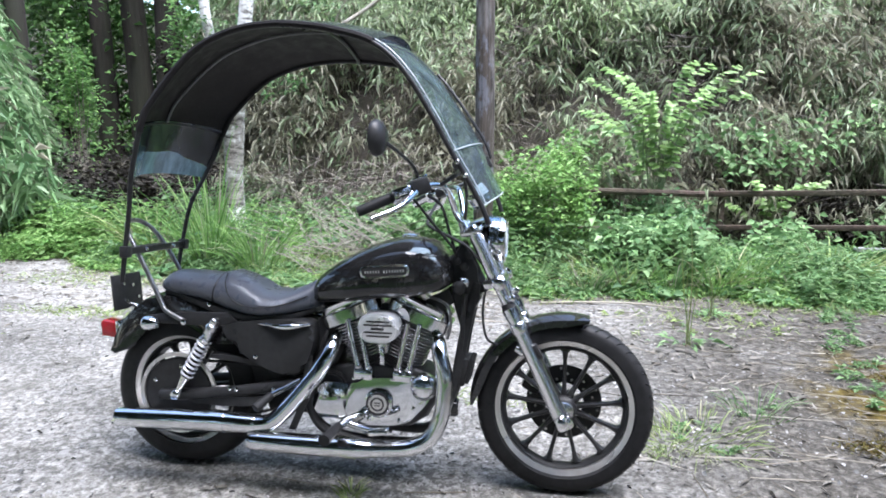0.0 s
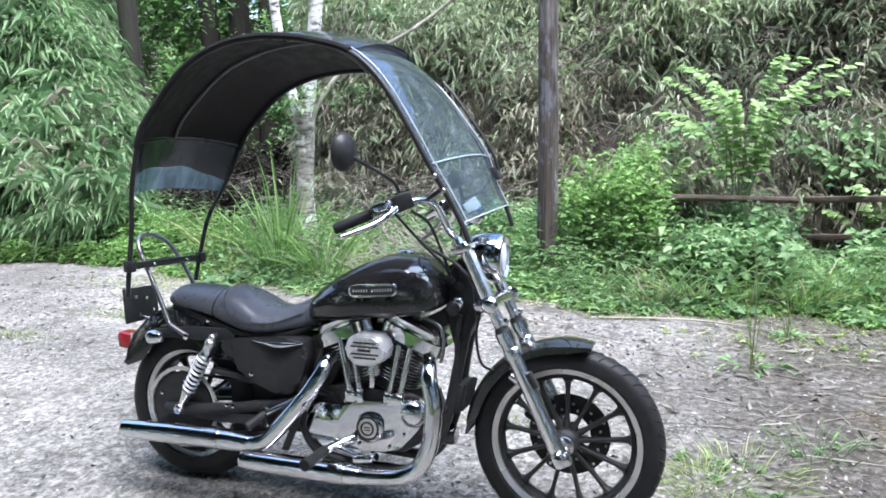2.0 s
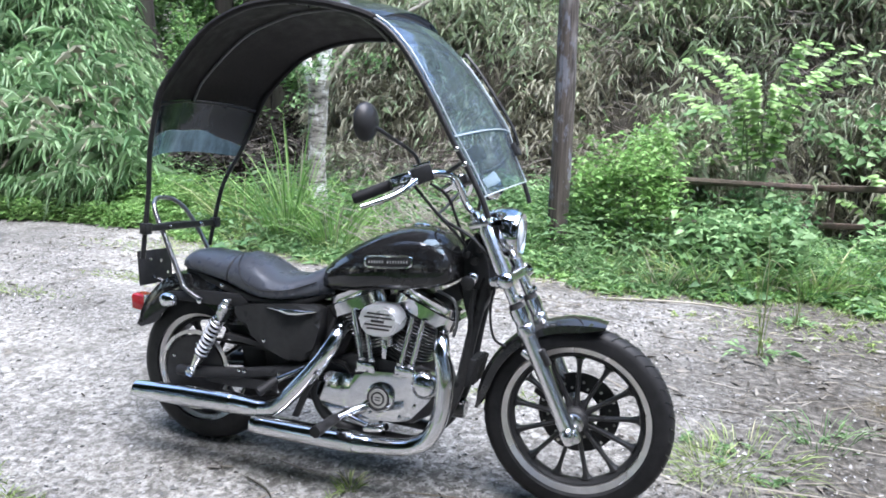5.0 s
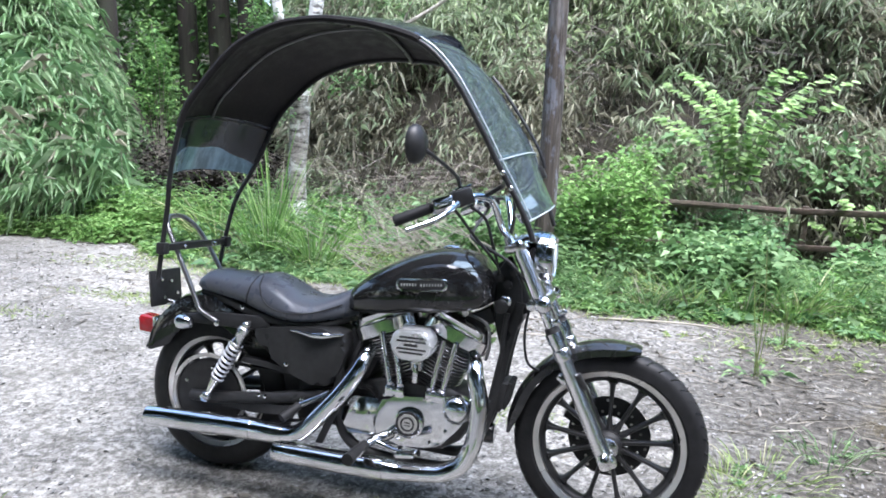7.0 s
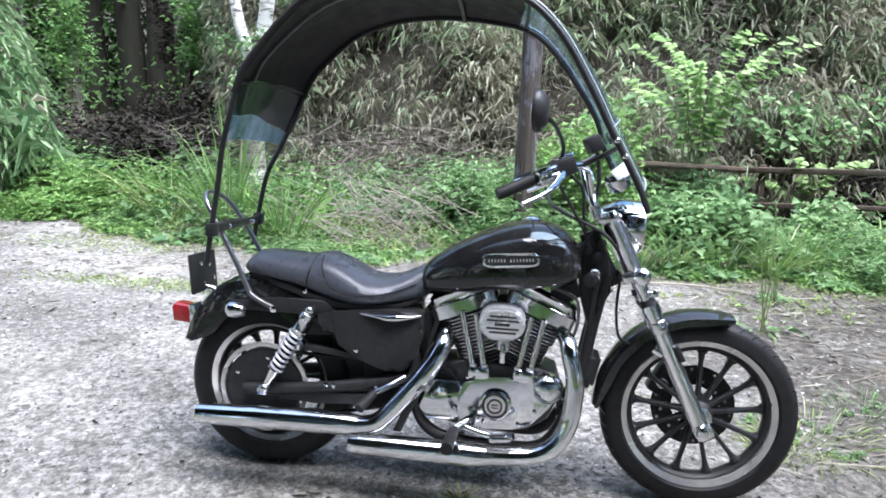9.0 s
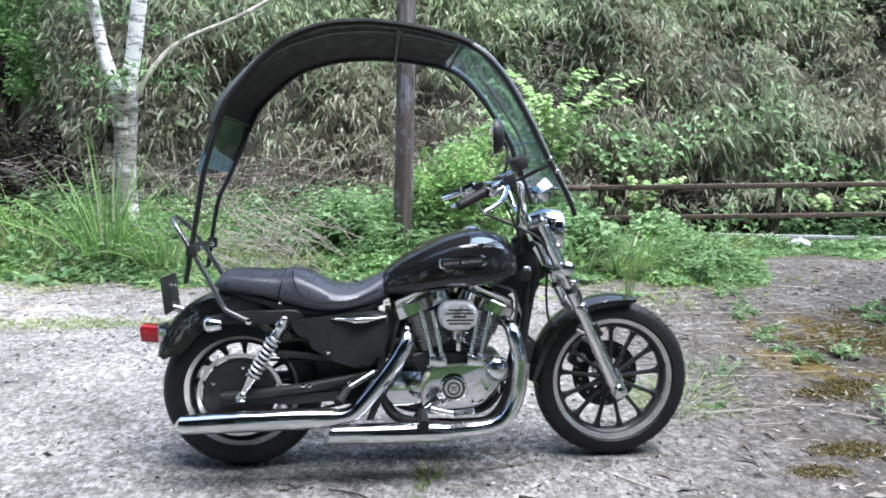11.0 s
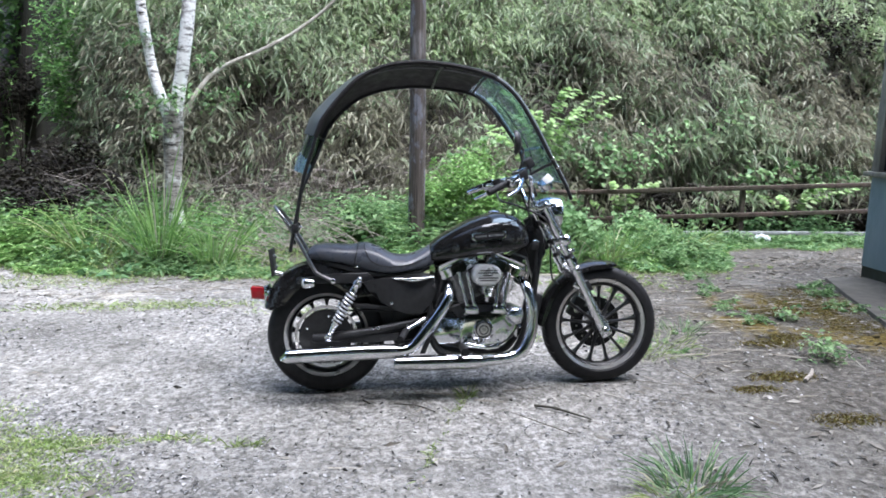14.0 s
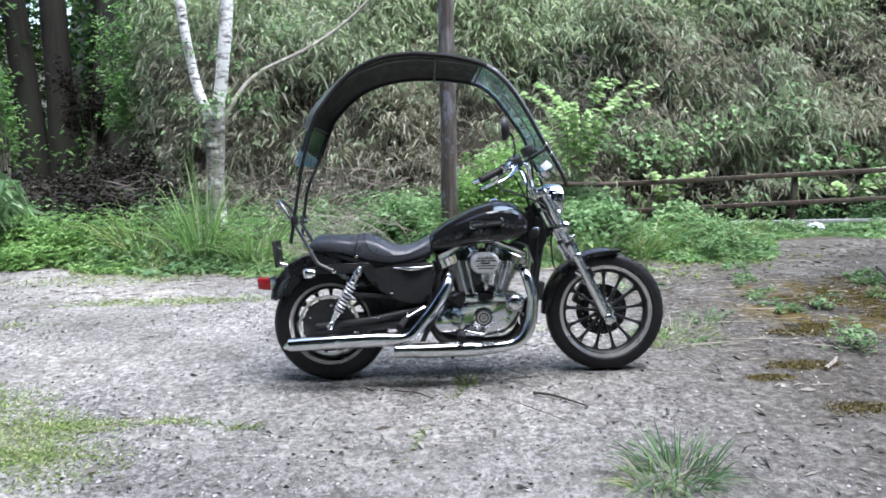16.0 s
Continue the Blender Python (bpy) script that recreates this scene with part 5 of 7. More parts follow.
def wood_trunks():
    """The trunks that carry the boughs on the open side of the clearing."""
    rng = np.random.default_rng(95)
    bm = bmesh.new()
    for i in range(26):
        x, y = rng.uniform(-15, 15), rng.uniform(-17.5, -14.5)
        r, h = rng.uniform(0.12, 0.24), rng.uniform(11, 15)
        tube([(x, y, -0.2), (x + rng.normal(0, 0.15), y, h * 0.4), (x + rng.normal(0, 0.3), y + 0.3, h)], [r * 1.2, r, r * 0.4], 8, 3, bm)
        for k in range(4):
            a, z = rng.uniform(0, 2 * np.pi), h * rng.uniform(0.65, 0.92)
            e = V((x + 2.2 * math.cos(a), y + 2.2 * math.sin(a), z + 0.7))
            tube([(x, y + 0.15, z), (V((x, y, z)) + e) / 2 + V((0, 0, 0.15)), e], [r * 0.35, r * 0.25, 0.02], 6, 3, bm)
    ob = part("wood_trunks", bm, CEDAR)
    tagged(ob, "dark trunks of the woods round the clearing", "woods", kind="stuff")


wood_trunks()
far_woods("woods_uphill", radians(95), radians(150), 18, 22, 32000, 92, 8.0, FOREST, 0.33)

pole = thing("wooden_pole", Matrix.Translation((0.8, 3.8, 0)), "dark weathered round wooden utility pole", "pole")
part("post", tube([(-0.02, 0, -0.2), (0.0, 0, 1.2), (0.0, 0, 2.6), (0.02, 0, 6.5)], [0.092, 0.086, 0.08, 0.07], 28), POLE, pole)


# ---- fence ----
def fence():
    root = thing("rail_fence", Matrix.Translation((0, 0, 0)), "low rusty brown pipe fence overgrown by weeds", "fence")

    def on(x):
        return 5.02 - 0.09 * (x - 2.5)
    for x in (3.1, 5.12, 7.2):
        part("post", rbox((x, on(x) + 0.05, 0.30 + 0.02 * (x - 3.1)), (0.06, 0.06, 0.72 + 0.04 * (x - 3.1)), 0.006), RUST, root)
    for z0, z1, s in ((0.69, 0.615, 0.062), (0.31, 0.25, 0.058)):
        p0, p1 = V((1.6, 4.42, z0)), V((2.9, 4.9, z1))
        part("rail", tube([p0, p1], s / 2, 8, 1), RUST, root)
    for a, b, z, s in ((2.95, 7.6, 0.69, 0.056), (3.0, 7.6, 0.345, 0.052)):
        ang = math.degrees(math.atan2(on(b) - on(a), b - a))
        part("rail", rbox(((a + b) / 2, (on(a) + on(b)) / 2, z), (b - a, 0.055, s), 0.006, (0, -2.0, ang)), RUST, root)
    a, b = 4.3, 7.6
    ang = math.degrees(math.atan2(on(b) - on(a), b - a))
    part("low_rail", rbox(((a + b) / 2, (on(a) + on(b)) / 2 - 0.06, 0.11), (b - a, 0.04, 0.045), 0.006, (0, 0, ang)), PALE_RAIL, root, "pale galvanised low rail")
    part("footing", rbox((5.08, on(5.1) - 0.05, 0.03), (0.26, 0.2, 0.14), 0.015), CONCRETE, root, "concrete footing")


fence()
bm = bmesh.new()
bmesh.ops.create_icosphere(bm, subdivisions=3, radius=0.13)
for v in bm.verts:
    v.co *= 0.6 + 0.7 * abs(noise.noise(v.co * 16))
    v.co.z = max(v.co.z * 0.6, -0.05)
bag = part("plastic_bag", bm, BAG, smooth=0)
bag.location = (5.28, 4.58, 0.05)
tagged(bag, "crumpled pale plastic bag at the fence's footing", "plastic bag")
bag = copy_thing(bag, Matrix.Translation((3.2, 3.85, 0.05)))
tagged(bag, "crumpled pale plastic bag among the weeds", "plastic bag")


# ---- shed ----
def shed():
    root = thing("garden_shed", Matrix.Translation((5.0, 2.5, 0)), "grey-blue painted shed with a timber window and dark footing", "shed")
    n = 8
    for i in range(n):
        part("panel", rbox((0.06, -0.24 - 0.47 * i, 0.575), (0.08, 0.462, 0.87), 0.006), SHED, root)
    part("footing", rbox((0.07, -1.9, 0.07), (0.07, 3.8, 0.16), 0.004), CEDAR, root, "dark stained base board")
    part("sill", rbox((0.03, -1.88, 1.03), (0.17, 3.8, 0.045), 0.006), SHED_WOOD, root)
    for y in (-0.05, -0.95, -1.85, -2.75, -3.7):
        part("window_post", rbox((0.055, y, 1.6), (0.09, 0.09, 1.1), 0.006), SHED_WOOD, root)
    for i in range(4):
        part("pane", rbox((0.07, -0.5 - 0.9 * i, 1.6), (0.012, 0.8, 1.08), 0), VAN_GLASS, root)
    part("lintel", rbox((0.055, -1.88, 2.42), (0.1, 3.8, 0.56), 0.006), SHED_WOOD, root)
    part("back_wall", rbox((1.1, -0.03, 1.33), (2.0, 0.06, 2.66), 0.004), SHED, root)
    part("far_wall", rbox((2.1, -1.9, 1.33), (0.06, 3.8, 2.66), 0.004), SHED, root)
    part("side_wall", rbox((1.1, -3.78, 1.33), (2.0, 0.06, 2.66), 0.004), SHED, root)
    part("roof", rbox((1.1, -1.9, 2.72), (2.3, 4.0, 0.08), 0.01, (0, 4, 0)), SHED_WOOD, root)
    bm = bmesh.new()
    outline = [(4.62, 2.45), (4.31, 1.7), (3.95, 0.75), (3.63, -0.1), (3.3, -1.0), (5.06, -1.3), (5.06, 2.45)]
    low = [bm.verts.new((x, y, -0.03)) for x, y in outline]
    top = [bm.verts.new((x + 0.008, y, 0.035)) for x, y in outline]
    face = bm.faces.new(top)
    for i in range(len(low)):
        k = (i + 1) % len(low)
        bm.faces.new((low[i], low[k], top[k], top[i]))
    bmesh.ops.bevel(bm, geom=list(face.edges), offset=0.008, segments=2, affect="EDGES", profile=0.5)
    apron = part("concrete_apron", bm, APRON)
    tagged(apron, "low stained concrete apron along the shed's foot", "apron")


shed()


# ---- parked van ----
def van():
    d = V((-0.81, 0.586, 0)).normalized()
    turn = math.degrees(math.atan2(d.y, d.x))
    # the rear right corner stands at the edge of the yard
    base = pose(-4.68, 1.93, 0, 0, 0, turn)
    root = thing("parked_van", base, "dark navy small van with its rear hatch raised", "van")

    def shell(x, w0, z0, z1, w1):
        return [V((x, s * w, z)) for s, w, z in ((1, w0, z0), (1, w0 + 0.03, z0 + 0.25), (1, w0 + 0.02, z0 + 0.55), (1, w1, z1 - 0.1), (1, w1 - 0.12, z1), (-1, w1 - 0.12, z1), (-1, w1, z1 - 0.1), (-1, w0 + 0.02, z0 + 0.55), (-1, w0 + 0.03, z0 + 0.25), (-1, w0, z0))]
    rings = [shell(0.02, 0.68, 0.34, 1.78, 0.62), shell(0.25, 0.71, 0.3, 1.84, 0.66), shell(1.8, 0.71, 0.3, 1.86, 0.66), shell(2.5, 0.71, 0.3, 1.78, 0.62), shell(2.9, 0.7, 0.3, 1.2, 0.66), shell(3.35, 0.62, 0.34, 0.95, 0.58)]
    part("body", skin(bmesh.new(), rings), VAN_PAINT, root)
    bumper = [[V((-0.02 - 0.1 * (1 - (y / 0.76) ** 4), y, z)) for z in (0.33, 0.36, 0.55, 0.6)] + [V((0.3, y, 0.6)), V((0.3, y, 0.33))] for y in np.linspace(-0.75, 0.75, 13)]
    part("rear_bumper", skin(bmesh.new(), bumper), VAN_PAINT, root)
    # black panel on the closed body gives the load space its darkness
    part("load_space_panel", rbox((0.015, 0, 1.2), (0.06, 1.1, 1.0), 0.02), BLACK_MATT, root, "black panel that stands for the dark load space behind the raised hatch")
    for s in (-1, 1):
        lamp = part("tail_lamp", slab([(-0.01, 0.66), (0.16, 0.68), (0.2, 1.26), (0.06, 1.30)], -0.06, 0.06, 0.02), RED, root, "tall red tail lamp with a white band")
        lamp.location = (-0.02, s * 0.675, 0)
        band = part("reverse_lens", rbox((0.055, 0, 0.86), (0.17, 0.126, 0.16), 0.012), WHITE_LENS, lamp, "white reversing lens")
        part("side_window", rbox((1.2, s * 0.69, 1.42), (2.1, 0.03, 0.4), 0.03, (s * -8, 0, 0)), VAN_GLASS, root)
        for x in (0.52, 2.7):
            w = part("wheel", lathe([(0.1, -0.08), (0.19, -0.085), (0.27, -0.08), (0.285, -0.05), (0.285, 0.05), (0.27, 0.08), (0.19, 0.085), (0.1, 0.08)], (x, s * 0.62, 0.285), (0, 1, 0), 36), RUBBER, root)
            part("wheel_cover", lathe([(0.01, 0.0), (0.12, 0.01), (0.19, 0.0), (0.19, -0.03)], (x, s * 0.71, 0.285), (0, s, 0), 30), ALLOY, w)
    hatch = [[V((0.3 - 1.05 * t, y, 1.86 + 0.28 * t - 0.1 * t * t + dz)) for dz in (0, 0.06)] + [V((0.3 - 1.05 * t, -y, 1.86 + 0.28 * t - 0.1 * t * t + dz)) for dz in (0.06, 0)] for t, y in ((0, 0.6), (0.15, 0.64), (0.85, 0.64), (0.97, 0.6), (1.0, 0.5))]
    part("raised_hatch", skin(bmesh.new(), hatch), VAN_PAINT, root, "raised tailgate")


van()


# ---- the motorcycle ----
LEAN_BIKE = 7.0
bike = thing("motorcycle", pose(0, 0.105, 0, -LEAN_BIKE, 0, 0), "black cruiser motorcycle with chrome engine, leaning on its side stand", "motorcycle")
RW, FW = V((-0.02, 0, 0.318)), V((1.515, 0, 0.333))


def tyre_profile(R, w, inner):
    out = []
    for i in range(15):
        a = -math.pi * 0.5 + math.pi * i / 14
        out.append((R - w * 0.62 * (1 - abs(math.cos(a)) ** 0.55), w / 2 * math.sin(a)))
    return out + [(inner, w * 0.40), (inner - 0.006, 0.0), (inner, -w * 0.40)]


def wheel(name, c, R, w, rim, label):
    hub = part(name, lathe([(0.02, -0.075), (0.034, -0.075), (0.036, -0.05), (0.048, -0.04), (0.048, 0.04), (0.036, 0.05), (0.034, 0.075), (0.02, 0.075)], c, (0, 1, 0), 28), BLACK_SATIN, bike, label)
    part("tyre", lathe(tyre_profile(R, w, rim - 0.004), c, (0, 1, 0), 96, True), RUBBER, hub, "black road tyre with worn grooves")
    a = w * 0.36
    lip = [(rim, -a - 0.006), (rim + 0.004, -a), (rim, a), (rim, a + 0.006), (rim - 0.023, a - 0.004), (rim - 0.027, a - 0.02), (rim - 0.029, 0), (rim - 0.027, -a + 0.02), (rim - 0.023, -a + 0.004)]
    part("rim", lathe(lip, c, (0, 1, 0), 96, True), RIM_ALLOY, hub, "bare machined alloy rim")
    inner = [(rim - 0.028, -a + 0.009), (rim - 0.028, a - 0.009), (rim - 0.041, a - 0.020), (rim - 0.045, 0), (rim - 0.041, -a + 0.020)]
    part("inner_rim", lathe(inner, c, (0, 1, 0), 72, True), BLACK_SATIN, hub, "black painted inner rim")
    for i in range(13):
        t = 2 * math.pi * (i + 0.25) / 13
        d, s = V((math.cos(t), 0, math.sin(t))), V((-math.sin(t), 0, math.cos(t)))
        rings = []
        for r, hw, hy in ((0.042, 0.012, 0.02), (0.09, 0.0075, 0.014), (rim - 0.085, 0.0075, 0.013), (rim - 0.055, 0.011, 0.017), (rim - 0.046, 0.02, 0.02)):
            q = c + d * r
            rings.append([q + s * hw * u + V((0, hy * v, 0)) for u, v in ((-1, -0.6), (-0.5, -1), (0.5, -1), (1, -0.6), (1, 0.6), (0.5, 1), (-0.5, 1), (-1, 0.6))])
        part("spoke", skin(bmesh.new(), rings), BLACK_SATIN, hub)
    return hub


fwheel = wheel("front_wheel", FW, 0.333, 0.105, 0.264, "thirteen-spoke black cast front wheel")
rwheel = wheel("rear_wheel", RW, 0.318, 0.150, 0.232, "black cast rear wheel with a belt pulley")
# tread grooves of the front tyre
bm = bmesh.new()
for i in range(44):
    t = 2 * math.pi * i / 44
    for sg in (-1, 1):
        pts = []
        for j in range(5):
            u = j / 4
            y = sg * (0.008 + 0.034 * u)
            r = 0.3312 - 0.105 * 0.62 * (1 - math.sqrt(max(0.0, 1 - (y / 0.0525) ** 2)) ** 0.55)
            tt = t + 0.085 * u * (1 if sg > 0 else 1) + (0.07 if sg > 0 else 0)
            pts.append(FW + V((r * math.cos(tt), y, r * math.sin(tt))))
        tube(pts, 0.0038, 4, 2, bm)
tagged(part("tread", bm, GROOVE, fwheel, "shallow tread grooves"), kind="stuff")
# brake
bm = lathe([(0.075, 0.0), (0.146, 0.0), (0.146, 0.005), (0.075, 0.005)], FW + V((0, 0.062, 0)), (0, 1, 0), 48, True)
part("brake_disc", bm, BLACK_SATIN, fwheel, "dark drilled brake disc")
bm = bmesh.new()
for i in range(30):
    t = 2 * math.pi * i / 30
    r = 0.092 + 0.02 * (i % 3)
    lathe([(0.0055, 0), (0.0055, 0.002)], FW + V((r * math.cos(t), 0.0585, r * math.sin(t))), (0, 1, 0), 8, bm=bm)
tagged(part("disc_holes", bm, RIM_ALLOY, fwheel, "bright drilled holes and rivets of the disc"), kind="stuff")
part("hub_cap", lathe([(0.012, 0), (0.036, 0.0), (0.034, 0.006), (0.02, 0.01)], FW + V((0, -0.076, 0)), (0, -1, 0), 24), ALLOY, fwheel)
for i in range(5):
    t = 2 * math.pi * i / 5
    part("hub_bolt", lathe([(0.007, 0), (0.007, 0.006), (0.003, 0.008)], FW + V((0.055 * math.cos(t), 0.03, 0.055 * math.sin(t))), (0, -1, 0), 8), ALLOY, fwheel)
cal = part("brake_caliper", rbox((1.405, 0.075, 0.42), (0.075, 0.06, 0.12), 0.014, (0, 28, 0)), BLACK_SATIN, bike)
part("piston_cap", lathe([(0.01, 0), (0.02, 0), (0.02, 0.006)], (1.40, 0.043, 0.41), (0, -1, 0), 16), ALLOY, cal)

# fork
FDIR = (V((1.322, 0, 0.687)) - V((1.508, 0, 0.312))).normalized()
axle = V((1.508, 0, 0.312))


def on_fork(d, y):
    p = axle + FDIR * d
    return V((p.x, y, p.z))


for sg in (-1, 1):
    y = 0.111 * sg
    part("fork_slider", tube([on_fork(-0.035, y), on_fork(0.03, y), on_fork(0.2, y), on_fork(0.43, y)], [0.026, 0.029, 0.027, 0.028], 20, 6), POLISHED, bike, "polished alloy fork slider")
    part("axle_boss", lathe([(0.008, -0.01), (0.022, -0.006), (0.026, 0.01), (0.018, 0.03), (0.006, 0.034)], on_fork(0.0, y) + V((0, 0.012 * sg, 0)), (0, sg, 0), 16), POLISHED, bike)
    part("reflector_bracket", rbox(on_fork(0.27, y * 1.1) + V((0.026, 0, 0.012)), (0.018, 0.03, 0.06), 0.005, (0, -30, 0)), BLACK_SATIN, bike)
    part("dust_seal", tube([on_fork(0.452, y), on_fork(0.475, y)], [0.029, 0.024], 18), BLACK_MATT, bike)
    part("slider_band", tube([on_fork(0.355, y), on_fork(0.362, y), on_fork(0.388, y), on_fork(0.395, y)], [0.0285, 0.0315, 0.0315, 0.0285], 20, 2), POLISHED, bike)
    part("mount_lug", tube([on_fork(0.285, y * 0.97) + V((-0.02, 0, -0.01)), on_fork(0.285, y * 0.97) + V((-0.05, 0, 0.004))], [0.02, 0.013], 12), POLISHED, bike)
    part("axle_clamp", rbox(on_fork(-0.012, y) + V((0.004, 0, 0)), (0.062, 0.05, 0.05), 0.014, (0, -26, 0)), POLISHED, bike)
    part("fork_collar", tube([on_fork(0.42, y), on_fork(0.455, y)], 0.032, 20), CHROME, bike)
    part("fork_tube", tube([on_fork(0.44, y), on_fork(0.77, y)], 0.0205, 18), POLISHED, bike)
    part("fork_cover", tube([on_fork(0.58, y), on_fork(0.75, y)], 0.026, 18), POLISHED, bike)
    part("fork_cap", tube([on_fork(0.77, y), on_fork(0.79, y)], [0.024, 0.018], 14), CHROME, bike)
    part("pinch_bolt", lathe([(0.012, 0), (0.012, 0.012), (0.006, 0.016)], on_fork(0.50, y - 0.012) + V((0.03, 0, 0)), (0.3, -1, 0), 10), CHROME, bike)
    part("fender_mount", rbox(on_fork(0.25, y * 0.78), (0.05, 0.02, 0.06), 0.006, (0, -30, 0)), ALLOY, bike)
for d, w, t, nm in ((0.56, 0.30, 0.04, "lower_fork_clamp"), (0.765, 0.27, 0.032, "upper_fork_clamp")):
    part(nm, rbox(on_fork(d, 0) + V((-0.012, 0, 0)), (0.085, w, t), 0.018, (0, -14, 0)), ALLOY, bike)
for sg in (-1, 1):
    part("clamp_end", lathe([(0.012, -0.02), (0.026, -0.012), (0.028, 0.005), (0.02, 0.016), (0.006, 0.02)], on_fork(0.56, 0.165 * sg) + V((0.01, 0, 0.004)), (0, sg, 0), 18), CHROME, bike)
part("axle_nut", lathe([(0.006, 0), (0.016, 0), (0.016, 0.018), (0.010, 0.022)], axle + V((0, -0.14, 0)), (0, -1, 0), 6), CHROME, bike)
part("steering_head", tube([(1.10, 0, 0.94), (1.195, 0, 0.76)], 0.034, 16), BLACK_SATIN, bike)


def fender(name, c, R, a0, a1, half, drop, squash=None, n=26):
    """A mudguard: a curved strip with rolled sides."""
    rings = []
    for i in range(n):
        t = radians(a0 + (a1 - a0) * i / (n - 1))
        rr = R if squash is None else squash(i / (n - 1))
        d = V((math.cos(t), 0, math.sin(t)))
        end = min(1, 6 * i / (n - 1), 6 * (1 - i / (n - 1)))
        e = 0.35 + 0.65 * math.sin(0.5 * math.pi * end)
        sec = [(-1, drop * e), (-1, drop * 0.45 * e), (-0.9, 0.016), (-0.55, 0.003), (0, 0), (0.55, 0.003), (0.9, 0.016), (1, drop * 0.45 * e), (1, drop * e)]
        outer = [c + d * (rr - dr) + V((0, half * u, 0)) for u, dr in sec]
        inner = [c + d * (rr - dr - 0.003) + V((0, (half - 0.003) * u, 0)) for u, dr in sec[::-1]]
        rings.append(outer + inner)
    return part(name, skin(bmesh.new(), rings), BLACK_PAINT, bike, "gloss black steel mudguard")


fender("front_fender", FW, 0.362, 180, 76, 0.066, 0.045)
fender("rear_fender", RW, 0.37, 154, 40, 0.098, 0.12, lambda u: 0.366 + 0.045 * math.sin(math.pi * min(1, u * 1.25)))


# tank
def rounded(x, hw, z0, z1, n=24, p=2.8, tuck=0.35, foot=None):
    pts = []
    zc, zh = (z0 + z1) / 2, (z1 - z0) / 2
    for i in range(n):
        t = 2 * math.pi * i / n
        c, s = math.cos(t), math.sin(t)
        e = p if s > 0 or not foot else foot
        y = hw * math.copysign(abs(c) ** (2 / e), c)
        z = math.copysign(abs(s) ** (2 / e), s)
        y *= 1 - tuck * max(0, z) ** 1.5
        pts.append(V((x, y, zc + zh * z)))
    return pts


def body_of(rows, p=2.8, tuck=0.35, k=4, n=24, foot=None):
    """A smooth body from rows of (x, half width, underside, top)."""
    line = [glide([V((r[0], r[1], 0)) for r in rows], k), glide([V((r[2], r[3], 0)) for r in rows], k)]
    rings = [rounded(a.x, max(a.y, 0.004), b.x, b.y, n, p, tuck, foot) for a, b in zip(*line)]
    return skin(bmesh.new(), rings)


tank = part("fuel_tank", body_of([(0.53, 0.065, 0.712, 0.775), (0.555, 0.093, 0.708, 0.808), (0.62, 0.122, 0.712, 0.858), (0.69, 0.147, 0.72, 0.898), (0.78, 0.164, 0.735, 0.94), (0.875, 0.172, 0.74, 0.968), (0.945, 0.169, 0.75, 0.97), (1.01, 0.16, 0.762, 0.954), (1.05, 0.144, 0.775, 0.92), (1.075, 0.114, 0.79, 0.885), (1.088, 0.065, 0.8, 0.86)], 3.0, 0.24, 4, 36, 7.0), BLACK_PAINT, bike, "gloss black teardrop fuel tank")
part("filler_cap", lathe([(0.036, 0), (0.036, 0.012), (0.028, 0.018), (0.006, 0.02)], (0.905, 0.0, 0.962), (0, 0, 1), 28), CHROME, tank, "round chrome filler cap")
for s in (-1, 1):
    badge = part("tank_badge", oval(0.846, 0.846, 0.094, 0.024, s * 0.160, s * 0.177, 28, 5, 0.004), CHROME, tank, "chrome framed oblong badge")
    part("badge_field", oval(0.846, 0.846, 0.085, 0.016, s * 0.1765, s * 0.1785, 28, 6, 0.001), BLACK_MATT, badge)
    for i in range(15):
        if i == 6:
            continue
        part("badge_bar", rbox((0.774 + 0.0103 * i, s * 0.1788, 0.846), (0.0045, 0.001, 0.010), 0), COVER_ALLOY, badge)
    badge.rotation_euler = (0, radians(-4.5), 0)
    badge.location = (0.846 - (0.846 * math.cos(radians(4.5)) - 0.846 * math.sin(radians(4.5))), 0, 0.846 - (0.846 * math.sin(radians(4.5)) + 0.846 * math.cos(radians(4.5))))
part("tank_seam", tube([(0.56, -0.08, 0.712), (0.7, -0.135, 0.727), (0.85, -0.152, 0.752), (1.0, -0.13, 0.775), (1.06, -0.09, 0.81)], 0.004, 6), BLACK_SATIN, tank)
part("tank_bolt", lathe([(0.018, 0), (0.022, 0.006), (0.016, 0.014), (0.005, 0.018)], (1.125, -0.06, 0.80), (0, -1, 0), 18), CHROME, bike)
part("ignition_lock", lathe([(0.024, 0), (0.026, 0.012), (0.018, 0.02), (0.006, 0.022)], (1.115, -0.075, 0.785), (0, -1, 0), 20), BLACK_SATIN, bike)
for p in ((1.10, -0.05, 0.88), (1.13, -0.05, 0.86), (1.145, -0.045, 0.905)):
    part("cable_boss", lathe([(0.014, 0), (0.016, 0.02), (0.008, 0.026)], p, (0, -1, 0.2), 12), BLACK_MATT, bike)

# seat
seat_rows = [(-0.125, 0.05, 0.735, 0.755), (-0.10, 0.085, 0.722, 0.785), (-0.06, 0.105, 0.714, 0.806), (0.03, 0.118, 0.70, 0.806), (0.115, 0.123, 0.682, 0.801), (0.16, 0.128, 0.665, 0.81), (0.20, 0.134, 0.652, 0.812), (0.27, 0.145, 0.638, 0.786), (0.34, 0.15, 0.638, 0.748), (0.42, 0.138, 0.648, 0.744), (0.49, 0.11, 0.66, 0.767), (0.545, 0.08, 0.675, 0.795), (0.56, 0.06, 0.69, 0.79)]
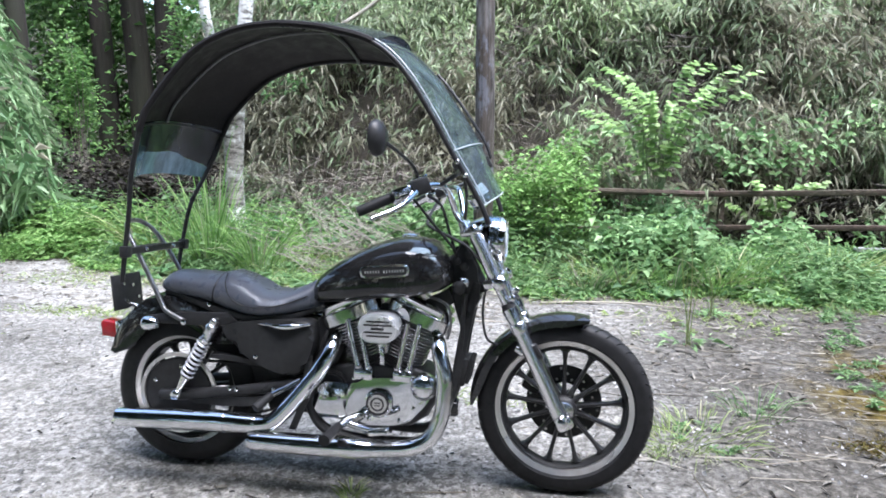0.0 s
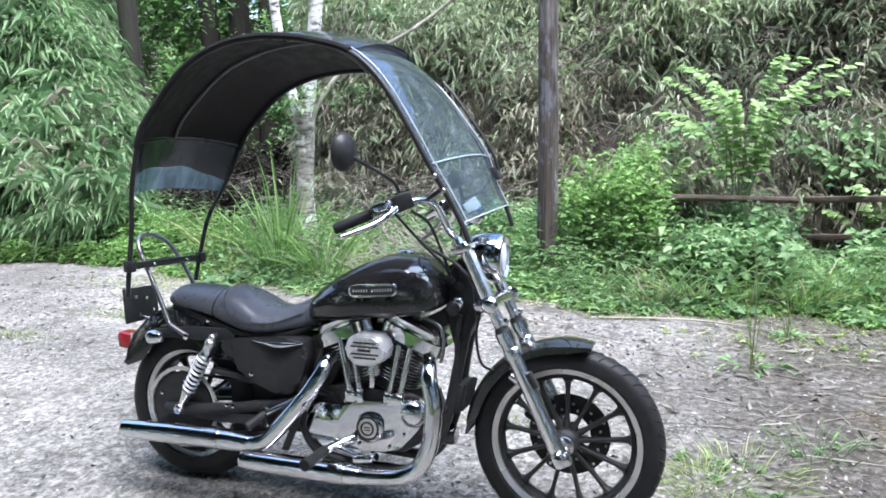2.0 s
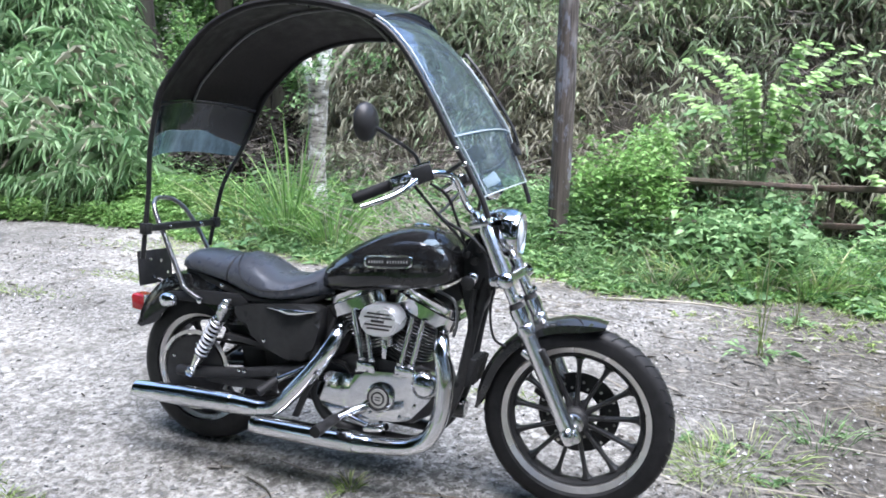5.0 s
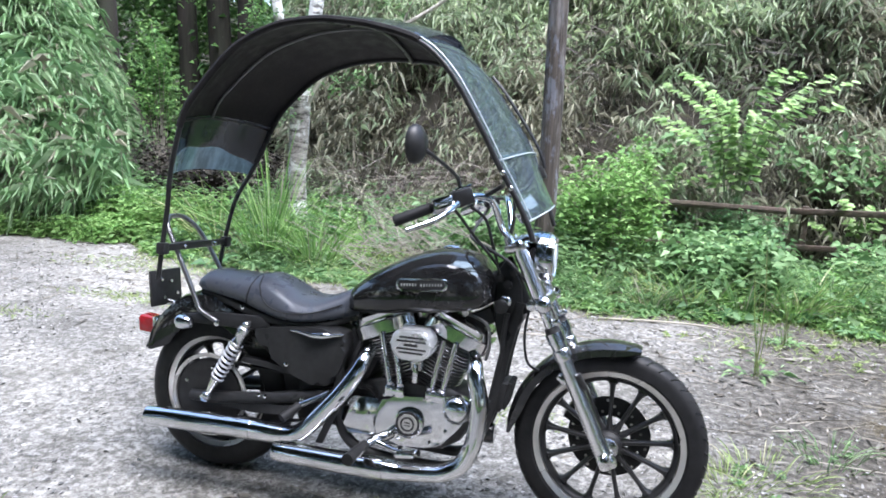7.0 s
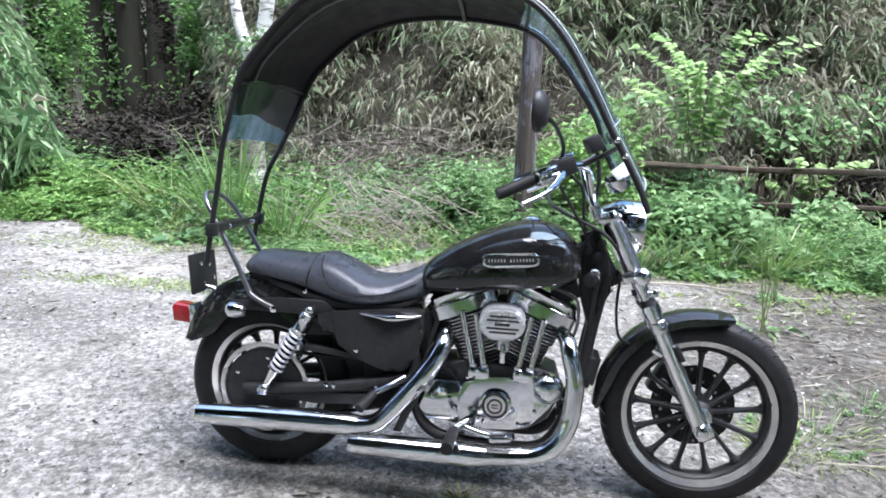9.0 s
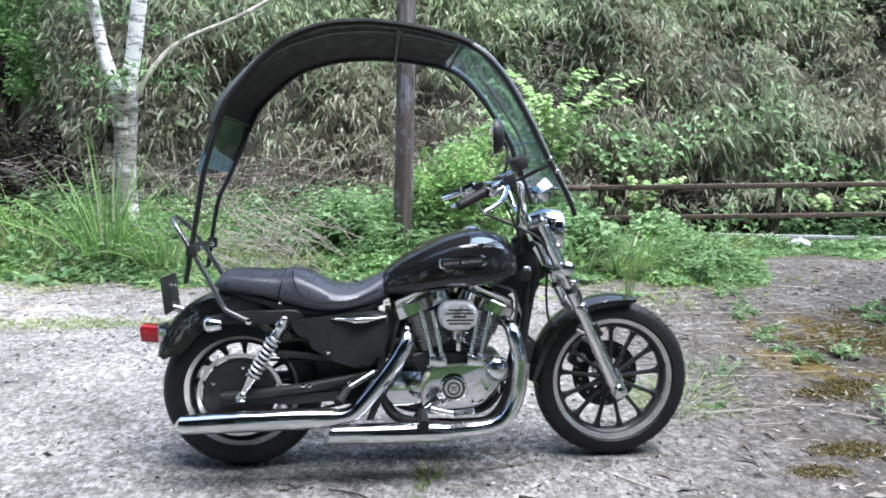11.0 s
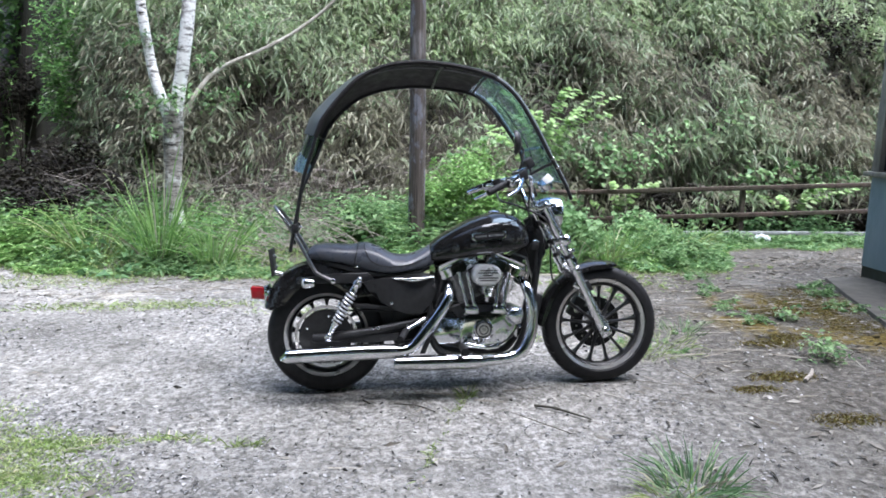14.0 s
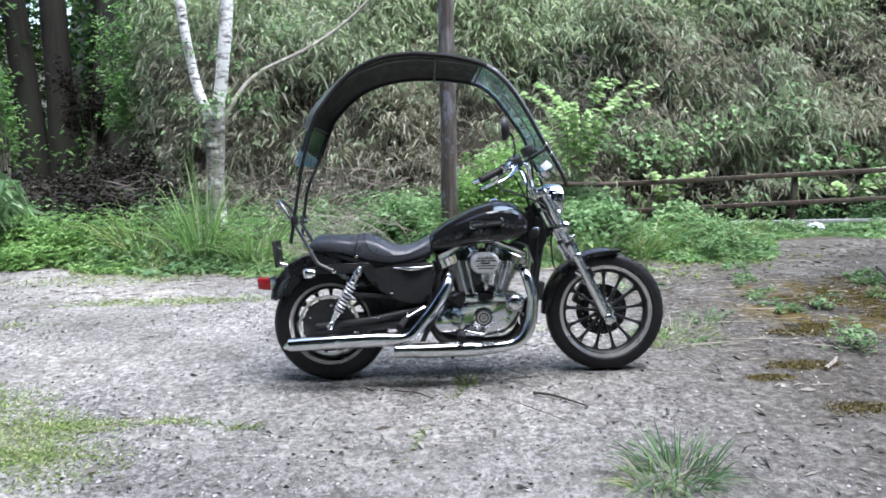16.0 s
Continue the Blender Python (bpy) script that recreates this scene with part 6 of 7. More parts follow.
seat = part("seat", body_of(seat_rows, 3.0, 0.30), VINYL, bike, "smooth black vinyl two-up seat")


def around(x, hw, z0, z1, r, parent, name, tilt=0.0):
    pts = [q + V((tilt * (q.z - z0), 0, 0)) for q in rounded(x, hw, z0, z1, 28, 3.0, 0.30)]
    part(name, tube(pts + [pts[0]], r, 5, 1), BLACK_SATIN, parent, "raised seam piping")


around(0.125, 0.126, 0.676, 0.806, 0.0035, seat, "piping", 0.22)
part("seat_seam", tube([(0.185, -0.088, 0.808), (0.19, -0.122, 0.772), (0.215, -0.137, 0.72), (0.27, -0.148, 0.69), (0.35, -0.150, 0.685), (0.44, -0.133, 0.70), (0.52, -0.096, 0.73)], 0.0025, 5), BLACK_MATT, seat)
part("seat_pan", body_of([(-0.1, 0.07, 0.70, 0.735), (0.03, 0.1, 0.675, 0.715), (0.16, 0.11, 0.635, 0.68), (0.3, 0.125, 0.62, 0.655), (0.45, 0.11, 0.63, 0.665), (0.54, 0.06, 0.66, 0.69)], 4, 0.0), BLACK_MATT, seat)

# side cover and frame
cover = part("side_cover", slab([(0.175, 0.605), (0.30, 0.63), (0.53, 0.642), (0.558, 0.60), (0.555, 0.54), (0.52, 0.45), (0.475, 0.42), (0.41, 0.432), (0.33, 0.462), (0.23, 0.53)], -0.142, -0.05, 0.022, 3), BLACK_SATIN, bike, "smooth black side cover")
part("cover_emblem", tube([(0.335, -0.143, 0.622), (0.39, -0.146, 0.618), (0.43, -0.149, 0.615), (0.47, -0.149, 0.617), (0.51, -0.147, 0.621), (0.55, -0.143, 0.628)], [0.003, 0.007, 0.013, 0.014, 0.007, 0.004], 14, 5), CHROME, cover, "chrome winged emblem")
part("cover_bolt", lathe([(0.008, 0), (0.009, 0.008), (0.004, 0.011)], (0.325, -0.138, 0.49), (0, -1, 0), 10), CHROME, cover)
part("left_cover", slab([(0.19, 0.60), (0.52, 0.635), (0.54, 0.54), (0.465, 0.435), (0.33, 0.474)], 0.06, 0.14, 0.016), BLACK_PAINT, bike)
# added block that blacks out the gap behind the rear wheel
part("rear_gap_filler", rbox((0.445, 0, 0.37), (0.22, 0.15, 0.24), 0.03), BLACK_MATT, bike)
part("battery_box", rbox((0.36, 0, 0.53), (0.32, 0.13, 0.2), 0.02), BLACK_MATT, bike)
for sg in (-1, 1):
    part("fender_strut", slab([(-0.17, 0.60), (-0.15, 0.63), (0.02, 0.65), (0.20, 0.655), (0.24, 0.62), (0.17, 0.60), (0.02, 0.60)], sg * 0.104, sg * 0.125, 0.006), BLACK_SATIN, bike)
    part("lower_frame_tube", tube([(0.5, sg * 0.1, 0.64), (0.53, sg * 0.11, 0.45), (0.54, sg * 0.11, 0.3), (0.62, sg * 0.1, 0.2), (0.85, sg * 0.09, 0.175), (1.0, sg * 0.08, 0.2), (1.09, sg * 0.06, 0.38), (1.135, sg * 0.04, 0.62), (1.172, sg * 0.028, 0.8)], 0.021, 12), BLACK_SATIN, bike)
    part("swingarm", tube([(-0.09, sg * 0.125, 0.312), (0.0, sg * 0.125, 0.316), (0.25, sg * 0.122, 0.345), (0.52, sg * 0.105, 0.395)], [0.02, 0.024, 0.022, 0.026], 12), BLACK_SATIN, bike)
part("frame_backbone", tube([(1.12, 0, 0.90), (0.9, 0, 0.80), (0.55, 0, 0.70), (0.3, 0, 0.62)], 0.022, 12), BLACK_SATIN, bike)
part("neck_gusset", slab([(1.07, 0.88), (1.12, 0.96), (1.175, 0.86), (1.19, 0.74), (1.12, 0.6), (1.085, 0.72)], -0.045, 0.045, 0.01), BLACK_SATIN, bike)

# black slabs added to close the bright gaps round wheel and engine
part("inner_guard_filler", slab([(0.10, 0.60), (0.30, 0.62), (0.52, 0.62), (0.54, 0.30), (0.30, 0.285), (0.165, 0.31), (0.17, 0.42)], -0.05, -0.03, 0.006), BLACK_MATT, bike, "black inner mudguard slab that fills the gap beside the wheel")
part("engine_mount_filler", slab([(0.68, 0.70), (0.98, 0.72), (1.07, 0.78), (1.09, 0.72), (1.0, 0.66), (0.9, 0.675), (0.83, 0.62), (0.75, 0.675)], -0.055, 0.055, 0.008), BLACK_SATIN, bike)
part("regulator", rbox((1.132, 0, 0.455), (0.03, 0.13, 0.11), 0.008, (0, 12, 0)), BLACK_MATT, bike, "black finned voltage regulator")
for i in range(5):
    part("regulator_fin", rbox((1.152, -0.055 + 0.0275 * i, 0.46), (0.02, 0.006, 0.10), 0.002, (0, 12, 0)), BLACK_SATIN, bike)
part("loom", tube([(1.135, -0.06, 0.76), (1.128, -0.065, 0.68), (1.125, -0.062, 0.58), (1.105, -0.06, 0.47)], 0.010, 8), BLACK_MATT, bike, "taped black wiring loom")
part("loom", tube([(1.0, -0.075, 0.745), (1.07, -0.085, 0.715), (1.082, -0.08, 0.64), (1.07, -0.075, 0.585)], 0.006, 7), STEEL, bike, "thin steel pipe")
# another black filler, between the rear cylinder and the side cover
part("side_gap_filler", slab([(0.55, 0.64), (0.66, 0.66), (0.68, 0.56), (0.62, 0.44), (0.54, 0.44)], -0.07, 0.07, 0.01), BLACK_MATT, bike)
part("oil_hose", tube([(0.60, -0.085, 0.60), (0.58, -0.10, 0.52), (0.60, -0.10, 0.45), (0.66, -0.10, 0.43)], 0.009, 8), BLACK_MATT, bike)

# rear pulley, belt
part("belt_pulley", lathe([(0.02, -0.012), (0.128, -0.010), (0.138, -0.014), (0.138, 0.014), (0.128, 0.012), (0.02, 0.012)], RW + V((0, -0.098, 0)), (0, -1, 0), 60), BLACK_SATIN, rwheel, "black toothed belt pulley")
part("pulley_ring", lathe([(0.150, 0.012), (0.164, 0.014), (0.166, 0.006), (0.150, 0.004)], RW + V((0, -0.104, 0)), (0, -1, 0), 60, True), RIM_ALLOY, rwheel, "bright alloy ring")
for i in range(5):
    t = 2 * math.pi * (i + 0.15) / 5
    part("pulley_bolt", lathe([(0.008, 0), (0.008, 0.006), (0.004, 0.008)], RW + V((0.11 * math.cos(t), -0.112, 0.11 * math.sin(t))), (0, -1, 0), 8), ALLOY, rwheel)
bm = bmesh.new()
ring = []
fc = V((0.63, -0.1, 0.385))
for i in range(20):
    t = radians(80 + 200 * i / 19)
    ring.append(RW + V((0.14 * math.cos(t), -0.1, 0.14 * math.sin(t))))
for i in range(8):
    t = radians(-80 + 160 * i / 7)
    ring.append(fc + V((0.05 * math.cos(t), 0, 0.05 * math.sin(t))))
rings = []
for q in ring:
    d = (q - (RW if q.x < 0.3 else fc))
    d.y = 0
    d.normalize()
    rings.append([q + d * a + V((0, b, 0)) for a, b in ((0.003, -0.013), (0.003, 0.013), (-0.003, 0.013), (-0.003, -0.013))])
rings.append(rings[0])
part("drive_belt", skin(bm, rings, True, False), RUBBER, bike)
part("belt_guard", slab([(0.13, 0.49), (0.25, 0.482), (0.47, 0.447), (0.47, 0.43), (0.25, 0.46), (0.12, 0.47)], -0.128, -0.085, 0.004), BLACK_MATT, bike)
part("lower_guard", slab([(0.05, 0.315), (0.18, 0.324), (0.36, 0.33), (0.36, 0.29), (0.18, 0.28), (0.05, 0.285)], -0.132, -0.120, 0.004), BLACK_MATT, bike)
part("rear_axle_nut", lathe([(0.006, 0), (0.02, 0), (0.02, 0.016), (0.008, 0.02)], RW + V((0.01, -0.145, 0.0)), (0, -1, 0), 6), CHROME, bike)


# shocks
COIL = plain("pale_plated_spring", (0.75, 0.76, 0.8), 0.3, 0.55, wear=0.05, scale=20)


def shock(sg):
    a, b = V((-0.005, sg * 0.150, 0.325)), V((0.158, sg * 0.150, 0.622))
    d = (b - a).normalized()
    body = part("rear_shock", tube([a + d * 0.01, a + d * 0.33], 0.011, 12), CHROME, bike, "chrome coil-over rear shock")
    part("lower_eye", lathe([(0.004, -0.02), (0.012, -0.018), (0.018, -0.012), (0.02, 0.012), (0.008, 0.016)], a, (0, 1, 0), 18), ALLOY, body)
    part("lower_cup", tube([a + d * 0.02, a + d * 0.05, a + d * 0.085], [0.013, 0.017, 0.024], 18), ALLOY, body)
    part("upper_cup", tube([a + d * 0.245, a + d * 0.258, a + d * 0.262, a + d * 0.30, a + d * 0.304, a + d * 0.325, a + d * 0.33], [0.026, 0.026, 0.020, 0.020, 0.024, 0.022, 0.014], 18, 2), ALLOY, body)
    part("upper_eye", lathe([(0.004, -0.02), (0.01, -0.018), (0.015, -0.012), (0.016, 0.012), (0.008, 0.016)], b, (0, 1, 0), 18), ALLOY, body)
    u = d.cross(V((0, 1, 0)))
    turns, n = 8.5, 190
    line = []
    for i in range(n + 1):
        t = 2 * math.pi * turns * i / n
        line.append(a + d * (0.08 + 0.172 * i / n) + 0.0235 * (math.cos(t) * u + math.sin(t) * V((0, 1, 0))))
    part("coil_spring", tube(line, 0.0052, 8, 1), COIL, body, "pale plated coil spring")
    part("damper", tube([a + d * 0.08, a + d * 0.25], 0.016, 14), BLACK_MATT, body)


shock(-1)
shock(1)

# engine
CR = V((0.822, 0, 0.345))
part("crankcase", slab([(0.56, 0.40), (0.60, 0.455), (0.72, 0.475), (0.93, 0.475), (1.02, 0.45), (1.045, 0.38), (1.0, 0.28), (0.93, 0.235), (0.70, 0.225), (0.60, 0.25), (0.555, 0.31)], -0.085, 0.10, 0.02), ENGINE, bike, "grey cast crankcase")
gear = part("gearcase_cover", slab([(0.70, 0.40), (0.76, 0.425), (0.90, 0.438), (0.99, 0.452), (1.03, 0.42), (1.015, 0.36), (0.965, 0.30), (0.92, 0.262), (0.80, 0.25), (0.71, 0.252), (0.69, 0.30)], -0.140, -0.075, 0.007, 3), CHROME, bike, "polished chrome gearcase cover")
sprk = part("sprocket_cover", slab([(0.555, 0.385), (0.60, 0.405), (0.69, 0.405), (0.705, 0.36), (0.70, 0.28), (0.66, 0.265), (0.58, 0.262), (0.548, 0.31)], -0.132, -0.07, 0.007), CHROME, bike, "polished chrome sprocket cover")
for x in (0.60, 0.66):
    part("cover_bolt", lathe([(0.008, 0), (0.008, 0.008), (0.004, 0.01)], (x, -0.130, 0.345), (0, -1, 0), 10), CHROME, sprk)
for ob in (gear, sprk):
    ob.matrix_local = Matrix.Translation((0, -0.135, 0.25)) @ Matrix.Rotation(radians(-3.5), 4, "X") @ Matrix.Translation((0, 0.135, -0.25))
tim = part("timer_cover", lathe([(0.056, 0), (0.054, 0.010), (0.048, 0.013)], (0.819, -0.138, 0.338), (0, -1, 0), 36), CHROME, bike, "round timing cover with black and chrome rings")
part("timer_ring", lathe([(0.038, 0.0), (0.045, 0.0), (0.045, 0.003), (0.038, 0.003)], (0.819, -0.1505, 0.338), (0, -1, 0), 36, True), BLACK_SATIN, tim)
part("timer_boss", lathe([(0.037, 0), (0.035, 0.005), (0.012, 0.006)], (0.819, -0.150, 0.338), (0, -1, 0), 28), RIM_ALLOY, tim)
part("timer_centre", lathe([(0.020, 0), (0.027, 0), (0.027, 0.002), (0.020, 0.002)], (0.819, -0.1555, 0.338), (0, -1, 0), 28, True), BLACK_SATIN, tim)
for z in (0.333, 0.343):
    part("timer_bar", rbox((0.819, -0.157, z), (0.022, 0.002, 0.004), 0.0005), BLACK_SATIN, tim)
part("horn_cover", lathe([(0.05, 0), (0.052, 0.03), (0.045, 0.05), (0.028, 0.062), (0.006, 0.065)], (0.992, -0.115, 0.412), (0.15, -1, 0), 36), CHROME, bike, "domed chrome cover")
for x, z in ((0.72, 0.425), (0.78, 0.275), (0.90, 0.275), (0.955, 0.325), (0.87, 0.43), (0.715, 0.275)):
    part("case_screw", lathe([(0.007, 0), (0.007, 0.006), (0.003, 0.008)], (x, -0.138, z), (0, -1, 0), 8), CHROME, gear)
part("oil_filter", lathe([(0.036, 0), (0.038, 0.01), (0.038, 0.07), (0.03, 0.08)], (1.03, 0.0, 0.30), (1, 0, 0), 28), BLACK_PAINT, bike)


def cylinder(sg, nm):
    """One barrel with its fins, head and rocker cover; sg sets the way that it leans."""
    a = radians(22.5) * sg
    d = V((math.sin(a), 0, math.cos(a)))
    s = V((math.cos(a), 0, -math.sin(a)))
    base = part(nm, tube([CR + d * 0.11, CR + d * 0.35], 0.056, 24), FIN, bike, "black finned cylinder")
    for i in range(17):
        h = 0.135 + 0.0125 * i
        w = 0.088 if i < 9 else 0.097
        rim = []
        for j in range(24):
            t = 2 * math.pi * j / 24
            c_, s_ = math.cos(t), math.sin(t)
            rim.append((w * math.copysign(abs(c_) ** 0.5, c_), 0.095 * math.copysign(abs(s_) ** 0.65, s_)))
        rings = [[CR + d * (h + e) + s * u * k + V((0, v * k, 0)) for u, v in rim] for e, k in ((-0.0028, 0.99), (0.0, 1.0), (0.0028, 0.99))]
        part("fin", skin(bmesh.new(), rings), FIN if i < 9 else BLACK_SATIN, base)
        if i >= 3:
            edge = [CR + d * h + s * u * 1.002 + V((0, v * 1.002, 0)) for u, v in rim]
            part("fin_edge", tube(edge + [edge[0]], 0.0021, 4, 1), ALLOY, base)
    c0 = CR + d * 0.352
    head = []
    for e, w, t in ((-0.032, 0.122, 0.100), (-0.028, 0.129, 0.106), (0.018, 0.129, 0.106), (0.022, 0.122, 0.1), (0.045, 0.112, 0.097), (0.049, 0.115, 0.099), (0.060, 0.10, 0.086), (0.064, 0.055, 0.06), (0.065, 0.02, 0.03)):
        ring = []
        for j in range(28):
            q = 2 * math.pi * j / 28
            c_, s_ = math.cos(q), math.sin(q)
            ring.append(c0 + d * e + s * w * math.copysign(abs(c_) ** 0.45, c_) + V((0, t * math.copysign(abs(s_) ** 0.45, s_), 0)))
        head.append(ring)
    rb = part("rocker_box", skin(bmesh.new(), head), ROCKER, bike, "polished alloy rocker cover")
    for u in (-0.065, -0.02, 0.03, 0.07):
        part("rocker_bolt", lathe([(0.009, -0.02), (0.009, 0.006), (0.004, 0.009)], c0 + d * 0.04 + s * u + V((0, -0.083, 0)), (d.x, -0.6, d.z), 10), CHROME, rb)
    part("intake_manifold", tube([CR + d * 0.31 + s * (-sg * 0.07), V((0.83, 0.0, 0.62))], 0.02, 14), FIN, bike)


cylinder(-1, "rear_cylinder")
cylinder(1, "front_cylinder")
for a, b in (((0.688, 0.650), (0.735, 0.455)), ((0.735, 0.645), (0.775, 0.455)), ((0.925, 0.645), (0.888, 0.455)), ((0.968, 0.640), (0.93, 0.455))):
    rod = part("pushrod_tube", tube([(a[0], -0.112, a[1]), (b[0], -0.122, b[1])], 0.0105, 14), CHROME, bike)
    part("tube_collar", tube([(b[0], -0.122, b[1] + 0.02), (b[0] + 0.001, -0.122, b[1] - 0.02)], 0.016, 14), CHROME, rod)
for x in (0.757, 0.91):
    part("tappet_block", rbox((x, -0.118, 0.445), (0.075, 0.05, 0.045), 0.01), CHROME, bike)
part("oil_line", tube([(0.6, -0.1, 0.44), (0.57, -0.12, 0.48), (0.6, -0.11, 0.53), (0.64, -0.1, 0.5)], 0.007, 8), BLACK_MATT, bike)
part("oil_line", tube([(0.62, -0.1, 0.43), (0.585, -0.13, 0.455), (0.56, -0.12, 0.47)], 0.007, 8), BLACK_MATT, bike)
part("carburettor", rbox((0.83, -0.06, 0.615), (0.08, 0.1, 0.08), 0.016), FIN, bike)
part("float_bowl", lathe([(0.024, 0), (0.024, 0.04), (0.012, 0.05)], (0.835, -0.13, 0.575), (0, 0, -1), 16), ALLOY, bike)
part("vapour_bracket", rbox((0.836, -0.15, 0.525), (0.018, 0.012, 0.07), 0.003), CHROME, bike)
air = part("air_cleaner", oval(0.829, 0.637, 0.076, 0.055, -0.205, -0.115, 36, 2.7, 0.014), COVER_ALLOY, bike, "satin alloy oval air cleaner cover")
part("cover_rim", oval(0.829, 0.637, 0.068, 0.047, -0.212, -0.203, 36, 2.7, 0.004), COVER_ALLOY, air)
for i, z in enumerate((0.664, 0.6505, 0.6235, 0.610)):
    w = 0.108 if i in (1, 2) else 0.088
    part("cover_slot", rbox((0.833, -0.2125, z), (w, 0.004, 0.0065), 0.0015), BLACK_MATT, air)
part("cover_bar", rbox((0.831, -0.2125, 0.637), (0.05, 0.004, 0.009), 0.0015), BLACK_MATT, air)

# exhausts
part("front_exhaust_pipe", tube([(1.02, -0.07, 0.605), (1.045, -0.13, 0.585), (1.058, -0.165, 0.545), (1.078, -0.178, 0.47), (1.08, -0.182, 0.40), (1.068, -0.186, 0.31), (1.03, -0.19, 0.235), (0.965, -0.195, 0.197), (0.88, -0.2, 0.186), (0.80, -0.202, 0.182)], [0.024, 0.027, 0.03, 0.031, 0.031, 0.031, 0.031, 0.031, 0.032, 0.034], 20), CHROME, bike, "chrome front exhaust pipe")
part("lower_muffler", tube([(0.82, -0.202, 0.182), (0.78, -0.203, 0.181), (0.7, -0.205, 0.181), (0.5, -0.208, 0.181), (0.345, -0.21, 0.183), (0.335, -0.21, 0.183)], [0.033, 0.038, 0.0405, 0.0405, 0.037, 0.03], 24), CHROME, bike, "chrome lower muffler")
part("rear_exhaust_pipe", tube([(0.635, -0.06, 0.575), (0.632, -0.115, 0.555), (0.622, -0.15, 0.51), (0.585, -0.17, 0.448), (0.525, -0.185, 0.37), (0.455, -0.197, 0.29), (0.415, -0.202, 0.258), (0.37, -0.205, 0.248), (0.32, -0.206, 0.247)], [0.024, 0.028, 0.031, 0.032, 0.032, 0.032, 0.032, 0.032, 0.034], 20), CHROME, bike, "chrome rear exhaust pipe")
part("upper_muffler", tube([(0.36, -0.206, 0.247), (0.30, -0.207, 0.247), (0.2, -0.208, 0.247), (0.0, -0.21, 0.242), (-0.2, -0.212, 0.236), (-0.218, -0.212, 0.235)], [0.034, 0.039, 0.041, 0.041, 0.036, 0.033], 24), CHROME, bike, "chrome upper muffler with a tapered end")
for p, r in (((0.205, -0.2085, 0.247), 0.0425), ((0.73, -0.204, 0.181), 0.042)):
    part("muffler_clamp", tube([V(p) - V((0.03, 0, 0)), V(p) + V((0.03, 0, 0))], r, 24), CHROME, bike)
part("muffler_bracket", slab([(0.47, 0.22), (0.5, 0.22), (0.56, 0.36), (0.53, 0.36)], -0.17, -0.16, 0.003), BLACK_SATIN, bike)

# pegs, pedal
part("rider_peg", tube([(0.69, -0.23, 0.268), (0.684, -0.37, 0.262)], [0.018, 0.021], 16), RUBBER, bike, "black ribbed rubber foot peg")
part("peg_bracket", tube([(0.76, -0.12, 0.285), (0.72, -0.18, 0.278), (0.69, -0.235, 0.268)], [0.018, 0.018, 0.014], 12), CHROME, bike)
part("brake_pedal", tube([(0.70, -0.19, 0.275), (0.76, -0.2, 0.262), (0.83, -0.215, 0.255), (0.89, -0.23, 0.27)], [0.016, 0.011, 0.011, 0.013], 12), CHROME, bike)
part("pedal_pad", rbox((0.845, -0.235, 0.262), (0.07, 0.05, 0.02), 0.006, (0, -8, 0)), CHROME, bike)
part("passenger_peg", tube([(0.40, -0.17, 0.35), (0.365, -0.235, 0.315)], [0.016, 0.018], 14), RUBBER, bike, "folded black passenger peg")
part("peg_mount", tube([(0.50, -0.12, 0.40), (0.45, -0.15, 0.375), (0.40, -0.17, 0.35)], [0.014, 0.012, 0.012], 10), CHROME, bike)
part("side_stand", tube([(0.72, 0.13, 0.20), (0.68, 0.20, 0.09), (0.66, 0.275, 0.038)], [0.012, 0.011, 0.010], 10), BLACK_SATIN, bike)

# lamps
part("tail_lamp", slab([(-0.345, 0.575), (-0.412, 0.582), (-0.42, 0.57), (-0.414, 0.515), (-0.34, 0.508)], -0.042, 0.042, 0.012), RED, bike, "red tail lamp")
part("tail_lamp_base", slab([(-0.32, 0.59), (-0.352, 0.58), (-0.346, 0.503), (-0.30, 0.51)], -0.042, 0.042, 0.008), CHROME, bike)
part("plate_holder", rbox((-0.30, -0.025, 0.71), (0.012, 0.19, 0.145), 0.004, (0, -6, 0)), BLACK_MATT, bike, "black back of the number plate holder")
for y, z in ((-0.07, 0.745), (-0.05, 0.67), (-0.01, 0.735), (0.03, 0.68)):
    part("plate_bolt", lathe([(0.007, 0), (0.007, 0.01)], (-0.292, y, z), (1, 0, 0), 8), ALLOY, bike)
part("plate_arm", tube([(-0.29, -0.02, 0.65), (-0.25, -0.02, 0.64), (-0.22, -0.02, 0.62)], 0.014, 10), ALLOY, bike)
for sg in (-1, 1):
    sig = part("turn_signal", lathe([(0.004, -0.045), (0.02, -0.035), (0.028, -0.01), (0.03, 0.012), (0.027, 0.018)], (-0.112, sg * 0.165, 0.607), (-1, 0, 0), 24), CHROME, bike, "small chrome bullet indicator")
    part("signal_lens", lathe([(0.026, 0.018), (0.02, 0.026), (0.005, 0.03)], (-0.112, sg * 0.165, 0.607), (-1, 0, 0), 24), WHITE_LENS, sig)
    part("signal_stem", tube([(-0.10, sg * 0.11, 0.605), (-0.108, sg * 0.15, 0.605)], 0.008, 8), BLACK_SATIN, sig)
hl = part("headlamp", lathe([(0.012, -0.11), (0.045, -0.095), (0.066, -0.06), (0.074, -0.02), (0.076, 0.0)], (1.262, 0, 0.962), (1, 0, -0.03), 36, caps=False), BLACK_PAINT, bike, "round headlamp in a black shell with a chrome rim")
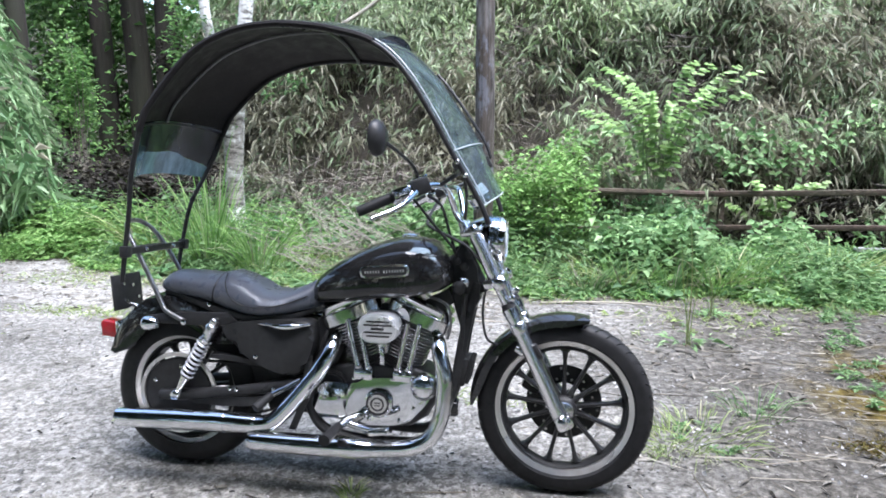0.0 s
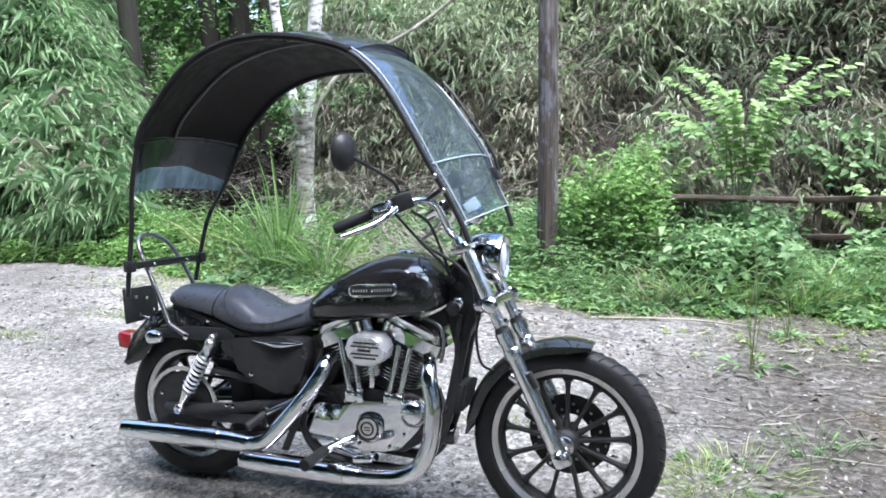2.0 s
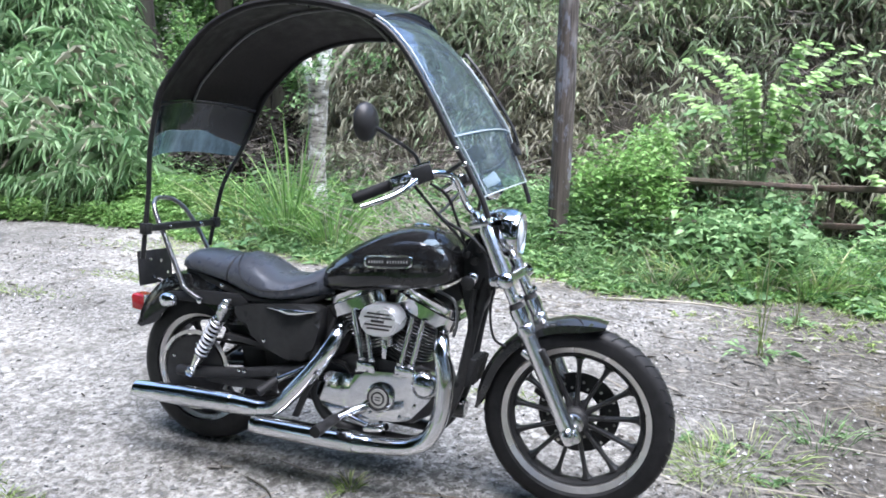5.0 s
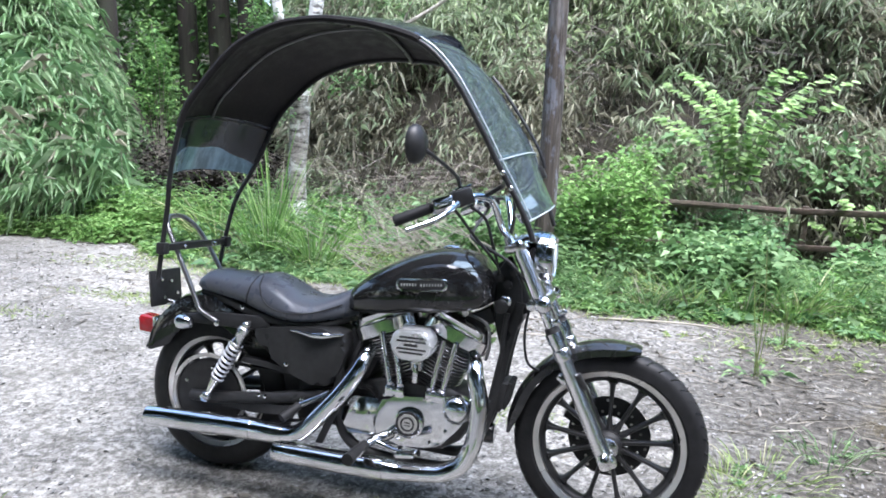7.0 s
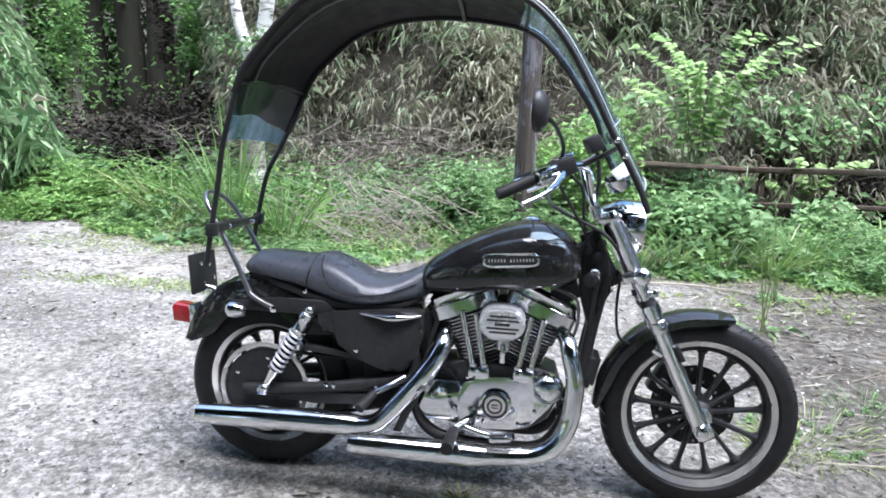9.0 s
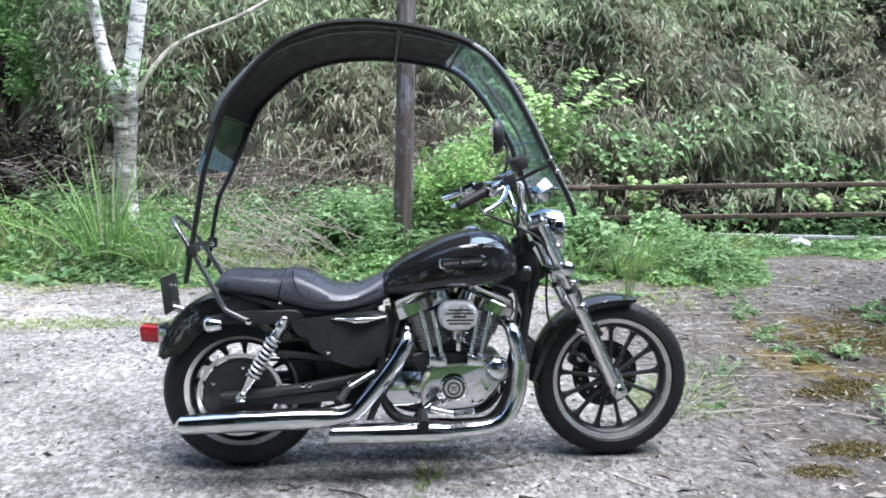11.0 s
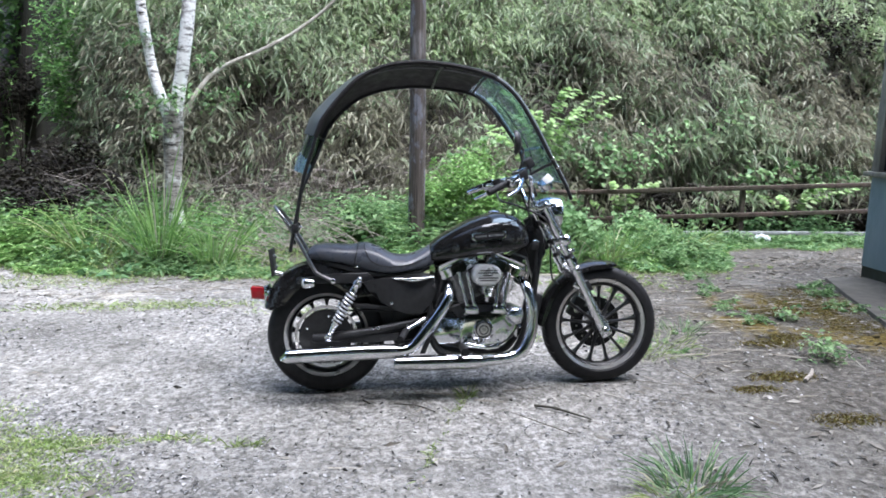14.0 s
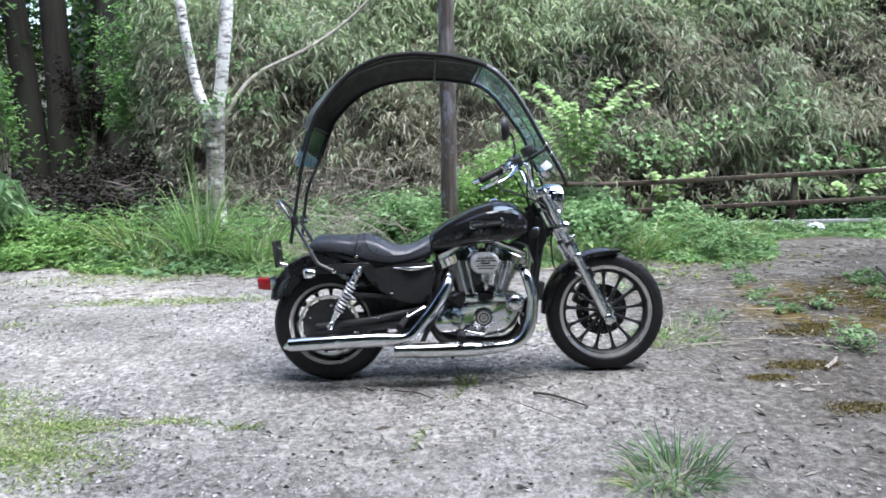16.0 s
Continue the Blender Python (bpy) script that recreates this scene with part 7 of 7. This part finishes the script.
part("headlamp_rim", lathe([(0.076, -0.046), (0.083, -0.042), (0.088, -0.016), (0.088, 0.006), (0.084, 0.016), (0.076, 0.020), (0.068, 0.010)], (1.262, 0, 0.962), (1, 0, -0.03), 48, True), CHROME, hl)
part("reflector", lathe([(0.004, -0.03), (0.03, -0.022), (0.055, -0.006), (0.068, 0.006)], (1.262, 0, 0.962), (1, 0, -0.03), 32, caps=False), CHROME, hl)
part("lens", lathe([(0.069, 0.006), (0.05, 0.018), (0.02, 0.023), (0.002, 0.024)], (1.262, 0, 0.962), (1, 0, -0.03), 32, caps=False), LENS, hl)
part("lens_ring", lathe([(0.05, 0.019), (0.052, 0.022), (0.054, 0.018)], (1.262, 0, 0.962), (1, 0, -0.03), 32, True), EDGE, hl)
for x, z in ((0.226, 0.362), (0.252, 0.361), (0.406, 0.372), (0.143, 0.690)):
    part("frame_bolt", lathe([(0.008, 0), (0.008, 0.006), (0.004, 0.009)], (x, -0.158, z), (0, -1, 0), 10), CHROME, bike)
visor = []
for i in range(9):
    x = 1.135 + 0.135 * i / 8
    r = 0.052 + 0.040 * math.sin(0.5 * math.pi * min(1, i / 5.5))
    row = [V((x, r * math.sin(a), 0.962 + 0.012 * (1 - i / 8) + r * math.cos(a))) for a in np.linspace(-0.95, 0.95, 11)]
    visor.append(row + [q - V((0, 0, 0.005)) for q in row[::-1]])
part("headlamp_visor", skin(bmesh.new(), visor), CHROME, bike, "chrome eyebrow over the headlamp")

# bars and controls
part("handlebar", tube([(0.81, -0.372, 1.072), (0.91, -0.322, 1.12), (0.99, -0.272, 1.152), (1.045, -0.21, 1.165), (1.075, -0.15, 1.145), (1.10, -0.09, 1.06), (1.115, -0.03, 1.03), (1.115, 0.03, 1.03), (1.10, 0.09, 1.06), (1.075, 0.15, 1.145), (1.045, 0.21, 1.165), (1.0, 0.27, 1.155), (0.93, 0.325, 1.13), (0.83, 0.42, 1.09)], 0.0125, 14), CHROME, bike, "chrome pulled-back handlebar")
for sg in (-1, 1):
    gx_, gz_ = (0.0, 0.0) if sg < 0 else (0.03, 0.022)
    part("riser", tube([(1.135, sg * 0.045, 0.985), (1.115, sg * 0.045, 1.03)], [0.02, 0.018], 14), CHROME, bike)
    gy_ = 0.055 if sg < 0 else 0.0
    part("grip", tube([(0.80 + gx_, sg * (0.428 - gy_), 1.068 + gz_), (0.815 + gx_, sg * (0.416 - gy_ * 0.9), 1.075 + gz_), (0.897 + gx_ * 0.6, sg * (0.347 - gy_ * 0.4), 1.115 + gz_ * 0.6), (0.91 + gx_ * 0.6, sg * (0.337 - gy_ * 0.3), 1.12 + gz_ * 0.6)], [0.016, 0.0185, 0.0185, 0.02], 18), RUBBER, bike, "black rubber grip")
    part("switch_housing", rbox((0.94, sg * 0.312, 1.132), (0.075, 0.05, 0.05), 0.01, (0, -22, sg * -33)), CHROME, bike)
    part("lever", tube([(0.99, sg * 0.31, 1.138), (0.965, sg * 0.38, 1.10), (0.93, sg * 0.43, 1.075), (0.878, sg * 0.477, 1.05)], [0.011, 0.010, 0.010, 0.008], 10), CHROME, bike)
part("brake_reservoir", rbox((0.99, -0.262, 1.158), (0.07, 0.06, 0.055), 0.008, (0, -22, 33)), BLACK_SATIN, bike, "black brake fluid reservoir")
part("clutch_perch", rbox((0.985, 0.27, 1.145), (0.05, 0.05, 0.04), 0.008, (0, -22, -33)), BLACK_SATIN, bike)
part("reservoir_cap", rbox((0.985, -0.262, 1.190), (0.06, 0.05, 0.010), 0.004, (0, -22, 33)), CHROME, bike)
mir = part("mirror", lathe([(0.005, -0.03), (0.035, -0.026), (0.052, -0.012), (0.056, 0.0), (0.054, 0.006)], (0.0, 0.0, 0.0), (-1, 0, 0), 36), BLACK_SATIN, bike, "oval black mirror on a thin stem")
mir.matrix_local = pose(0.905, -0.52, 1.306, 0, 0, -12) @ Matrix.Diagonal((1, 0.95, 1.06, 1))
part("mirror_glass", lathe([(0.051, 0.006), (0.05, 0.0075), (0.002, 0.0075)], (0, 0, 0), (-1, 0, 0), 36), CHROME, mir)
part("mirror_stem", tube([(0.985, -0.265, 1.185), (0.985, -0.33, 1.225), (0.955, -0.47, 1.272), (0.925, -0.51, 1.295)], [0.007, 0.006, 0.006, 0.008], 8), BLACK_SATIN, bike)
part("cable", tube([(1.02, -0.25, 1.13), (1.06, -0.19, 1.09), (1.075, -0.11, 1.0), (1.09, -0.07, 0.93)], 0.0055, 7), BLACK_MATT, bike)
part("cable", tube([(0.97, -0.27, 1.12), (1.03, -0.2, 1.03), (1.09, -0.09, 0.93), (1.1, -0.06, 0.87)], 0.005, 7), BLACK_MATT, bike)
part("clutch_cable", tube([(0.97, 0.29, 1.12), (0.96, 0.1, 1.04), (1.0, -0.08, 1.012), (1.13, -0.13, 0.955), (1.18, -0.13, 0.91), (1.21, -0.09, 0.87)], 0.006, 8), BLACK_MATT, bike)
part("brake_hose", tube([(1.215, -0.06, 0.80), (1.205, -0.09, 0.70), (1.22, -0.08, 0.60), (1.26, -0.06, 0.57)], 0.005, 7), BLACK_MATT, bike)
part("speedometer", lathe([(0.012, -0.05), (0.038, -0.035), (0.043, 0.0), (0.04, 0.008)], (1.175, -0.07, 1.13), (-0.45, -0.35, 0.82), 28), CHROME, bike, "chrome-backed round speedometer")
part("dial_glass", lathe([(0.037, 0.008), (0.002, 0.009)], (1.175, -0.07, 1.13), (-0.45, -0.35, 0.82), 28), CHROME, bike)
part("toll_bracket", tube([(1.115, 0.0, 1.03), (1.125, 0.0, 1.12), (1.11, 0.0, 1.22)], 0.007, 8), BLACK_SATIN, bike)
part("white_plate", rbox((1.185, -0.098, 1.15), (0.052, 0.004, 0.046), 0.002, (-24, -38, 14)), WHITE_LENS, bike, "small white plate beside the speedometer")
part("toll_unit", rbox((1.097, 0.0, 1.24), (0.05, 0.085, 0.055), 0.008, (0, -28, 8)), BLACK_MATT, bike, "small black electronic box above the handlebar")

# backrest hoop
hoop = []
for q in ((0.02, -0.128, 0.612), (-0.06, -0.128, 0.652), (-0.085, -0.122, 0.685), (-0.17, -0.112, 0.84), (-0.24, -0.095, 0.95), (-0.275, -0.055, 0.995), (-0.285, 0.0, 1.005)):
    hoop.append(V(q))
hoop += [V((q.x, -q.y, q.z)) for q in hoop[-2::-1]]
part("backrest_hoop", tube(hoop, 0.0095, 12), STEEL, bike, "bent steel backrest hoop")
for sg in (-1, 1):
    part("hoop_bolt", lathe([(0.012, 0), (0.012, 0.008), (0.006, 0.012)], (0.02, sg * 0.135, 0.612), (0, sg, 0), 10), CHROME, bike)

# ---- the roof on the motorcycle ----
roof = part("rain_roof", rbox((-0.178, 0, 0.8935), (0.012, 0.50, 0.028), 0.004, (0, 0, 3.3)), BLACK_SATIN, bike, "arched rain roof: black cloth, clear front screen, tinted rear window")
# rows along the arch: the near tube and the far tube
ARC = [
    (-0.191, -0.217, 0.773, -0.207, 0.213, 0.790),
    (-0.169, -0.229, 0.888, -0.194, 0.229, 0.909),
    (-0.137, -0.247, 1.044, -0.170, 0.258, 1.072),
    (-0.110, -0.273, 1.164, -0.124, 0.295, 1.193),
    (-0.075, -0.297, 1.268, -0.079, 0.316, 1.298),
    (-0.039, -0.309, 1.374, -0.036, 0.330, 1.416),
    (0.001, -0.305, 1.452, 0.009, 0.348, 1.498),
    (0.144, -0.295, 1.617, 0.146, 0.359, 1.627),
    (0.292, -0.293, 1.694, 0.297, 0.360, 1.690),
    (0.440, -0.303, 1.715, 0.448, 0.350, 1.711),
    (0.560, -0.322, 1.707, 0.566, 0.334, 1.710),
    (0.692, -0.343, 1.684, 0.696, 0.314, 1.696),
    (0.846, -0.360, 1.635, 0.847, 0.296, 1.662),
    (0.953, -0.363, 1.542, 0.948, 0.290, 1.583),
    (1.049, -0.356, 1.396, 1.050, 0.297, 1.452),
    (1.113, -0.346, 1.281, 1.126, 0.310, 1.335),
    (1.169, -0.336, 1.188, 1.159, 0.317, 1.236),
    (1.220, -0.332, 1.096, 1.205, 0.319, 1.143),
    (1.245, -0.330, 1.035, 1.233, 0.321, 1.065),
]
near_arc = glide([V(r[:3]) for r in ARC], 6)
far_arc = glide([V(r[3:]) for r in ARC], 6)
LAST = len(ARC) - 1


def arc_at(u, s):
    """A place on the roof: u counts the rows of ARC, s goes from the near side (-1) to the far side (1)."""
    i = max(0.0, min(u, LAST)) * 6
    k, t = int(i), i - int(i)
    n = min(k + 1, len(near_arc) - 1)
    return near_arc[k].lerp(near_arc[n], t).lerp(far_arc[k].lerp(far_arc[n], t), (s + 1) / 2)


def arc_up(u):
    w = arc_at(u + 0.25, 0) - arc_at(u - 0.25, 0)
    return V((-w.z, 0, w.x)).normalized()


def arc_sheet(u0, u1, n, rise, thick, side=1.0, m=12, sag=None, crest=None, lift=0.006):
    """A sheet across the roof between two places of its line, bowed upward."""
    rings = []
    for i in range(n + 1):
        top, low = [], []
        for j in range(m + 1):
            s = -1 + 2 * j / m
            a = u0 + (sag(s) if sag else 0)
            u = a + (u1 + (crest(s) if crest else 0) - a) * i / n
            nrm = arc_up(u)
            q = arc_at(u, s * side) + nrm * (rise * bow(u) / CROWN * (1 - s * s) + lift)
            top.append(q)
            low.append(q - nrm * thick)
        rings.append(top + low[::-1])
    return skin(bmesh.new(), rings)


CROWN = 0.045


def bow(u):
    """How far the sheets stand out between the two tubes: most over the rear."""
    return CROWN + 0.032 * float(smoothstep(8.0, 5.5, u))


part("roof_cloth", arc_sheet(4.75, 11.75, 40, CROWN, 0.004, 1.0, 24, None, lambda s: 0.07 * math.sin(7 * s) + 0.05 * math.sin(17 * s + 1)), FABRIC, roof, "taut black cloth roof")
part("roof_skin", arc_sheet(4.72, 11.75, 40, CROWN, 0.002, 1.02, 16, lift=0.0085), ROOF_SKIN, roof, "coated outer face of the roof cloth, blue-grey with sky sheen")
def reflection_edge(s):
    """The wavy edge between the dark and the sky-blue reflection drawn on the window."""
    return -0.62 * max(0.0, s - 0.3) - 0.30 * max(0.0, -0.45 - s) + 0.03 * math.sin(9 * s)


rear_win = part("rear_window", arc_sheet(3.0, 3.83, 10, CROWN * 0.9, 0.002, 1.0, 24, None, reflection_edge), SKY_TINT, roof, "tinted rear window with the sky's reflection in its blue")
band = part("rear_window_band", arc_sheet(3.85, 4.95, 8, CROWN * 0.9, 0.002, 1.0, 24, reflection_edge), DARK_FILM, roof, "upper rear window, a dark reflection put into its colour")
screen = part("front_screen", arc_sheet(11.6, 15.1, 24, CROWN, 0.0025), CLEAR, roof, "clear scratched plastic front screen")
low_screen = part("lower_screen", arc_sheet(14.95, 17.0, 8, CROWN, 0.0025, 0.97), CLEAR, roof, "clear plastic lower screen")
overlap = part("screen_overlap", arc_sheet(9.3, 12.0, 16, CROWN + 0.012, 0.0025, 0.9, lift=0.018), DARK_FILM, roof, "dark bluish sheet that lies over the front of the cloth")
for ob in (rear_win, band, screen, low_screen, overlap):
    ob.visible_shadow = False
for line, lo, hi in ((near_arc, 28, 73), (far_arc, 28, 73)):
    part("side_tube", tube(line, 0.0095, 10, 1), BLACK_SATIN, roof, "bent black steel roof tube")
    part("cloth_hem", tube([p + V((0, 0, 0.004)) for p in line[lo:hi]], 0.013, 8, 1), FABRIC, roof)


def arc_line(u0, u1, s, r, mat, name, lift=0.0, n=30):
    pts = []
    for i in range(n + 1):
        u = u0 + (u1 - u0) * i / n
        pts.append(arc_at(u, s) + arc_up(u) * (bow(u) * (1 - s * s) + lift))
    return part(name, tube(pts, r, 6, 1), mat, roof)


def cross_line(u, r, mat, name, lift=0.0):
    pts = [arc_at(u, s) + arc_up(u) * (bow(u) * (1 - s * s) + lift) for s in np.linspace(-1, 1, 13)]
    return part(name, tube(pts, r, 8, 1), mat, roof)


arc_line(4.9, 11.7, -0.12, 0.0052, SEAM, "cloth_seam", -0.006)
cross_line(10.25, 0.008, BLACK_SATIN, "roof_bow", -0.008)
cross_line(11.9, 0.006, BLACK_SATIN, "roof_bow", 0.004)
cross_line(4.85, 0.005, BLACK_SATIN, "roof_bow", 0.0)
cross_line(15.05, 0.003, EDGE, "screen_seam", 0.010)
cross_line(17.0, 0.0028, EDGE, "screen_lower_edge", 0.008)
arc_line(15.05, 17.0, 0.95, 0.0025, EDGE, "screen_side_edge", 0.01)
arc_line(15.05, 17.0, -0.95, 0.0025, EDGE, "screen_side_edge", 0.01)
arc_line(11.95, 15.05, -0.97, 0.003, EDGE, "screen_side_edge", 0.012)
arc_line(11.95, 15.05, 0.97, 0.003, EDGE, "screen_side_edge", 0.012)
for sg in (-1, 1):
    part("strut_clamp", rbox((-0.178 - 0.0135 * sg, sg * 0.23, 0.893), (0.036, 0.036, 0.045), 0.006), BLACK_SATIN, roof)
    part("clamp_bolt", lathe([(0.007, 0), (0.007, 0.012), (0.004, 0.015)], (-0.17, sg * 0.10, 0.894), (1, 0, 0), 8), ALLOY, roof)
    hold = arc_at(15.6, sg)
    part("screen_mount", tube([hold, V((1.12, sg * 0.24, 1.205)), V((1.06, sg * 0.2, 1.17))], 0.008, 8), BLACK_SATIN, roof)
    for u in (15.4, 15.9):
        part("mount_bolt", lathe([(0.008, 0), (0.008, 0.01), (0.004, 0.013)], arc_at(u, sg * 1.03), (0.4, sg, 0), 8), ALLOY, roof)
part("hoop_brace", tube([(-0.178, -0.16, 0.893), (-0.20, -0.105, 0.898), (-0.205, 0.0, 0.90), (-0.20, 0.105, 0.898), (-0.188, 0.16, 0.893)], 0.009, 10), BLACK_SATIN, roof)
arc_line(12.8, 15.6, 0.82, 0.007, BLACK_SATIN, "wiper_arm", 0.03)
part("wiper_blade", rbox(arc_at(15.7, 0.86) + arc_up(15.7) * 0.03, (0.02, 0.05, 0.05), 0.004, (0, -25, 0)), BLACK_MATT, roof)
